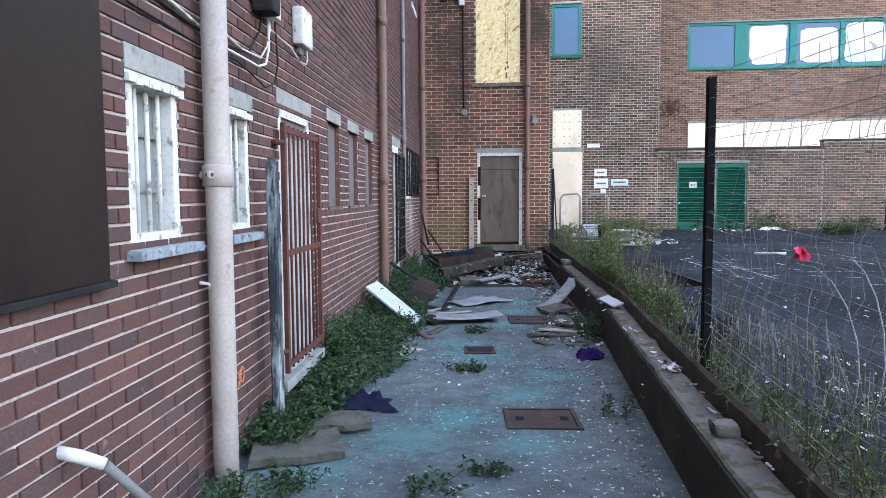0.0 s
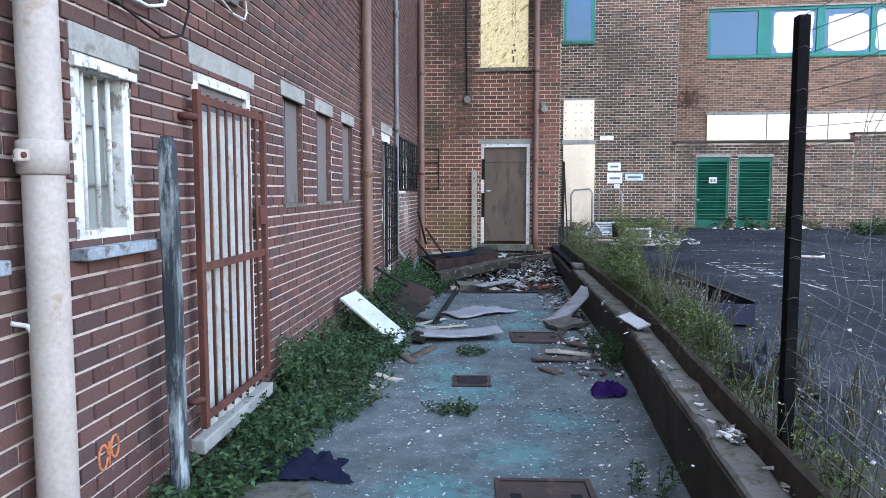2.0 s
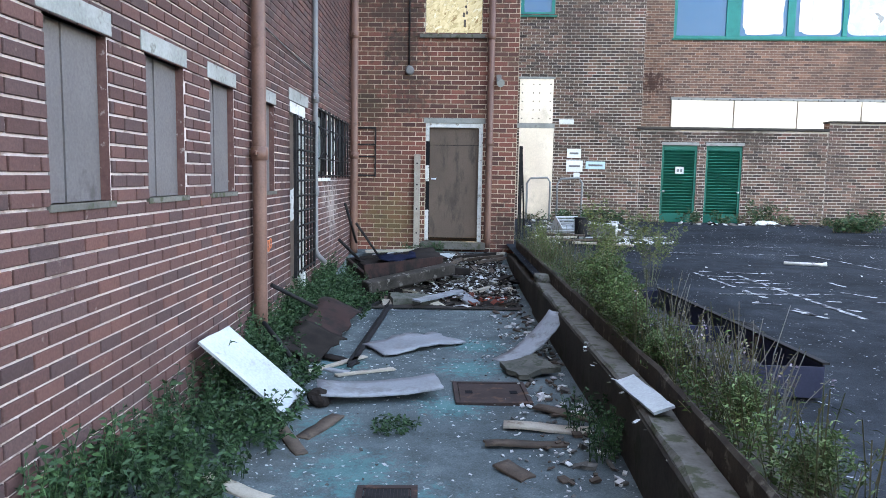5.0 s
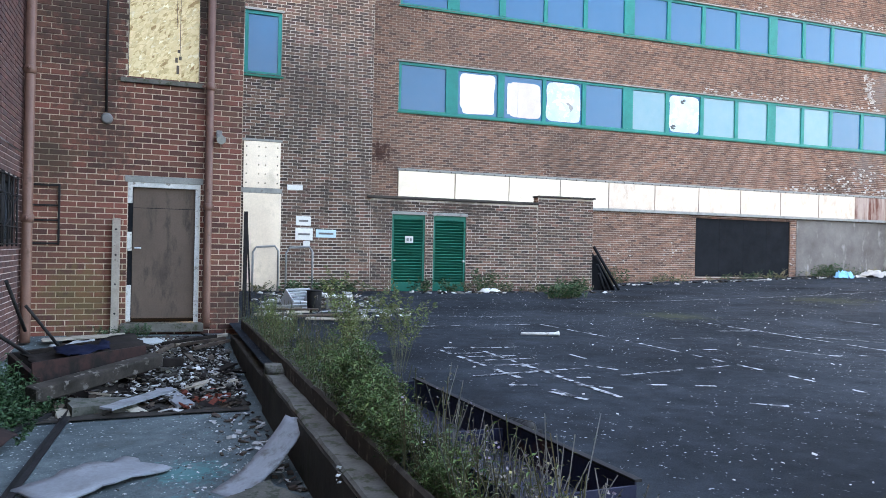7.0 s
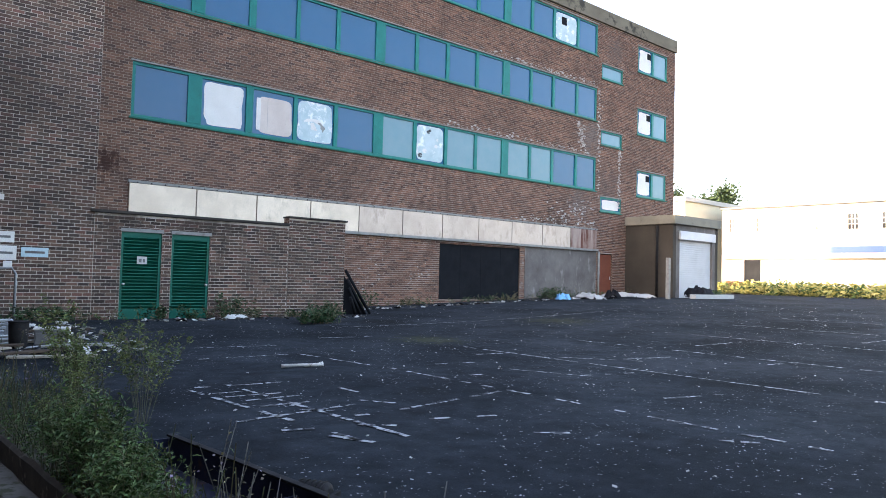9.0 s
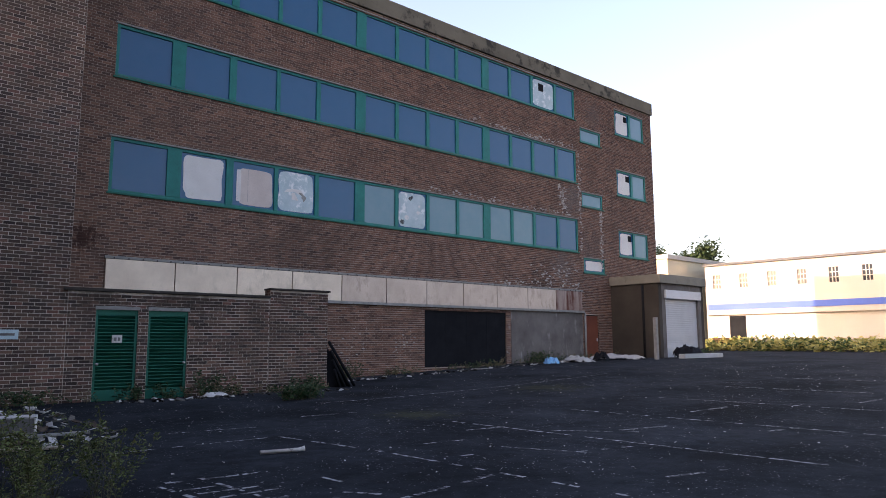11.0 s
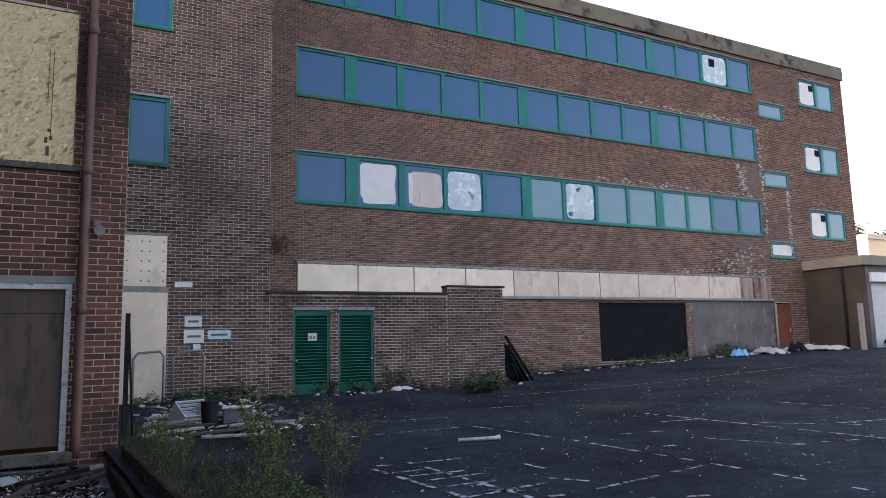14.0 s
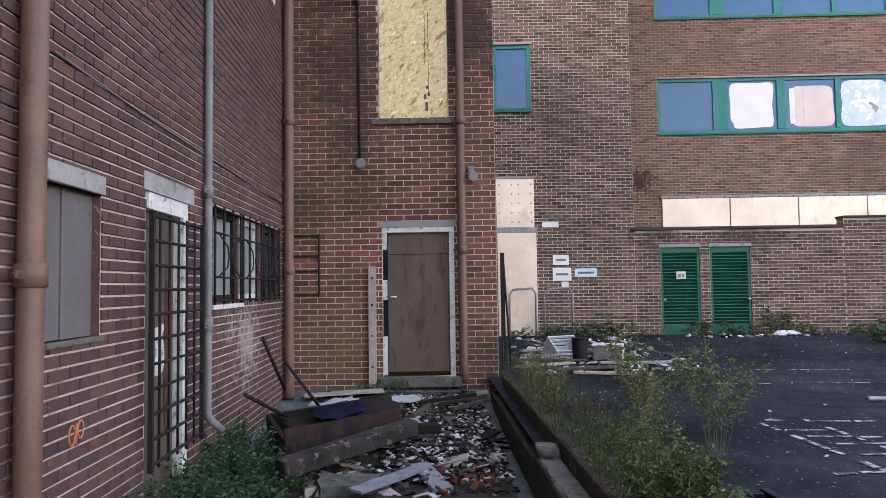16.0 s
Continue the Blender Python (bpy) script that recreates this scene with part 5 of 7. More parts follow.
bm = sheet(lambda u, v: Vector((wall_v(v) + 0.2 + u, v, 0.335 + 0.09 * max(0, 1 - u / 0.32) + 0.02 * noise.noise((u * 4, v * 4, 9)))), [0, 0.1, 0.2, 0.32, 0.45, 0.6, 0.8], [-8 + 0.15 * i for i in range(123)])
single("soil_strip", bm, SOIL, "strip of dark weedy soil behind the kerb", "soil", kind="structure", at=ALLEY)

# ---- fence ----
WIRE_TIE = worn("dull_tie_wire", (0.08, 0.085, 0.09), (0.14, 0.145, 0.15), 0.6, 0.3, scale=8)
fp = thing("fence_post", ALLEY, "black angle-iron fence post with wire ties", "fence post")
bm = bmesh.new()
add_box(bm, 2.53, 2.57, 0.03, 0.036, 0.35, 2.02, 0.001)
add_box(bm, 2.53, 2.536, 0.037, 0.08, 0.35, 2.02, 0.001)
part("post", bm, worn("tarred_iron", (0.005, 0.005, 0.006), (0.012, 0.012, 0.013), 0.8, scale=9, spec=0.04), fp)
for k in range(9):
    z = 0.7 + k * 0.15
    part("wire_tie", tube([(2.525, 0.03, z), (2.55, 0.02, z + 0.01), (2.58, 0.04, z)], 0.0014, 4), WIRE_TIE, fp)
WIRE = worn("grey_wire", (0.16, 0.17, 0.18), (0.24, 0.25, 0.26), 0.5, 0.4, scale=8)
fm = thing("wire_fence", ALLEY, "sagging rusty wire mesh fence beside the wall", "fence")
rng = random.Random(11)
for k in range(24):
    z = 0.5 + k * 0.066
    sag = rng.uniform(0.02, 0.09)
    part("line_wire", tube([(2.56 + 0.03 * math.sin(i + k), 0.05 - i * 0.42, z - sag * math.sin(min(i / 9, 1) * math.pi) + rng.uniform(-0.012, 0.012)) for i in range(12)], 0.0013, 4), WIRE, fm)
for k in range(52):
    u = 0.0 - k * 0.085
    part("cross_wire", tube([(2.56 + rng.uniform(-0.02, 0.02), u + rng.uniform(-0.06, 0.06) - 0.07 * (i % 2) - 0.05 * i, 0.55 + i * 0.18 - 0.04 + rng.uniform(-0.02, 0.02)) for i in range(9)], 0.0012, 4), WIRE, fm)
coil = thing("wire_coil", ALLEY, "loose coil of grey wire hanging on the fence", "wire")
for c_u, c_z, r_, tilt in ((-1.15, 0.85, 0.36, 0.2), (-0.85, 0.75, 0.4, -0.1), (-1.9, 0.9, 0.33, 0.3)):
    part("loop", tube([(2.66 + tilt * 0.2 * math.cos(a * 0.35), c_u + r_ * math.cos(a * 0.35), c_z + r_ * 0.9 * math.sin(a * 0.35)) for a in range(-1, 12)], 0.0024, 6), LINTEL, coil)
RED = worn("red_ribbon", (0.72, 0.025, 0.09), (0.85, 0.08, 0.16), 0.6, scale=20)
bm = bmesh.new()
rng = random.Random(5)
for k in range(22):
    p = Vector((2.6, -0.97, 1.17))
    d = Vector((rng.uniform(-1, 1), rng.uniform(-1, 1), rng.uniform(-1, 1))).normalized()
    s = d.cross(Vector((rng.uniform(-1, 1), rng.uniform(-1, 1), 0.4))).normalized()
    l = rng.uniform(0.03, 0.046)
    row = [(0.1, 0.004), (0.45, 0.012), (0.8, 0.014), (1.0, 0.004)]
    lo = [bm.verts.new(p + d * l * t + s * w_ + Vector((0, 0, -0.01 * t * t))) for t, w_ in row]
    hi = [bm.verts.new(p + d * l * t - s * w_ + Vector((0, 0, -0.01 * t * t))) for t, w_ in row]
    for i in range(3):
        bm.faces.new((lo[i], lo[i + 1], hi[i + 1], hi[i]))
single("red_ribbon", bm, RED, "scrap of bright red ribbon on the fence wire", "ribbon", at=ALLEY)

# ---- plants ----
def leaf_mat(name, tones):
    m, nt, b = nodes_of(name)
    tone = ramp_node(nt, chance(nt), [(i / (len(tones) - 1), c) for i, c in enumerate(tones)]).outputs[0]
    n = noise_node(nt, place_vec(nt), 3.0, 3.0)
    col = mix_node(nt, 0.6, tone, ramp_node(nt, n.outputs[0], [(0.3, (0.55, 0.55, 0.55)), (0.7, (1.25, 1.25, 1.2))]).outputs[0], "MULTIPLY")
    nt.links.new(col, b.inputs["Base Color"])
    b.inputs["Roughness"].default_value = 0.65
    b.inputs["Specular IOR Level"].default_value = 0.3
    return m


LEAF = leaf_mat("weed_leaf", [(0.014, 0.042, 0.016), (0.024, 0.066, 0.022), (0.008, 0.024, 0.01), (0.04, 0.088, 0.028), (0.016, 0.046, 0.018)])
LEAF_LIGHT = leaf_mat("shrub_leaf", [(0.04, 0.08, 0.022), (0.075, 0.125, 0.034), (0.025, 0.055, 0.018), (0.11, 0.14, 0.042)])
LEAF_SHRUB = leaf_mat("feathery_leaf", [(0.08, 0.115, 0.032), (0.13, 0.165, 0.05), (0.055, 0.085, 0.025), (0.2, 0.2, 0.06)])
LEAF_DRY = leaf_mat("dry_stalk", [(0.17, 0.14, 0.075), (0.12, 0.1, 0.06), (0.2, 0.17, 0.09), (0.1, 0.1, 0.05)])
LEAF_BRAMBLE = leaf_mat("dead_bramble", [(0.13, 0.125, 0.13), (0.2, 0.19, 0.17), (0.09, 0.08, 0.085)])
LEAF_STALK = leaf_mat("weed_stalk", [(0.1, 0.09, 0.045), (0.06, 0.075, 0.03), (0.13, 0.11, 0.06), (0.05, 0.06, 0.03)])
LEAF_TREE = leaf_mat("tree_leaf", [(0.012, 0.028, 0.009), (0.02, 0.04, 0.012), (0.028, 0.045, 0.014)])
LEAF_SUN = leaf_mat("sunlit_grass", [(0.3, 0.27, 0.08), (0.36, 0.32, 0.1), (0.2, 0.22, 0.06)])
FLOWER = leaf_mat("small_flower", [(0.22, 0.19, 0.04), (0.18, 0.14, 0.22), (0.24, 0.22, 0.12)])


class Mass:
    """Leaves and stalks gathered into one mesh."""

    def __init__(self, seed):
        self.v, self.f, self.i, self.rng = [], [], [], random.Random(seed)

    def leaf(self, p, d, length, width, index=0):
        r = self.rng
        d = d.normalized()
        s = d.cross(Vector((r.uniform(-1, 1), r.uniform(-1, 1), r.uniform(-0.2, 1.4))))
        if s.length < 1e-3:
            s = Vector((1, 0, 0))
        s.normalize()
        droop = Vector((0, 0, -0.25 * length))
        n = len(self.v)
        self.v += [tuple(p), tuple(p + d * length * 0.5 + s * width / 2), tuple(p + d * length + droop), tuple(p + d * length * 0.5 - s * width / 2)]
        self.f.append((n, n + 1, n + 2, n + 3))
        self.i.append(index)

    def stalk(self, pts, w, index=1):
        for a, b in zip(pts, pts[1:]):
            a, b = Vector(a), Vector(b)
            s = (b - a).cross(Vector((0.3, 1, 0.1))).normalized() * w
            t = (b - a).cross(s).normalized() * w
            n = len(self.v)
            self.v += [tuple(a + s), tuple(a - s * 0.5 + t * 0.8), tuple(a - s * 0.5 - t * 0.8), tuple(b + s * 0.7), tuple(b - s * 0.35 + t * 0.6), tuple(b - s * 0.35 - t * 0.6)]
            for k in range(3):
                self.f.append((n + k, n + (k + 1) % 3, n + 3 + (k + 1) % 3, n + 3 + k))
                self.i.append(index)

    def plant(self, base, height, spread, stems, leaves, leaf_len, leaf_wid, lean=0.3, index=0, tip=None):
        r = self.rng
        for _ in range(stems):
            a = r.uniform(0, math.tau)
            out = Vector((math.cos(a), math.sin(a), 0)) * spread * r.uniform(0.2, 1)
            h = height * r.uniform(0.6, 1.05)
            b = base + out * 0.25
            pts = [b, b + out * 0.35 + Vector((0, 0, h * 0.5)), b + out * (0.7 + lean) + Vector((0, 0, h))]
            self.stalk(pts, 0.0022 + 0.002 * height)
            for k in range(leaves):
                t = 0.12 + 0.88 * (k + r.random()) / leaves
                p = pts[0].lerp(pts[1], t * 2) if t < 0.5 else pts[1].lerp(pts[2], t * 2 - 1)
                d = Vector((r.uniform(-1, 1), r.uniform(-1, 1), r.uniform(-0.1, 0.8)))
                self.leaf(p, d, leaf_len * r.uniform(0.6, 1.2), leaf_wid * r.uniform(0.7, 1.2), index)
            if tip is not None:
                for _ in range(5):
                    self.leaf(pts[2] + Vector((r.uniform(-0.02, 0.02), r.uniform(-0.02, 0.02), r.uniform(-0.05, 0.01))), Vector((r.uniform(-1, 1), r.uniform(-1, 1), 0.5)), 0.018, 0.014, tip)

    def mesh(self, name, mats):
        me = bpy.data.meshes.new(name)
        me.from_pydata(self.v, [], self.f)
        me.polygons.foreach_set("material_index", self.i)
        for m in mats:
            me.materials.append(m)
        return me


def bed(name, mass, mats, label, at=ALLEY):
    ob = new(name, mass.mesh(name, mats))
    ob.matrix_world = at
    return tagged(ob, label, "weeds", kind="stuff")


# low weeds along the foot of the brick wall
m = Mass(21)
for k in range(620):
    u = m.rng.uniform(-0.15, 8.4)
    full = min(1.0, max(0.25, (u + 0.4) / 2.2)) if u < 7.2 else 1.15
    wide = (0.2 + 0.42 * full) * (1 if u < 5 else 1.15)
    wide = 0.34 if 4.35 < u < 6.3 else wide
    v = 0.03 + wide * m.rng.random() ** 1.3
    h = (0.12 + 0.3 * full * (1 - v / (wide + 0.15))) * m.rng.uniform(0.7, 1.15)
    h *= 0.62 if 0.5 < u < 1.7 and v < 0.3 else 0.45 if 3.35 < u < 4.05 and v > 0.12 else 1.0
    m.plant(Vector((v, u, path_z(v, u))), h, 0.13, 3, 16, 0.046, 0.02, 0.4)
bed("wall_weeds", m, [LEAF, LEAF], "dense dark green weeds along the brick wall")
m = Mass(22)
for u, v, n, h in ((-0.55, 1.05, 9, 0.07), (-0.6, 0.4, 14, 0.12), (-0.8, 0.2, 14, 0.16), (1.68, 1.2, 16, 0.06), (3.3, 1.3, 12, 0.06), (0.55, 2.2, 5, 0.16), (2.95, 2.42, 16, 0.28), (3.35, 2.38, 12, 0.25), (10.7, 1.35, 12, 0.2), (10.75, 1.0, 8, 0.16), (-0.35, 1.4, 10, 0.05)):
    for k in range(n):
        m.plant(Vector((v + m.rng.uniform(-0.13, 0.13), u + m.rng.uniform(-0.09, 0.09), path_z(v, u))), h, 0.09, 2, 9, 0.04, 0.016, 0.4)
bed("path_weeds", m, [LEAF, LEAF], "small tufts of weeds in the concrete joints")
# mixed weeds behind the kerb
m = Mass(23)
for k in range(330):
    u = m.rng.uniform(-3.5, 10.6)
    v = wall_v(u) + 0.22 + (0.22 if u < 5.3 else 0.5) * m.rng.random()
    thick = 1.0 if 1.6 < u < 6.5 else 0.35
    m.plant(Vector((v, u, 0.36)), m.rng.uniform(0.12, 0.3) * (0.6 + 0.6 * thick), 0.12, 3, int(12 * thick) + 3, 0.042, 0.011, 0.4)
for k in range(360):
    u = m.rng.uniform(-4.5, 10.6)
    v = wall_v(u) + 0.22 + (0.3 if 1.6 < u < 5.3 else 0.6) * m.rng.random() ** 1.5
    m.plant(Vector((v, u, 0.36)), m.rng.uniform(0.18, 0.55), 0.1, 2, 7, 0.05, 0.004, 0.4, 0 if k % 3 else 1, 2 if k % 8 == 0 else None)
bed("kerb_weeds", m, [LEAF_LIGHT, LEAF_STALK, FLOWER], "tangled green weeds and dry stalks behind the kerb")
m = Mass(27)
for k in range(90):
    u, v = m.rng.gauss(3.05, 0.4), 2.78 + 0.34 * m.rng.random()
    m.plant(Vector((v, u, 0.36)), m.rng.uniform(0.22, 0.5), 0.12, 2, 9, 0.026, 0.006, 0.5, 0, 2 if k % 7 == 0 else None)
for k in range(260):
    u, v = m.rng.uniform(-3.4, 0.9), wall_v(0) + 0.24 + 0.5 * m.rng.random()
    a, l, h = m.rng.uniform(0, math.tau), m.rng.uniform(0.15, 0.5), m.rng.uniform(0.12, 0.45)
    d = Vector((math.cos(a) * 0.4, math.sin(a), 0)) * l
    b = Vector((v, u, 0.35))
    m.stalk([b, b + d * 0.3 + Vector((0, 0, h * 0.8)), b + d * 0.7 + Vector((0, 0, h)), b + d + Vector((0, 0, h * 0.55))], 0.0016, 1)
bed("dry_brambles", m, [LEAF_STALK, LEAF_BRAMBLE, FLOWER], "dead brambles and dry stalks behind the kerb")
# weeds and grass at the foot of the office block and round the yard
m = Mass(24)
for k in range(170):
    x = m.rng.uniform(2.6, 29.5)
    y = (22.3 if x < 12 else 25.4) - 0.35 * m.rng.random()
    m.plant(Vector((x, y, park_z(x))), m.rng.uniform(0.1, 0.36), 0.22, 3, 8, 0.085, 0.034, 0.4, 0 if m.rng.random() < 0.6 else 1)
for x, y, n, h in ((4.4, 21.9, 12, 0.35), (8.55, 22.0, 9, 0.6), (7.0, 22.1, 7, 0.4), (11.0, 22.0, 9, 0.42), (9.9, 19.9, 14, 0.35), (14.5, 25.0, 10, 0.6), (23.5, 24.6, 18, 0.5), (31.8, 22.2, 30, 0.4), (3.4, 20.9, 6, 0.3)):
    for k in range(n):
        m.plant(Vector((x + m.rng.uniform(-0.5, 0.5), y + m.rng.uniform(-0.25, 0.25), park_z(x))), h, 0.3, 3, 10, 0.11, 0.045, 0.4)
bed("yard_weeds", m, [LEAF, LEAF_DRY, FLOWER], "weeds along the foot of the office block", Matrix())
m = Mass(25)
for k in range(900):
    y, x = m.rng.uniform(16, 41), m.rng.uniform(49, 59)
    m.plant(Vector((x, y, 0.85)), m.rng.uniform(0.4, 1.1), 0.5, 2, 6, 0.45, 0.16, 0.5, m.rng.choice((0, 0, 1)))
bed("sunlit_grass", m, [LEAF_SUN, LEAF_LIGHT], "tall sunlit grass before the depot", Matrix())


def shrub(label, height, stems, seed, at):
    """A loose upright shrub: stalks under a thin cloud of small leaves."""
    s = thing("shrub", at, label, "shrub", "shrubs behind the kerb")
    r = random.Random(seed)
    st, lv = Mass(seed), Mass(seed + 50)
    for k in range(stems):
        a = r.uniform(0, math.tau)
        out = Vector((math.cos(a), math.sin(a), 0)) * r.uniform(0.12, 0.44) * height
        h = height * r.uniform(0.55, 1.0)
        pts = [Vector((0, 0, 0)) + out * 0.15, out * 0.4 + Vector((0, 0, h * 0.5)), out + Vector((0, 0, h))]
        st.stalk(pts, 0.0026, 0)
        for j in range(9):
            t = 0.38 + 0.62 * j / 9
            p = pts[0].lerp(pts[1], t * 2) if t < 0.5 else pts[1].lerp(pts[2], t * 2 - 1)
            d = Vector((r.uniform(-1, 1), r.uniform(-1, 1), r.uniform(0.1, 0.9))).normalized() * r.uniform(0.05, 0.16)
            st.stalk([p, p + d], 0.0018, 0)
            for q in range(3 + int(1.5 * j)):
                lv.leaf(p + d * r.random() + Vector((r.uniform(-0.02, 0.02), r.uniform(-0.02, 0.02), r.uniform(-0.02, 0.02))), Vector((r.uniform(-1, 1), r.uniform(-1, 1), r.uniform(-0.2, 1))), 0.036, 0.013)
    for nm, mm, mt in (("stalk", st, LEAF_STALK), ("foliage", lv, LEAF_SHRUB if stems < 15 else LEAF_LIGHT)):
        o = new(nm, mm.mesh(nm, [mt]))
        o.parent = s
    return s


s1 = shrub("tall feathery green shrub behind the kerb", 0.92, 14, 61, ALLEY @ Matrix.Translation((3.25, 6.6, 0.36)))
s2 = shrub("bushy yellow-green shrub behind the kerb", 0.5, 20, 62, ALLEY @ Matrix.Translation((2.78, 4.75, 0.38)))
for src, v, u, r_, k in ((s1, 3.65, 6.5, 70, 0.9), (s1, 3.45, 7.3, 310, 0.7), (s1, 2.95, 5.9, 140, 0.6), (s2, 2.72, 4.1, 30, 0.85), (s2, 2.85, 4.45, 130, 0.8), (s2, 2.7, 3.75, 250, 0.75), (s2, 2.8, 5.3, 200, 0.75), (s2, 2.75, 3.3, 300, 0.5), (s2, 2.75, 1.6, 80, 0.6), (s1, 2.85, 8.3, 20, 0.6), (s2, 2.8, 2.3, 110, 0.55), (s1, 2.9, 9.6, 250, 0.55), (s2, 3.15, -1.6, 20, 0.8), (s2, 3.3, -0.6, 170, 0.6)):
    c = copy_thing(src, ALLEY @ pose(v, u, 0.36, 0, 0, r_))
    c.scale = (k, k, k)


def tree(at, height, seed):
    t = thing("tree", at, "dark green tree beyond the far roofs", "tree", "trees beyond the roofs")
    r = random.Random(seed)
    bm = tube([(0, 0, 0), (0.1, 0, height * 0.4), (0.2, 0.1, height * 0.8)], [0.35, 0.25, 0.08], 8)
    cr = Mass(seed)
    for k in range(16):
        a, h = r.uniform(0, math.tau), height * r.uniform(0.35, 0.95)
        tip = Vector((math.cos(a), math.sin(a), 0)) * (height * 0.32 * (1.1 - h / height) + 0.6) + Vector((0, 0, h + 0.6))
        add_tube(bm, [(0.1, 0, h * 0.8), tuple(tip)], [0.09, 0.03], 5)
        for q in range(150):
            p = tip + Vector((r.gauss(0, 0.75), r.gauss(0, 0.75), r.gauss(0, 0.5)))
            cr.leaf(p, Vector((r.uniform(-1, 1), r.uniform(-1, 1), r.uniform(-0.5, 1))), 0.5, 0.28)
    part("trunk", bm, DOOR_BROWN, t)
    o = new("crown", cr.mesh("crown", [LEAF_TREE]))
    o.parent = t


tree(Matrix.Translation((76, 53, 0.8)), 11.6, 71)
tree(Matrix.Translation((79, 60, 0.8)), 12.1, 72)
tree(Matrix.Translation((82, 65, 0.8)), 11.8, 73)
tree(Matrix.Translation((82, 49.5, 0.8)), 12.6, 74)
tree(Matrix.Translation((86, 52, 0.8)), 12.6, 75)

# ---- things on the alley floor ----
IRON_COVER = worn("rusty_cover", (0.03, 0.021, 0.019), (0.058, 0.038, 0.033), 0.75, 0.2, scale=6, fine=50, spots=(0.085, 0.046, 0.032), spot_at=0.6)
SLAB = worn("broken_slab", (0.06, 0.06, 0.05), (0.125, 0.12, 0.1), 0.95, scale=7, fine=60, spots=(0.045, 0.05, 0.035), spot_at=0.56, bump=0.8)
WHITE_BOARD = worn("white_board", (0.35, 0.372, 0.366), (0.45, 0.466, 0.455), 0.55, scale=3.5, spots=(0.26, 0.25, 0.22), spot_at=0.64)
GREY_SHEET = streaked("grey_lino", (0.17, 0.178, 0.19), (0.27, 0.278, 0.29), (0.12, 0.115, 0.11), 0.56, 0.6, 0.0, 1.0, 7.0)
WOOD = worn("old_timber", (0.05, 0.036, 0.027), (0.11, 0.08, 0.06), 0.9, scale=6, fine=90, spots=(0.05, 0.038, 0.03), spot_at=0.58)
WOOD_PALE = worn("pale_timber", (0.3, 0.26, 0.2), (0.42, 0.37, 0.3), 0.9, scale=6, fine=90, spots=(0.18, 0.14, 0.1), spot_at=0.62)
CHAR = worn("charred_timber", (0.012, 0.01, 0.009), (0.026, 0.02, 0.017), 0.95, scale=7, fine=80, spec=0.1)
CLOTH_BLUE = worn("navy_cloth", (0.006, 0.008, 0.02), (0.013, 0.016, 0.034), 0.95, scale=9, spec=0.05)
CLOTH_PURPLE = worn("purple_cloth", (0.014, 0.005, 0.04), (0.028, 0.01, 0.07), 0.95, scale=9, spec=0.05)
BLUE_STEEL = worn("dark_blue_steel", (0.01, 0.012, 0.03), (0.019, 0.022, 0.048), 0.55, 0.2, scale=3, spots=(0.055, 0.028, 0.022), spot_at=0.63)


CABINET = streaked("scorched_cabinet", (0.02, 0.0095, 0.008), (0.036, 0.016, 0.013), (0.008, 0.007, 0.006), 0.51, 0.9, 0.0, 0.6, 6.0)


def warped_board(w, l, t, nx, ny, bend, seed, ragged_edge=0.0):
    """A thin board lying in xy, centred, that bends by bend(x, y) and has worn edges."""
    r = random.Random(seed)
    bm = bmesh.new()
    top, low = [], []
    for i in range(nx + 1):
        a, b = [], []
        for k in range(ny + 1):
            x, y = (i / nx - 0.5) * w, (k / ny - 0.5) * l
            if i in (0, nx):
                x += r.uniform(-1, 1) * ragged_edge
            if k in (0, ny):
                y += r.uniform(-1, 1) * ragged_edge
            z = bend(x, y)
            a.append(bm.verts.new((x, y, z + t)))
            b.append(bm.verts.new((x, y, z)))
        top.append(a)
        low.append(b)
    for i in range(nx):
        for k in range(ny):
            bm.faces.new((top[i][k], top[i + 1][k], top[i + 1][k + 1], top[i][k + 1])).smooth = bend is not flat
            bm.faces.new((low[i][k], low[i][k + 1], low[i + 1][k + 1], low[i + 1][k])).smooth = bend is not flat
    for i in range(nx):
        bm.faces.new((top[i][0], low[i][0], low[i + 1][0], top[i + 1][0]))
        bm.faces.new((top[i + 1][ny], low[i + 1][ny], low[i][ny], top[i][ny]))
    for k in range(ny):
        bm.faces.new((top[0][k + 1], low[0][k + 1], low[0][k], top[0][k]))
        bm.faces.new((top[nx][k], low[nx][k], low[nx][k + 1], top[nx][k + 1]))
    return bm


def lying(name, bm, mat, label, cat, x, y, z, rx=0, ry=0, rz=0, group=""):
    return single(name, bm, mat, label, cat, group, at=ALLEY @ pose(x, y, z, rx, ry, rz))


flat = lambda x, y: 0.0


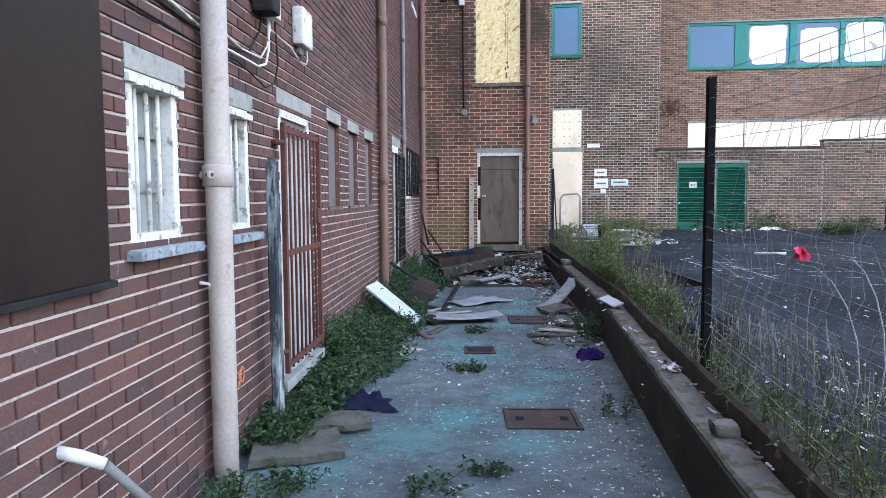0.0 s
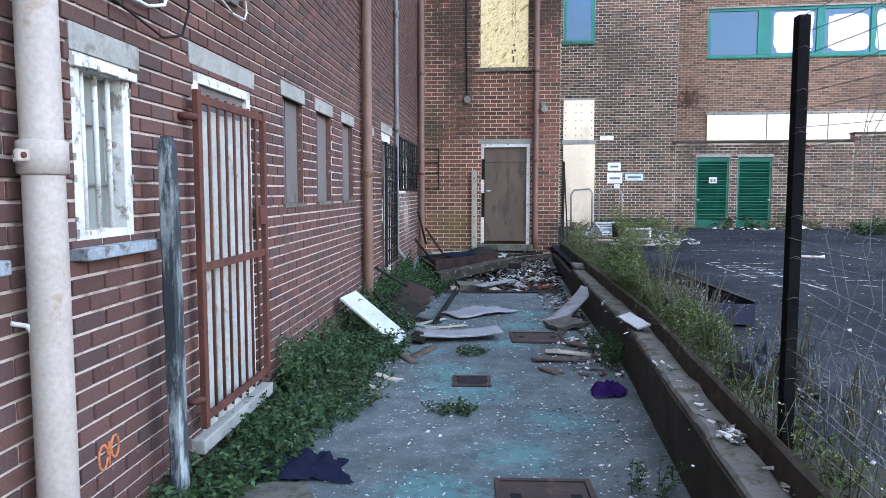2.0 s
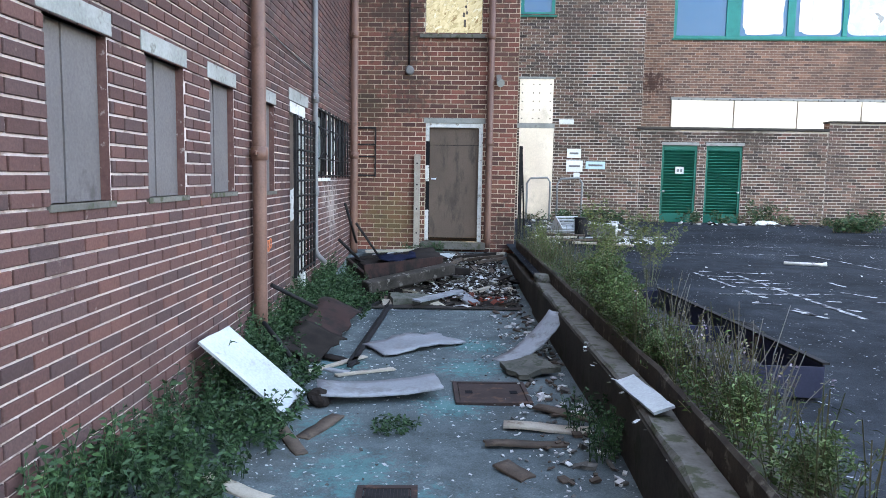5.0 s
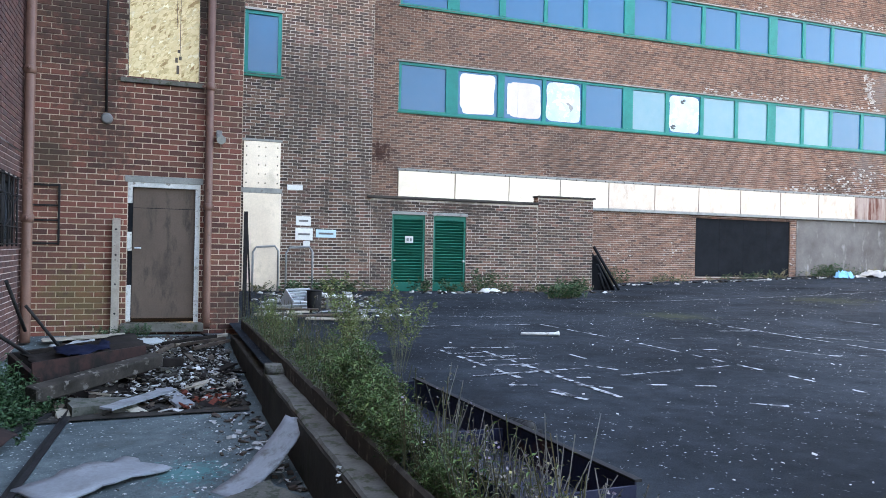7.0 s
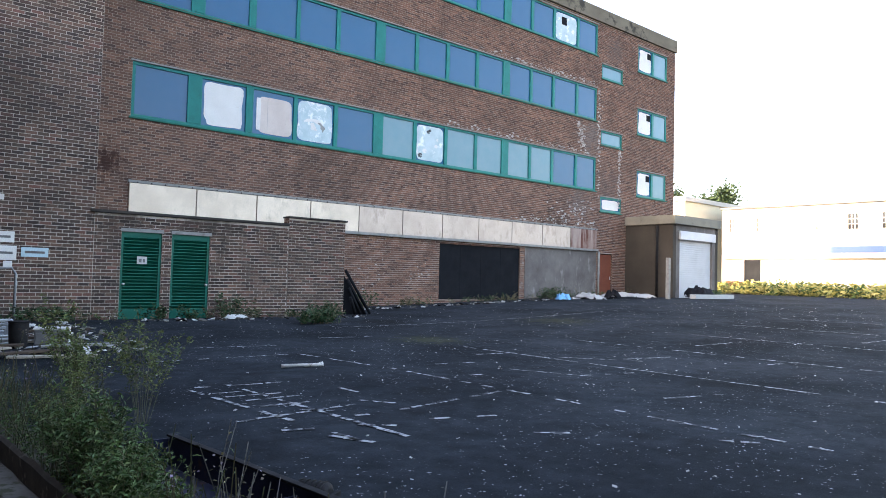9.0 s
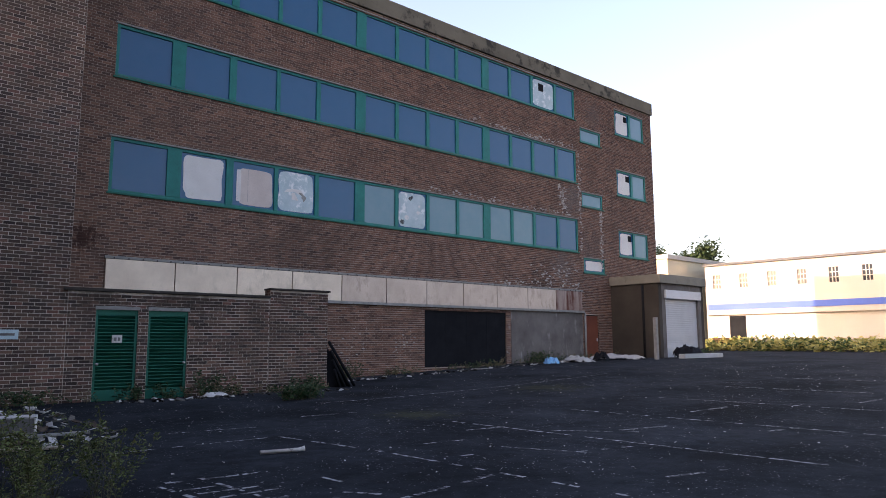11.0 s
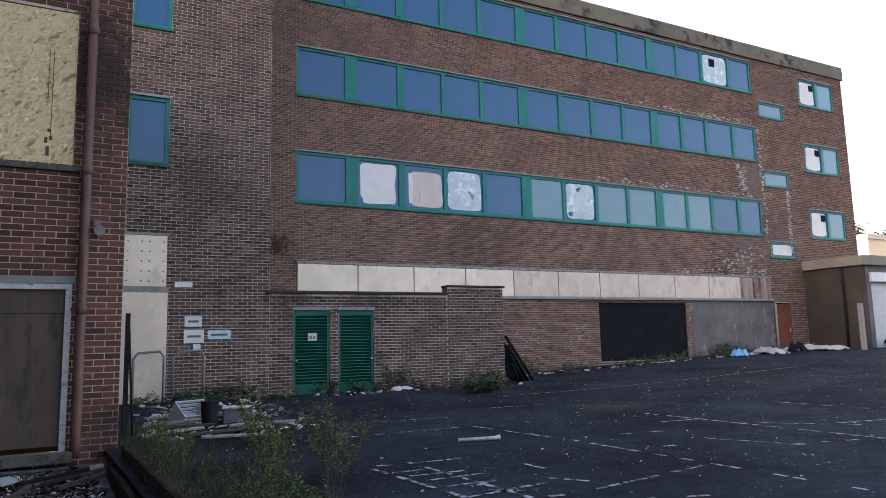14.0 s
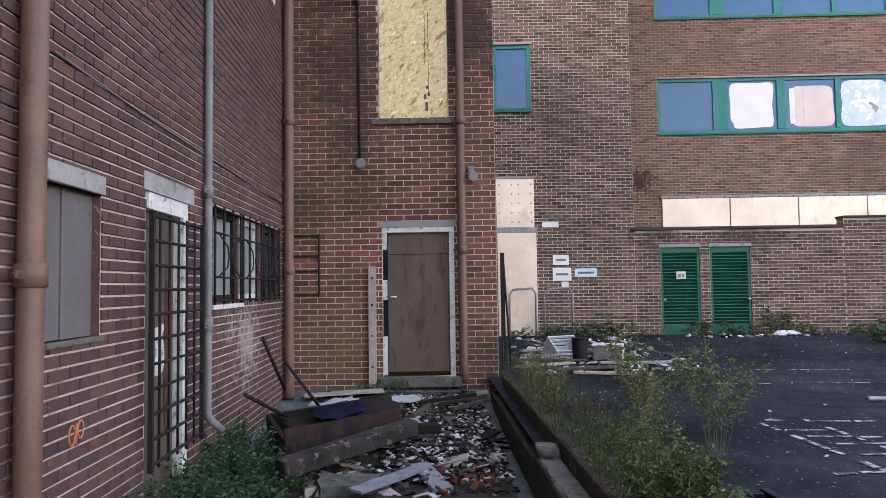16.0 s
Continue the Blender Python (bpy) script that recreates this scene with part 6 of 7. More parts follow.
def manhole(v, u, w, l, label, ribs=0):
    h = thing("manhole_cover", ALLEY @ pose(v, u, 0.004, 0, 0, 2), label, "manhole cover")
    f = bmesh.new()
    for q in ((-w / 2, w / 2, -l / 2, -l / 2 + 0.03), (-w / 2, w / 2, l / 2 - 0.03, l / 2), (-w / 2, -w / 2 + 0.03, -l / 2 + 0.03, l / 2 - 0.03), (w / 2 - 0.03, w / 2, -l / 2 + 0.03, l / 2 - 0.03)):
        add_box(f, q[0], q[1], q[2], q[3], -0.01, 0.012, 0.002)
    part("frame", f, IRON_COVER, h)
    part("plate", box(-w / 2 + 0.034, w / 2 - 0.034, -l / 2 + 0.034, l / 2 - 0.034, -0.01, 0.007, 0.002), IRON_COVER, h)
    for k in range(ribs):
        x = -w / 2 + 0.05 + (w - 0.1) * k / max(ribs - 1, 1)
        part("rib", box(x - 0.007, x + 0.007, -l / 2 + 0.04, l / 2 - 0.04, 0.007, 0.012, 0.0), BLACK_IRON, h)
    for x in (-w * 0.3, w * 0.3):
        part("key_hole", box(x - 0.025, x + 0.025, -0.03, 0.03, 0.0072, 0.009, 0.0), BLACK_BOARD_AND_DARK, h)


manhole(1.7, 0.5, 0.46, 0.4, "rusty iron manhole cover set in the concrete")
manhole(1.3, 2.42, 0.28, 0.28, "small ribbed iron drain cover", 12)
manhole(1.87, 4.0, 0.5, 0.46, "dark rusty cover plate among the rubble")
lying("paving_slab", warped_board(0.5, 0.4, 0.04, 6, 4, flat, 31, 0.02), SLAB, "broken concrete paving slab beside the wall", "paving slab", 0.32, -0.1, 0.008, 1, 1.5, 20, "loose slabs")
lying("paving_slab", warped_board(0.48, 0.3, 0.036, 6, 4, flat, 32, 0.02), SLAB, "broken concrete paving slab by a heap of cloth", "paving slab", 0.4, 0.33, 0.012, -1.5, -1, 12, "loose slabs")
lying("paving_slab", warped_board(0.34, 0.3, 0.04, 5, 4, flat, 33, 0.03), SLAB, "cracked piece of slab near the kerb", "paving slab", 2.18, 4.5, 0.03, 3, -6, 25, "loose slabs")


def heap(w, l, h, seed, mat, name, label, cat, x, y, z, rz=0):
    """A crumpled heap of cloth."""
    bm = bmesh.new()
    bmesh.ops.create_grid(bm, x_segments=26, y_segments=22, size=0.5)
    for v in bm.verts:
        r = math.hypot(v.co.x, v.co.y) * 2
        e = max(0.0, 1 - r * r * (1 + 0.5 * noise.noise((v.co.x * 4, v.co.y * 4, seed))))
        fold = abs(noise.noise((v.co.x * 5, v.co.y * 7, seed + 3))) + 0.3 * abs(noise.noise((v.co.x * 12, v.co.y * 11, seed + 7)))
        k = 1 + 0.35 * noise.noise((v.co.x * 3, v.co.y * 3, seed + 9))
        v.co = Vector((v.co.x * w * k, v.co.y * l * k, h * min(1, e * 1.6) ** 0.8 * (0.55 + 0.9 * fold) if e > 0 else 0.004))
    bmesh.ops.delete(bm, geom=[v for v in bm.verts if v.co.z <= 0.0045 and noise.noise(v.co * 6) > -0.1], context="VERTS")
    for f in bm.faces:
        f.smooth = True
    return lying(name, bm, mat, label, cat, x, y, z, 0, 0, rz)


heap(0.52, 0.3, 0.09, 1.0, CLOTH_BLUE, "dark_cloth", "crumpled navy garment on the concrete", "cloth", 0.48, 0.72, 0.005, 8)
heap(0.26, 0.24, 0.07, 5.0, CLOTH_PURPLE, "purple_cloth", "crumpled purple cloth by the retaining wall", "cloth", 2.26, 2.22, 0.005, 20)
heap(0.4, 0.3, 0.18, 8.0, BLACK_BOARD_AND_DARK, "dark_bag", "crumpled dark plastic bag in the weeds", "bag", 2.95, 1.05, 0.35, 20)
lying("white_board", warped_board(0.66, 0.36, 0.018, 4, 3, flat, 41, 0.004), WHITE_BOARD, "white board leaning on the weeds", "board", 0.36, 3.68, 0.23, 4, 38, -8)
lying("white_sheet", warped_board(0.8, 0.3, 0.012, 10, 4, lambda x, y: 0.05 + 0.03 * (x / 0.4) ** 2 + 0.02 * y, 42, 0.006), GREY_SHEET, "curled pale sheet lying on the concrete", "sheet", 1.13, 3.9, 0.0, 0, 0, 14)
bm = bmesh.new()
bmesh.ops.create_icosphere(bm, subdivisions=3, radius=0.07)
for v in bm.verts:
    v.co *= 1 + 0.35 * noise.noise(v.co * 18) + 0.15 * noise.noise(v.co * 45)
    v.co.z = max(v.co.z * 0.9, -0.045)
lying("black_lump", bm, CHAR, "black charred lump under the pale sheet", "rubble", 0.77, 3.7, 0.05)
lying("torn_sheet", warped_board(0.78, 0.42, 0.01, 12, 5, lambda x, y: 0.015 + 0.045 * max(0, math.sin(x * 7 + 1.3)) * (0.6 + y), 43, 0.03), GREY_SHEET, "torn buckled pale sheet on the concrete", "sheet", 1.28, 5.3, 0.0, 0, 0, 38)
lying("curled_sheet", warped_board(0.64, 0.22, 0.012, 14, 4, lambda x, y: 0.3 * max(0.0, x / 0.66 + 0.5) ** 1.9 + 0.01, 44, 0.006), GREY_SHEET, "grey sheet curling up against the retaining wall", "sheet", 2.26, 5.0, 0.005, 0, -4, 36)
lying("white_plank", warped_board(0.1, 0.5, 0.014, 3, 6, flat, 45, 0.004), WHITE_BOARD, "short white plank lying on the wall", "plank", 2.53, 2.78, 0.4, 0, -18, 6)
lying("white_scrap", warped_board(0.17, 0.1, 0.006, 5, 4, lambda x, y: 0.02 * abs(math.sin(x * 20)), 46, 0.015), WHITE_BOARD, "scrap of white board on the concrete", "scrap", 0.45, 1.74, 0.004, 0, 0, -12)
for k, (v, u, l, rz, mt) in enumerate(((0.5, 2.25, 0.34, 70, WOOD_PALE), (0.6, 2.5, 0.4, 62, WOOD_PALE), (0.55, 2.05, 0.28, 85, SLAB), (0.72, 3.1, 0.42, 30, WOOD), (0.85, 3.3, 0.36, -25, WOOD), (2.15, 3.35, 0.5, 85, WOOD_PALE), (2.0, 3.1, 0.45, 95, WOOD), (2.3, 3.6, 0.4, 60, WOOD), (1.9, 2.75, 0.2, 40, WOOD), (0.66, 4.5, 0.4, 72, GREY_SHEET), (0.75, 4.75, 0.32, 60, CHAR))):
    lying("wood_offcut", warped_board(0.07 + 0.02 * (k % 3), l, 0.013, 2, 6, lambda x, y: 0.01 * math.sin(y * 9), 80 + k, 0.006), mt, "broken offcut of board on the concrete", "offcut", v, u, 0.006, 0, 0, rz, "offcuts on the floor")
# rusted sheets in the weeds, and a long iron angle
RUST_DARK = streaked("dark_rusted_sheet", (0.02, 0.009, 0.008), (0.04, 0.017, 0.013), (0.009, 0.007, 0.006), 0.5, 0.9, 0.0, 0.7, 5.0)
lying("rusted_sheet", warped_board(0.34, 1.1, 0.012, 6, 10, lambda x, y: 0.14 - 0.35 * x + 0.03 * math.sin(y * 5), 47, 0.025), RUST_DARK, "buckled rusty sheet metal in the weeds", "sheet metal", 0.5, 5.75, 0.0, 0, 4, -5)
lying("rusted_sheet", warped_board(0.32, 0.62, 0.012, 6, 7, lambda x, y: 0.13 - 0.4 * x + 0.03 * math.sin(y * 8), 48, 0.03), CHAR, "burnt black sheet metal beside the weeds", "sheet metal", 0.5, 4.85, 0.0, 0, 0, -14)
lying("pale_strip", warped_board(0.06, 0.6, 0.012, 2, 6, flat, 49, 0.006), WOOD_PALE, "narrow pale strip of wood beside the sheets", "strip", 0.74, 4.62, 0.008, 0, 0, -38)
lying("pale_strip", warped_board(0.05, 0.45, 0.012, 2, 6, flat, 50, 0.006), WOOD_PALE, "narrow pale strip of wood on the concrete", "strip", 0.98, 4.42, 0.008, 0, 0, -64)
ai = thing("iron_angle", ALLEY @ pose(0.92, 6.3, 0.012, 0, 0, -2.4), "long dark iron angle lying along the path", "iron bar")
part("flange", box(-0.025, 0.025, -1.75, 1.75, 0.0, 0.008, 0.001), BLACK_IRON, ai)
part("web", box(-0.02, -0.014, -1.75, 1.75, 0.006, 0.045, 0.001), BLACK_IRON, ai)
lying("iron_strip", box(-0.015, 0.015, -0.9, 0.9, 0, 0.03, 0.003), BLACK_IRON, "short dark iron strip across the path", "iron bar", 0.72, 6.9, 0.01, 0, 0, -20)

# the heap of burnt timber before the annex door
tray = thing("burnt_cabinet", ALLEY @ pose(0.98, 8.45, 0.06, 8, -4, 24), "burnt cabinet carcass lying on its back", "wreckage")
part("front_panel", box(-0.62, 0.42, -0.47, -0.44, 0.02, 0.3, 0.008, pose(0, 0, 0, -14)), CABINET, tray, "rust-brown scorched front panel")
part("side", box(-0.55, 0.5, 0.46, 0.5, 0.0, 0.26, 0.006), CHAR, tray)
part("end", box(-0.6, -0.56, -0.44, 0.46, 0.0, 0.27, 0.006), CABINET, tray)
part("floor_panel", box(-0.55, 0.5, -0.43, 0.45, 0.0, 0.02, 0.004), CHAR, tray)
part("lid", warped_board(1.05, 0.5, 0.018, 10, 6, lambda x, y: 0.3 + 0.04 * math.sin(x * 5) + 0.05 * noise.noise((x * 4, y * 4, 8)), 51, 0.04), CHAR, tray, "buckled black lid")
part("torn_lining", warped_board(0.5, 0.3, 0.006, 9, 6, lambda x, y: 0.34 + 0.06 * noise.noise((x * 7, y * 6, 5)), 58, 0.05), CLOTH_BLUE, tray, "crumpled navy lining")
BURNT_BEAM = worn("part_burnt_timber", (0.02, 0.017, 0.014), (0.06, 0.05, 0.042), 0.9, scale=5, fine=50, spots=(0.13, 0.115, 0.1), spot_at=0.62, spec=0.08)
lying("timber_beam", box(-0.07, 0.07, -0.68, 0.68, 0.0, 0.13, 0.014), BURNT_BEAM, "heavy charred timber beam across the heap", "beam", 1.14, 7.72, 0.17, 5, 8, -46)
lying("timber_beam", box(-0.05, 0.05, -0.5, 0.5, 0.0, 0.09, 0.012), CHAR, "short charred beam under the heap", "beam", 1.4, 8.3, 0.2, -4, 0, -70)
lying("concrete_step", warped_board(0.55, 0.3, 0.09, 6, 4, flat, 52, 0.03), SLAB, "broken concrete step among rubble", "rubble", 1.2, 7.25, 0.0, 2, 2, 8)
lying("grey_board", warped_board(0.16, 0.6, 0.025, 3, 6, flat, 53, 0.01), GREY_SHEET, "pale grey board among the rubble", "board", 1.78, 7.35, 0.06, 4, 0, 18)
lying("grey_board", warped_board(0.14, 0.72, 0.02, 3, 6, flat, 59, 0.012), GREY_SHEET, "long grey board across the rubble", "board", 1.48, 7.22, 0.09, 2, 0, -42)
lying("grey_board", warped_board(0.12, 0.5, 0.03, 3, 6, flat, 54, 0.01), GREY_SHEET, "grey splintered board on the rubble", "board", 1.66, 8.7, 0.16, 8, 0, 12)
lying("white_cloth", warped_board(0.5, 0.3, 0.01, 10, 8, lambda x, y: 0.06 + 0.05 * noise.noise((x * 6, y * 7, 3)), 55, 0.05), WHITE_BOARD, "white plastic sheet on the heap", "plastic", 0.72, 9.75, 0.2, 0, -6, 14)
lying("flat_board", warped_board(0.95, 0.24, 0.02, 8, 3, flat, 56, 0.02), WOOD_PALE, "long pale board by the annex wall", "board", 0.75, 10.5, 0.24, 0, -2, 5)
lying("flat_board", warped_board(0.34, 0.26, 0.015, 4, 4, flat, 57, 0.04), WHITE_BOARD, "square pale board before the door", "board", 1.5, 10.1, 0.22, 5, 0, 20)
for k, (v, u, l, rz, mt) in enumerate(((2.05, 9.9, 0.9, -62, WOOD), (2.15, 10.0, 0.8, -55, WOOD_PALE), (2.0, 9.75, 0.7, -66, CHAR), (2.25, 9.7, 0.6, -50, WOOD), (1.7, 9.2, 0.5, -20, WOOD))):
    lying("timber_batten", box(-0.022, 0.022, -l / 2, l / 2, 0, 0.04, 0.005), mt, "loose timber batten on the heap", "batten", v, u, 0.2 + 0.03 * (k % 3), 3, 0, rz, "battens on the heap")
for k, (a, b) in enumerate((((0.25, 8.42, 1.07), (0.3, 9.17, 0.5)), ((0.28, 9.3, 0.76), (0.62, 9.6, 0.2)), ((0.3, 7.6, 0.68), (0.42, 8.7, 0.3)), ((0.2, 4.55, 0.34), (0.5, 4.3, 0.1)), ((0.15, 5.0, 0.55), (0.45, 5.35, 0.3)))):
    single("iron_rod", tube([a, b], 0.018, 8), BLACK_IRON, "dark iron rod leaning out of the heap", "iron rod", "rods in the heap", at=ALLEY)


def fragments(name, mats, label, n, seed, spot, size, at=ALLEY, flatness=0.35):
    """Many small broken pieces, each an uneven block."""
    r = random.Random(seed)
    vs_, fs, ids = [], [], []
    for k in range(n):
        x, y, z = spot(r)
        s = size * r.uniform(0.35, 1.0) ** 1.5
        m = pose(x, y, z, r.uniform(-25, 25), r.uniform(-25, 25), r.uniform(0, 360))
        d = (s * r.uniform(0.4, 1.6), s * r.uniform(0.4, 1.0), s * flatness * r.uniform(0.3, 1.2))
        b = len(vs_)
        for c in ((-1, -1, -1), (1, -1, -1), (1, 1, -1), (-1, 1, -1), (-1, -1, 1), (1, -1, 1), (1, 1, 1), (-1, 1, 1)):
            vs_.append(tuple(m @ Vector([q * e * r.uniform(0.65, 1.1) for q, e in zip(c, d)])))
        for f in ((0, 3, 2, 1), (4, 5, 6, 7), (0, 1, 5, 4), (1, 2, 6, 5), (2, 3, 7, 6), (3, 0, 4, 7)):
            fs.append(tuple(b + q for q in f))
            ids.append(k % len(mats))
    me = bpy.data.meshes.new(name)
    me.from_pydata(vs_, [], fs)
    me.polygons.foreach_set("material_index", ids)
    for q in mats:
        me.materials.append(q)
    ob = new(name, me)
    ob.matrix_world = at
    return tagged(ob, label, "rubble", kind="stuff")


RUBBLE = worn("mixed_rubble", (0.06, 0.056, 0.05), (0.125, 0.115, 0.1), 0.95, scale=20, vary=0.45)
PLASTER = worn("plaster_bits", (0.4, 0.39, 0.375), (0.55, 0.54, 0.515), 0.9, scale=20, vary=0.25)
REDBITS = worn("broken_brick", (0.15, 0.035, 0.022), (0.2, 0.05, 0.03), 0.9, scale=20, vary=0.3)


def heap_spot(r):
    v, u = r.uniform(0.6, 2.42), 7.0 + 3.7 * r.random()
    return v, u, path_z(v, u) + 0.01 + 0.07 * r.random() * max(0, math.sin((u - 6.8) / 4 * math.pi))


RUST_DIRT = worn("sooty_dirt", (0.02, 0.017, 0.014), (0.045, 0.038, 0.031), 0.95, scale=6, fine=60, bump=0.6)
bm = sheet(lambda u, v: Vector((u, v, path_z(u, v) + 0.012 + 0.05 * max(0, math.sin((v - 6.7) / 4.2 * math.pi)) * (0.6 + noise.noise((u * 3, v * 3, 1))))), [0.5 + 0.1 * i for i in range(20)], [6.9 + 0.12 * i for i in range(33)])
single("rubble_bed", bm, RUST_DIRT, "sooty dirt under the rubble", "rubble", kind="stuff", at=ALLEY)
fragments("rubble", [RUBBLE, CHAR, PLASTER, CHAR, WOOD, RUBBLE, CHAR, RUBBLE], "heap of broken masonry, ash and timber before the door", 1700, 81, heap_spot, 0.05)
fragments("pale_chips", [PLASTER, CHAR, RUBBLE], "small pale chips of plaster over the ash", 1500, 91, lambda r: ((v := r.uniform(1.35, 2.42)), (u := r.uniform(7.2, 10.3)), path_z(v, u) + 0.05 + 0.05 * r.random()), 0.028)
fragments("timber_splinters", [WOOD, WOOD_PALE, CHAR], "splintered timber on the rubble heap", 160, 82, heap_spot, 0.16, flatness=0.1)
fragments("brick_rubble", [REDBITS], "broken red brick in the rubble", 34, 83, lambda r: (1.9 + r.gauss(0, 0.16), 7.35 + r.gauss(0, 0.22), path_z(1.9, 7.3) + 0.05), 0.06)
fragments("floor_crumbs", [PLASTER, RUBBLE], "crumbs of plaster and glass on the concrete", 1500, 84, lambda r: ((q := r.random()) * 0 + (2.22 - 0.45 * r.random() ** 2 if q < 0.62 else r.uniform(0.3, 2.2)), r.uniform(-2.5, 7), 0.004), 0.011)
fragments("kerb_rubble", [RUBBLE, WOOD, PLASTER], "small rubble at the foot of the retaining wall", 260, 85, lambda r: (wall_v(3) - 0.05 - 0.4 * r.random() ** 1.6, r.uniform(2.6, 6.8), 0.012), 0.035)
fragments("park_crumbs", [PLASTER], "pale crumbs scattered over the asphalt", 1300, 86, lambda r: ((x := r.uniform(3.2, 26)), r.uniform(3, 24 if x > 12 else 21.5), park_z(x) + 0.004), 0.017, Matrix(), 0.2)
fragments("plaster_scatter", [PLASTER, PLASTER, RUBBLE], "white plaster crumbs on the asphalt by the fence", 300, 92, lambda r: (3.2 + r.gauss(0, 0.35), -0.3 + r.gauss(0, 0.6), 0.352), 0.016, ALLEY, 0.25)
fragments("cap_rubble", [PLASTER, RUBBLE], "small pile of pale plaster on the wall", 40, 93, lambda r: (wall_v(0.33) + 0.11 + r.gauss(0, 0.02), 0.33 + r.gauss(0, 0.06), 0.372 + 0.015 * r.random()), 0.028)
fragments("cap_crumbs", [CAP_CONC, PLASTER], "crumbs on the retaining wall", 90, 87, lambda r: (wall_v(1) + 0.03 + 0.08 * r.random(), r.uniform(-2, 4), 0.366), 0.02)

# ---- the car park ----
BAG_DARK = worn("dark_bag_plastic", (0.018, 0.022, 0.034), (0.04, 0.046, 0.064), 0.45, scale=14, fine=60)
tr = thing("steel_trough", ALLEY @ pose(3.14, 4.06, 0.37, 0, 1.5, 3), "long dark blue steel trough, rusting, open on top", "trough")
part("base", box(-0.26, 0.26, -1.17, 1.17, 0.0, 0.012, 0.002), BLUE_STEEL, tr)
part("side", box(0.262, 0.274, -1.17, 1.17, 0.0, 0.17, 0.002), BLUE_STEEL, tr)
part("side", box(-0.274, -0.262, -1.17, 1.17, 0.0, 0.15, 0.002), BLUE_STEEL, tr)
part("end", box(-0.26, 0.26, -1.184, -1.172, 0.0, 0.16, 0.002), BLUE_STEEL, tr)
part("end", box(-0.26, 0.26, 1.172, 1.184, 0.0, 0.16, 0.002), BLUE_STEEL, tr)
part("divider", box(-0.26, 0.26, -0.1, -0.088, 0.012, 0.13, 0.002), BLUE_STEEL, tr)
part("rim", box(0.25, 0.29, -1.184, 1.184, 0.172, 0.184, 0.002), BLACK_IRON, tr)
for k, (v, u, w_, l, h, rz) in enumerate(((2.8, 1.05, 0.24, 0.28, 0.2, 20), (3.02, 1.22, 0.34, 0.24, 0.15, -30))):
    heap(w_, l, h, 21.0 + k, BAG_DARK, "rubbish_bag", "crumpled dark blue-grey rubbish bag beside the fence", "bag", v, u, 0.37, rz)
en = thing("scrap_motor", ALLEY @ pose(3.58, 4.1, 0.348, 0, 0, 30), "black scrap motor beside the trough", "scrap")
en.scale = (0.62, 0.62, 0.62)
part("casing", tube([(0, -0.14, 0.12), (0, -0.12, 0.12), (0, 0.12, 0.12), (0, 0.14, 0.12)], [0.08, 0.12, 0.12, 0.08], 14), BLACK_IRON, en)
part("bracket", box(-0.1, 0.1, -0.19, -0.15, 0.0, 0.17, 0.01), BLACK_IRON, en)
for k in range(5):
    part("fin", tube([(0, -0.1 + k * 0.05, 0.12), (0, -0.088 + k * 0.05, 0.12)], 0.132, 14), BLACK_IRON, en)
part("coil", tube([(0.02, 0.145, 0.12), (0.02, 0.155, 0.12)], 0.07, 12), SHUTTER, en)
part("cap", tube([(0.02, 0.14, 0.1), (0.02, 0.26, 0.08)], 0.06, 12), BLACK_IRON, en)

LINE = worn("worn_road_paint", (0.3, 0.31, 0.32), (0.46, 0.47, 0.48), 0.8, scale=5, spots=(0.035, 0.038, 0.045), spot_at=0.5)


def line_mark(x0, y0, x1, y1, w, seed):
    """A worn painted line: broken flecks of paint a few millimetres proud."""
    r = random.Random(seed)
    bm = bmesh.new()
    a, b = Vector((x0, y0, 0)), Vector((x1, y1, 0))
    n = max(3, int((b - a).length / 0.16))
    s = (b - a).normalized().cross(Vector((0, 0, 1)))
    for k in range(n):
        if r.random() < 0.2:
            continue
        p, q = a.lerp(b, (k + r.uniform(0, 0.2)) / n), a.lerp(b, (k + r.uniform(0.8, 1.05)) / n)
        e = [r.uniform(0.5, 1.1) * w / 2 for _ in range(4)]
        pts = [p + s * e[0], q + s * e[1], q - s * e[2], p - s * e[3]]
        bm.faces.new([bm.verts.new((t.x, t.y, park_z(t.x) + 0.007)) for t in pts])
    return single("painted_line", bm, LINE, "worn white line painted on the asphalt", "road marking", "painted lines", "structure")


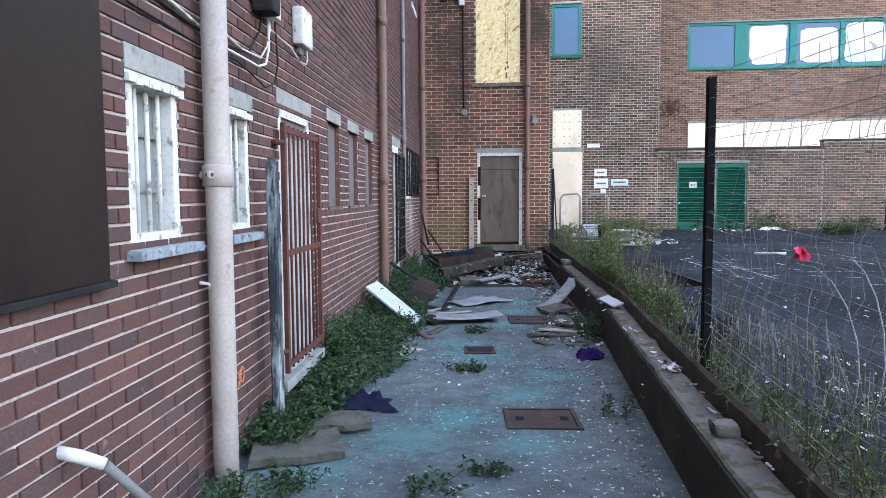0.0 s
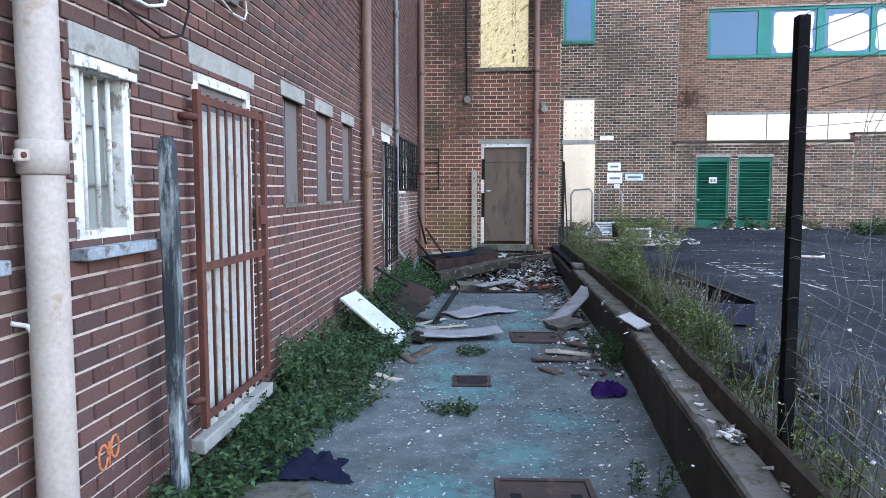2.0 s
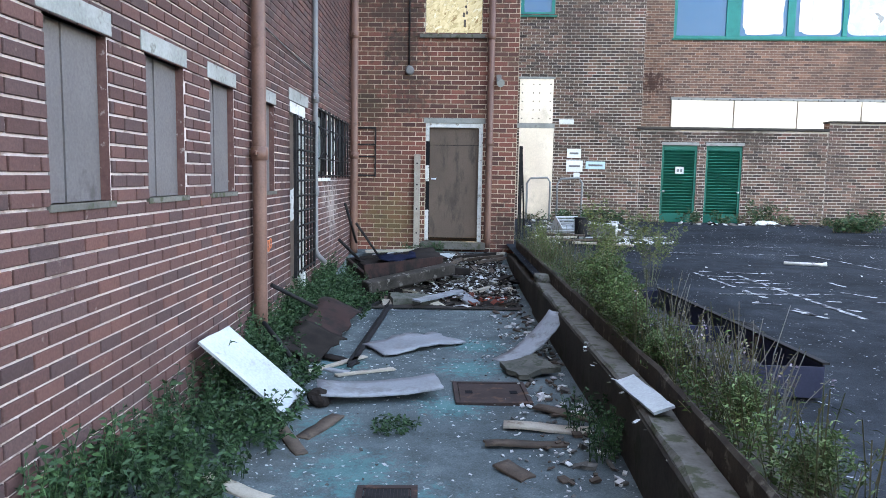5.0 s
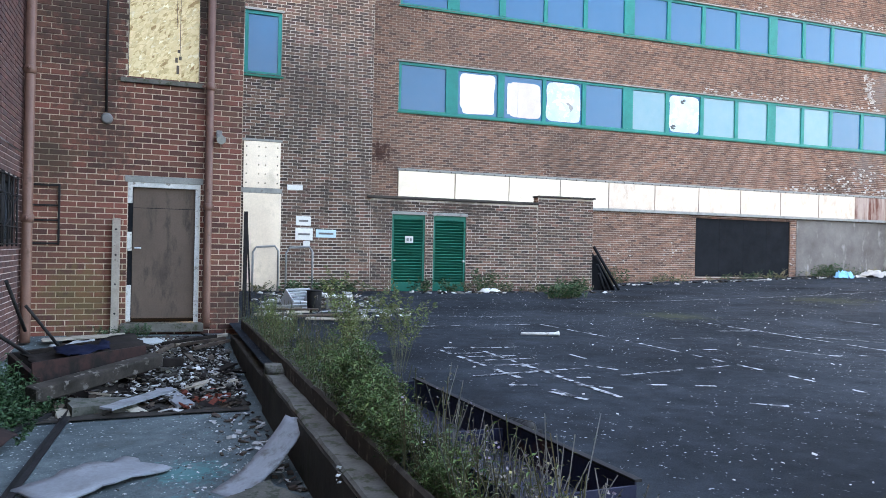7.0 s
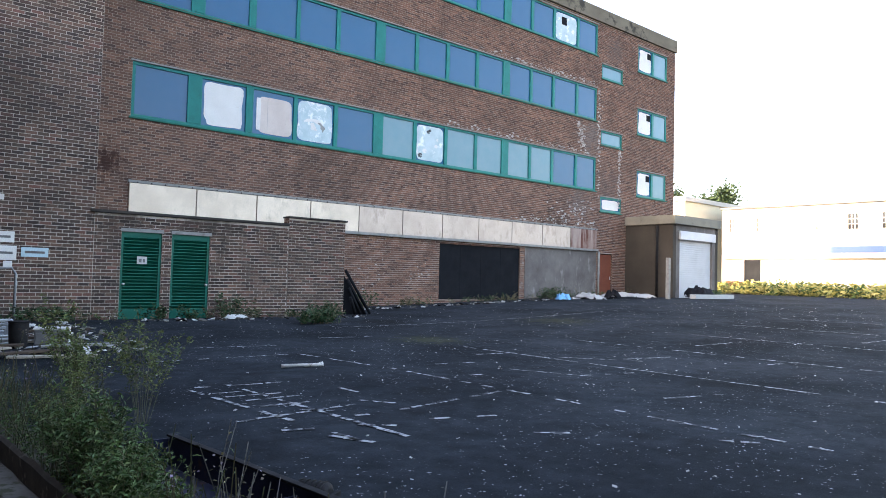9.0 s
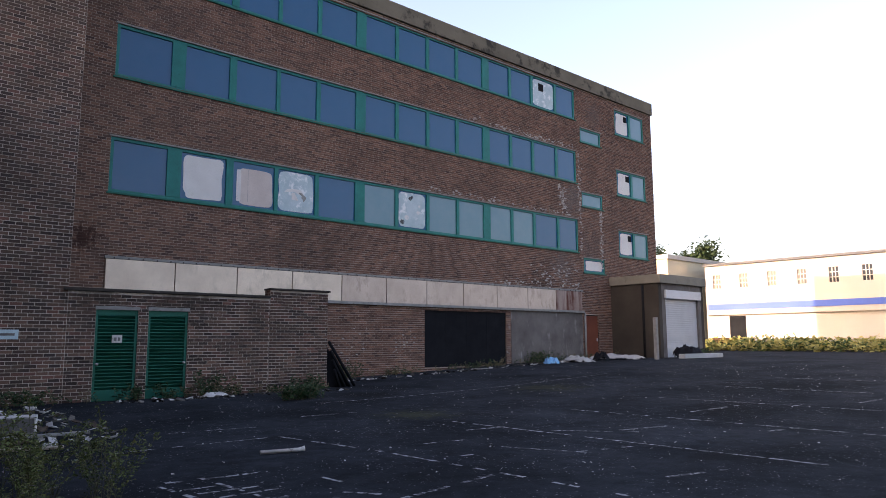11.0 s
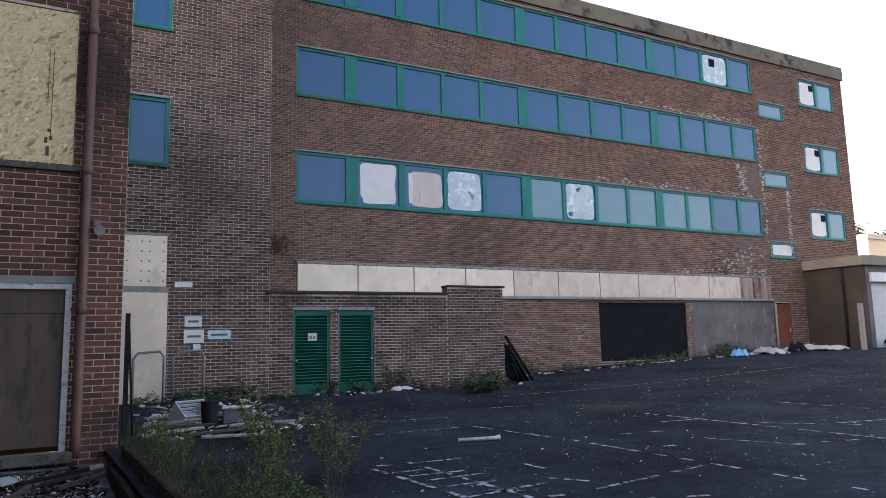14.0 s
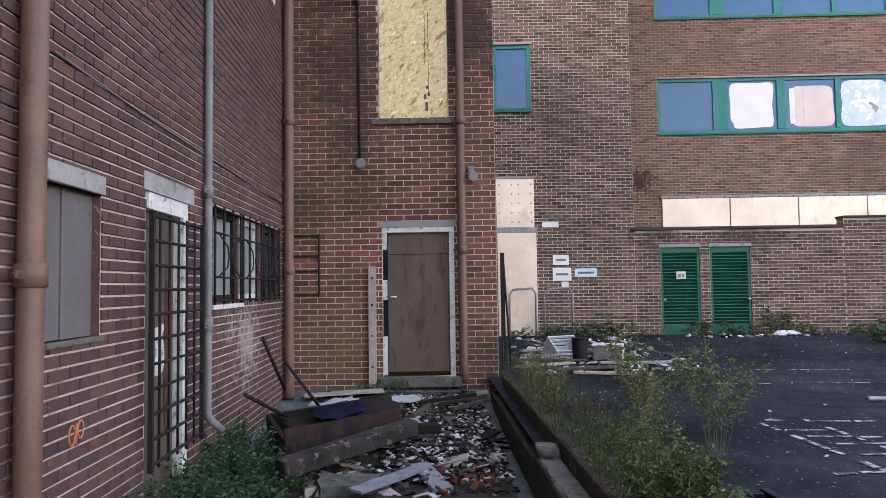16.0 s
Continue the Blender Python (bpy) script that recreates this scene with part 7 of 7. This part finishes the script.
for k, q in enumerate(((4.2, 14.45, 6.3, 14.45), (6.3, 14.45, 6.5, 12.9), (6.55, 12.6, 6.7, 7.5), (3.9, 12.35, 4.15, 9.6), (4.35, 12.35, 4.5, 9.5), (4.0, 12.3, 4.9, 12.2), (4.86, 10.3, 6.66, 10.6), (3.7, 10.6, 4.9, 10.75), (9.2, 14.2, 9.4, 7.0), (12.0, 14.0, 12.2, 6.0), (14.9, 14.0, 15.1, 5.5), (17.8, 14.0, 18.0, 5.0), (4.1, 11.4, 4.7, 11.4), (4.2, 10.9, 4.6, 11.1), (5.2, 11.8, 5.25, 11.1), (9.3, 18.6, 20, 18.9), (3.83, 10.16, 4.09, 10.08), (4.05, 9.84, 4.2, 9.48), (4.34, 10.78, 4.57, 10.58), (5.0, 10.92, 5.19, 10.6), (7.83, 11.78, 8.31, 10.6), (9.46, 12.37, 10.23, 11.39), (5.2, 9.2, 5.6, 8.9), (7.6, 9.4, 8.4, 9.2), (8.2, 10.9, 9.0, 10.7), (10.2, 11.7, 11.1, 11.5), (4.0, 11.9, 4.5, 11.85), (4.05, 11.65, 4.6, 11.6), (4.1, 11.1, 4.7, 11.05), (4.15, 10.4, 4.75, 10.3), (4.4, 10.05, 4.8, 9.7), (5.0, 9.9, 5.6, 9.7), (7.0, 11.6, 7.7, 11.5), (7.3, 12.6, 7.9, 12.5), (8.6, 13.2, 9.3, 13.1), (11.5, 10.2, 12.2, 10.0), (6.2, 8.3, 6.5, 7.9), (13.0, 12.2, 14.6, 12.0), (16.0, 10.5, 17.4, 10.3), (20.6, 14.0, 20.8, 5.0), (5.3, 15.8, 6.9, 15.6), (7.8, 16.5, 8.9, 16.4))):
    line_mark(*q, 0.06, 900 + k)

single("white_pipe", tube([(5.4, 13.2, 0.375), (5.84, 13.1, 0.375), (5.9, 13.08, 0.385)], [0.022, 0.022, 0.03], 12), WHITE_PAINT, "short white plastic pipe lying on the asphalt", "pipe")
GALV = worn("dull_galvanised_tube", (0.2, 0.205, 0.21), (0.3, 0.305, 0.31), 0.5, 0.3, scale=5)
hoop = thing("barrier_hoop", Matrix(), "bent galvanised steel hoop barrier by the wall", "barrier")
for x0, x1, y in ((3.27, 3.9, 21.9), (2.5, 3.1, 22.05)):
    part("hoop", tube([(x0, y, 0.3), (x0, y, 1.3), (x0 + 0.08, y, 1.43), (x1 - 0.08, y, 1.46), (x1, y, 1.34), (x1, y, 0.3)], 0.026, 10), GALV, hoop)
st = thing("fence_stake", Matrix.Translation((2.02, 16.2, 0.0)), "dark iron stake with fence wire by the annex corner", "stake")
part("stake", box(-0.03, 0.03, -0.03, 0.03, 0.2, 2.0, 0.004), BLACK_IRON, st)
part("brace", tube([(0.02, 0.05, 1.85), (0.12, 0.3, 0.35)], 0.015, 6), BLACK_IRON, st)
# broken furniture and rubbish by the wing
cr = thing("plastic_crate", pose(3.0, 17.6, 0.36, 38, 0, 25), "pale plastic crate lying on its side", "crate")
part("base", box(-0.25, 0.25, -0.18, 0.18, 0, 0.02, 0.004), SHUTTER, cr)
for a in ((-0.25, -0.23, -0.18, 0.18), (0.23, 0.25, -0.18, 0.18)):
    part("end", box(a[0], a[1], a[2], a[3], 0.021, 0.3, 0.004), SHUTTER, cr)
for y in (-0.18, 0.165):
    for k in range(4):
        part("slat", box(-0.229, 0.229, y, y + 0.015, 0.03 + k * 0.075, 0.075 + k * 0.075, 0.003), SHUTTER, cr)
tub = thing("metal_tub", Matrix.Translation((3.22, 16.9, 0.345)), "dark rusty metal tub", "tub")
part("body", tube([(0, 0, 0), (0, 0, 0.02), (0, 0, 0.34), (0, 0, 0.36)], [0.1, 0.115, 0.13, 0.125], 16), BLACK_IRON, tub)
part("rim", tube([(0, 0, 0.355), (0, 0, 0.375)], 0.138, 16), BLACK_IRON, tub)
bx = thing("white_box", pose(3.72, 17.3, 0.345, 0, 0, -15), "white broken appliance casing", "casing")
part("casing", box(-0.22, 0.22, -0.17, 0.17, 0, 0.22, 0.015), GREY_PIPE, bx)
part("rim", box(-0.24, 0.24, -0.19, 0.19, 0.221, 0.245, 0.01), WHITE_PAINT, bx)
part("side_panel", box(0.222, 0.24, -0.18, 0.18, 0.0, 0.22, 0.004), WHITE_PAINT, bx)
part("grille", box(-0.2, 0.05, -0.178, -0.171, 0.05, 0.17, 0.002), GREY_PIPE, bx)
for k in range(9):
    r = random.Random(300 + k)
    single("loose_plank", box(-0.06, 0.06, -0.5, 0.5, 0, 0.03, 0.005), (WOOD_PALE, WOOD, LINTEL)[k % 3], "loose broken plank on the asphalt", "plank", "planks by the wing", at=pose(2.9 + r.uniform(-0.3, 1.0), 15.4 + k * 0.35, park_z(3) + 0.01 + 0.03 * (k % 3), 0, 0, r.uniform(50, 120)))
fragments("yard_rubbish", [PLASTER, WOOD, RUBBLE, PLASTER], "scattered rubbish by the brick wing", 260, 88, lambda r: (r.uniform(2.4, 4.8), r.uniform(15.5, 21.5), 0.37), 0.1, Matrix(), 0.2)
fragments("wall_rubbish", [PLASTER, RUBBLE, CHAR], "rubbish along the foot of the office block", 300, 89, lambda r: ((x := r.uniform(6, 29)), (21.9 if x < 12 else 24.7) - 0.6 * r.random(), park_z(x) + 0.02), 0.09, Matrix(), 0.3)
BAG_BLUE = worn("blue_plastic", (0.12, 0.35, 0.6), (0.2, 0.5, 0.75), 0.4, scale=4)


def bag(x, y, w, l, h, seed, mat, label):
    ob = heap(w, l, h, seed, mat, "rubbish_bag", label, "bag", 0, 0, 0)
    ob.matrix_world = pose(x, y, park_z(x) + 0.01, 0, 0, seed * 20)


bag(23.4, 24.0, 1.3, 0.7, 0.25, 2.0, BAG_BLUE, "torn blue plastic sheeting on the asphalt")
bag(24.8, 23.8, 1.6, 0.7, 0.22, 4.0, WHITE_BOARD, "heap of white plastic sheeting")
bag(27.2, 23.6, 2.2, 0.8, 0.2, 6.0, PLASTER, "heap of pale rubbish by the block")
bag(25.9, 23.4, 0.7, 0.6, 0.35, 7.0, BLACK_BOARD_AND_DARK, "black rubbish bag among the heap")
bag(30.4, 21.9, 2.0, 1.1, 0.55, 9.0, BLACK_BOARD_AND_DARK, "black plastic sheeting before the shutter")
bag(8.6, 21.9, 0.8, 0.35, 0.1, 10.0, PLASTER, "pale rubbish below the green door")
single("white_beam", box(28.9, 32.2, 21.3, 21.6, 0.86, 1.05, 0.01), WHITE_BOARD, "long white beam before the shutter", "beam")
single("bollard_post", box(27.9, 28.05, 22.0, 22.15, 0.75, 2.6, 0.01), LINTEL, "pale concrete post standing in the yard", "post")
lp = thing("leaning_panel", pose(12.06, 22.62, park_z(12), 0, 0, 0), "black broken frame leaning on the brick end", "panel")
lp.scale = (0.85, 0.85, 0.85)
for k in range(4):
    part("bar", tube([(0.06 + 0.02 * k, -0.1 - 0.3 * k * 0.3, 1.5 - 0.3 * k), (1.0 - 0.2 * k, -0.25, 0.03)], 0.05, 6), BLACK_BOARD_AND_DARK, lp)
bm = bmesh.new()
bm.faces.new([bm.verts.new(p) for p in ((0.02, -0.05, 0.02), (0.85, -0.2, 0.02), (0.05, -0.05, 1.3))])
r_ = bmesh.ops.extrude_face_region(bm, geom=list(bm.faces))
bmesh.ops.translate(bm, vec=(0, 0.02, 0), verts=[v for v in r_["geom"] if isinstance(v, bmesh.types.BMVert)])
part("sheet", bm, BLACK_BOARD_AND_DARK, lp)
md = thing("mound_weed", pose(9.6, 19.8, 0.345), "dark tuft of weeds in the asphalt", "weeds")
mm = Mass(91)
for k in range(16):
    mm.plant(Vector((mm.rng.uniform(-0.4, 0.4), mm.rng.uniform(-0.2, 0.2), 0)), 0.3, 0.2, 3, 9, 0.1, 0.04)
o = new("foliage", mm.mesh("foliage", [LEAF, LEAF_DRY]))
o.parent = md

# ---- fittings on the brick wall ----
al = thing("alarm_box", LEFT_FACE, "small white alarm box on the brick wall", "alarm box")
part("case", box(1.07, 1.36, -0.09, -0.012, 2.46, 2.72, 0.02), WHITE_PAINT, al)
part("bracket", box(1.16, 1.27, -0.04, -0.012, 2.41, 2.458, 0.004), GREY_PIPE, al)
bl = thing("bulkhead_lamp", LEFT_FACE, "black wall lamp with a white fitting", "wall lamp")
part("lamp_head", box(0.22, 0.38, -0.14, -0.012, 2.46, 2.75, 0.02), BLACK_IRON, bl)
part("fitting", box(0.4, 0.52, -0.1, -0.012, 2.47, 2.66, 0.012), WHITE_PAINT, bl)
cb = thing("wall_cables", LEFT_FACE, "looping black and white cables clipped to the brick", "cable")
part("black_cable", tube([(-1.6, -0.02, 2.2), (-1.19, -0.025, 2.12), (-0.6, -0.03, 2.1), (-0.11, -0.035, 2.12), (0.1, -0.04, 2.09), (0.36, -0.04, 2.05), (0.55, -0.04, 2.1), (0.63, -0.04, 2.24), (0.58, -0.04, 2.5)], 0.006, 6), BLACK_IRON, cb)
part("black_cable", tube([(-1.6, -0.02, 2.3), (-1.0, -0.02, 2.2), (-0.4, -0.025, 2.16), (0.1, -0.03, 2.2), (0.3, -0.03, 2.36), (0.34, -0.04, 2.5)], 0.006, 6), BLACK_IRON, cb)
part("white_cable", tube([(-1.2, -0.03, 2.26), (-0.7, -0.03, 2.2), (-0.26, -0.035, 2.15), (0.0, -0.04, 2.15), (0.24, -0.04, 2.15), (0.38, -0.04, 2.19), (0.44, -0.04, 2.29), (0.43, -0.045, 2.5)], 0.008, 6), WHITE_PAINT, cb)
part("white_cable", tube([(-0.3, -0.02, 2.24), (0.0, -0.03, 2.2), (0.3, -0.035, 2.21), (0.42, -0.035, 2.3), (0.48, -0.04, 2.42), (0.47, -0.04, 2.5)], 0.006, 6), WHITE_PAINT, cb)
part("white_cable", tube([(0.45, -0.04, 2.42), (0.97, -0.03, 2.41), (1.2, -0.03, 2.36), (1.38, -0.03, 2.37), (1.42, -0.03, 2.42), (1.38, -0.03, 2.52)], 0.006, 6), WHITE_PAINT, cb)
part("grey_cable", tube([(5.2, -0.02, 2.66), (6.2, -0.02, 2.62), (7.45, -0.02, 2.6), (10.4, -0.02, 2.56)], 0.006, 6), GREY_PIPE, cb)
wp = thing("waste_outlet", LEFT_FACE, "white plastic waste elbow with a grey pipe", "pipe")
part("elbow", tube([(-1.72, -0.0, 0.6), (-1.7, -0.06, 0.58), (-1.66, -0.12, 0.54)], [0.022, 0.022, 0.02], 12), WHITE_PAINT, wp)
part("pipe", tube([(-1.66, -0.12, 0.54), (-1.45, -0.2, 0.28), (-1.3, -0.25, 0.02)], 0.017, 10), GREY_PIPE, wp)
bkt = thing("wall_hook", LEFT_FACE, "bent white cable end on the brick wall", "cable")
part("hook", tube([(-0.62, -0.012, 1.0), (-0.6, -0.05, 0.99), (-0.57, -0.06, 0.93)], 0.009, 6), WHITE_PAINT, bkt)
ORANGE = worn("orange_spray", (0.55, 0.15, 0.06), (0.68, 0.22, 0.1), 0.8, scale=40, fine=160, spots=(0.2, 0.075, 0.05), spot_at=0.58)
for gu, gz, k in ((-0.17, 0.41, 0.8), (5.43, 0.82, 0.85)):
    gf = thing("spray_mark", LEFT_FACE, "orange sprayed survey mark on the brick", "paint mark")
    for cx, cz, rr in ((0.0, 0.0, 0.05), (0.1, 0.02, 0.045)):
        pts = [(gu + k * (cx + rr * math.cos(a * 0.62) * 0.75), -0.0135, gz + k * (cz + rr * math.sin(a * 0.62) * 1.2)) for a in range(11)]
        part("stroke", tube(pts, 0.005, 4), ORANGE, gf)
    part("stroke", tube([(gu + 0.05 * k, -0.0135, gz - 0.06 * k), (gu + 0.052 * k, -0.0135, gz + 0.06 * k)], 0.005, 4), ORANGE, gf)

# ---- bricks, laid last ----
LEFT_COURSE, LEFT_STRETCH = 0.0674, 0.2005
places = lay_bricks(-9.0, 11.6, -0.0514, 8.58, LEFT_HOLES, 0.011, 3, 0.0016, LEFT_COURSE, LEFT_STRETCH, 0.096)
def single_bricks(parent, places, pick, material, course, stretch, depth):
    """Up to 300 whole bricks as pieces of their own; the rest stay joined."""
    whole = [p for p in places if pick(p) and abs(p[2] - (stretch - JOINT)) < 1e-4][:300]
    brickwork(parent, [p for p in places if p not in set(whole)], material, course)
    me = brick_mesh_joined([(0, 0, stretch - JOINT, depth)], course)
    me.materials.append(material)
    for x, z, w_, o in whole:
        b = new("brick", me)
        b.parent = parent
        b.location = (x, depth - o, z)


single_bricks(wall_left, places, lambda p: -1.45 < p[0] < 0.75 and 0.02 < p[1] < 1.95, BRICK_RED, LEFT_COURSE, LEFT_STRETCH, 0.011)
single_bricks(wall_annex, lay_bricks(-1.3, 1.9, -0.05, 7.18, ANNEX_HOLES, 0.01, 4), lambda p: 0.3 < p[1] < 3.6, BRICK_ANNEX, COURSE, STRETCH, 0.01)
single_bricks(wing, lay_bricks(-1.5, 5.45, -0.05, 14.2, WING_HOLES, 0.009, 5), lambda p: 3.2 < p[0] < 5.4 and 0.4 < p[1] < 3.2, BRICK_BROWN, COURSE, STRETCH, 0.009)
single_bricks(porch, lay_bricks(5.45, 10.24, -0.05, 2.74, PORCH_HOLES, 0.009, 6), lambda p: 8.1 < p[0] < 10.2 and p[1] > 0.35, BRICK_BROWN, COURSE, STRETCH, 0.009)
single_bricks(porch2, lay_bricks(10.24, 12.0, -0.05, 2.97, [], 0.009, 7), lambda p: p[1] > 0.35, BRICK_BROWN, COURSE, STRETCH, 0.009)
MAIN_PLACES = lay_bricks(5.47, 34.2, -0.05, 13.74, MAIN_HOLES + [(22.9, 27.7, 0.5, 2.88)], 0.008, 8)
brickwork(wall_main, [p for p in MAIN_PLACES if p[0] > 12.0 or p[1] > 2.4], BRICK_MAIN, plain=True)
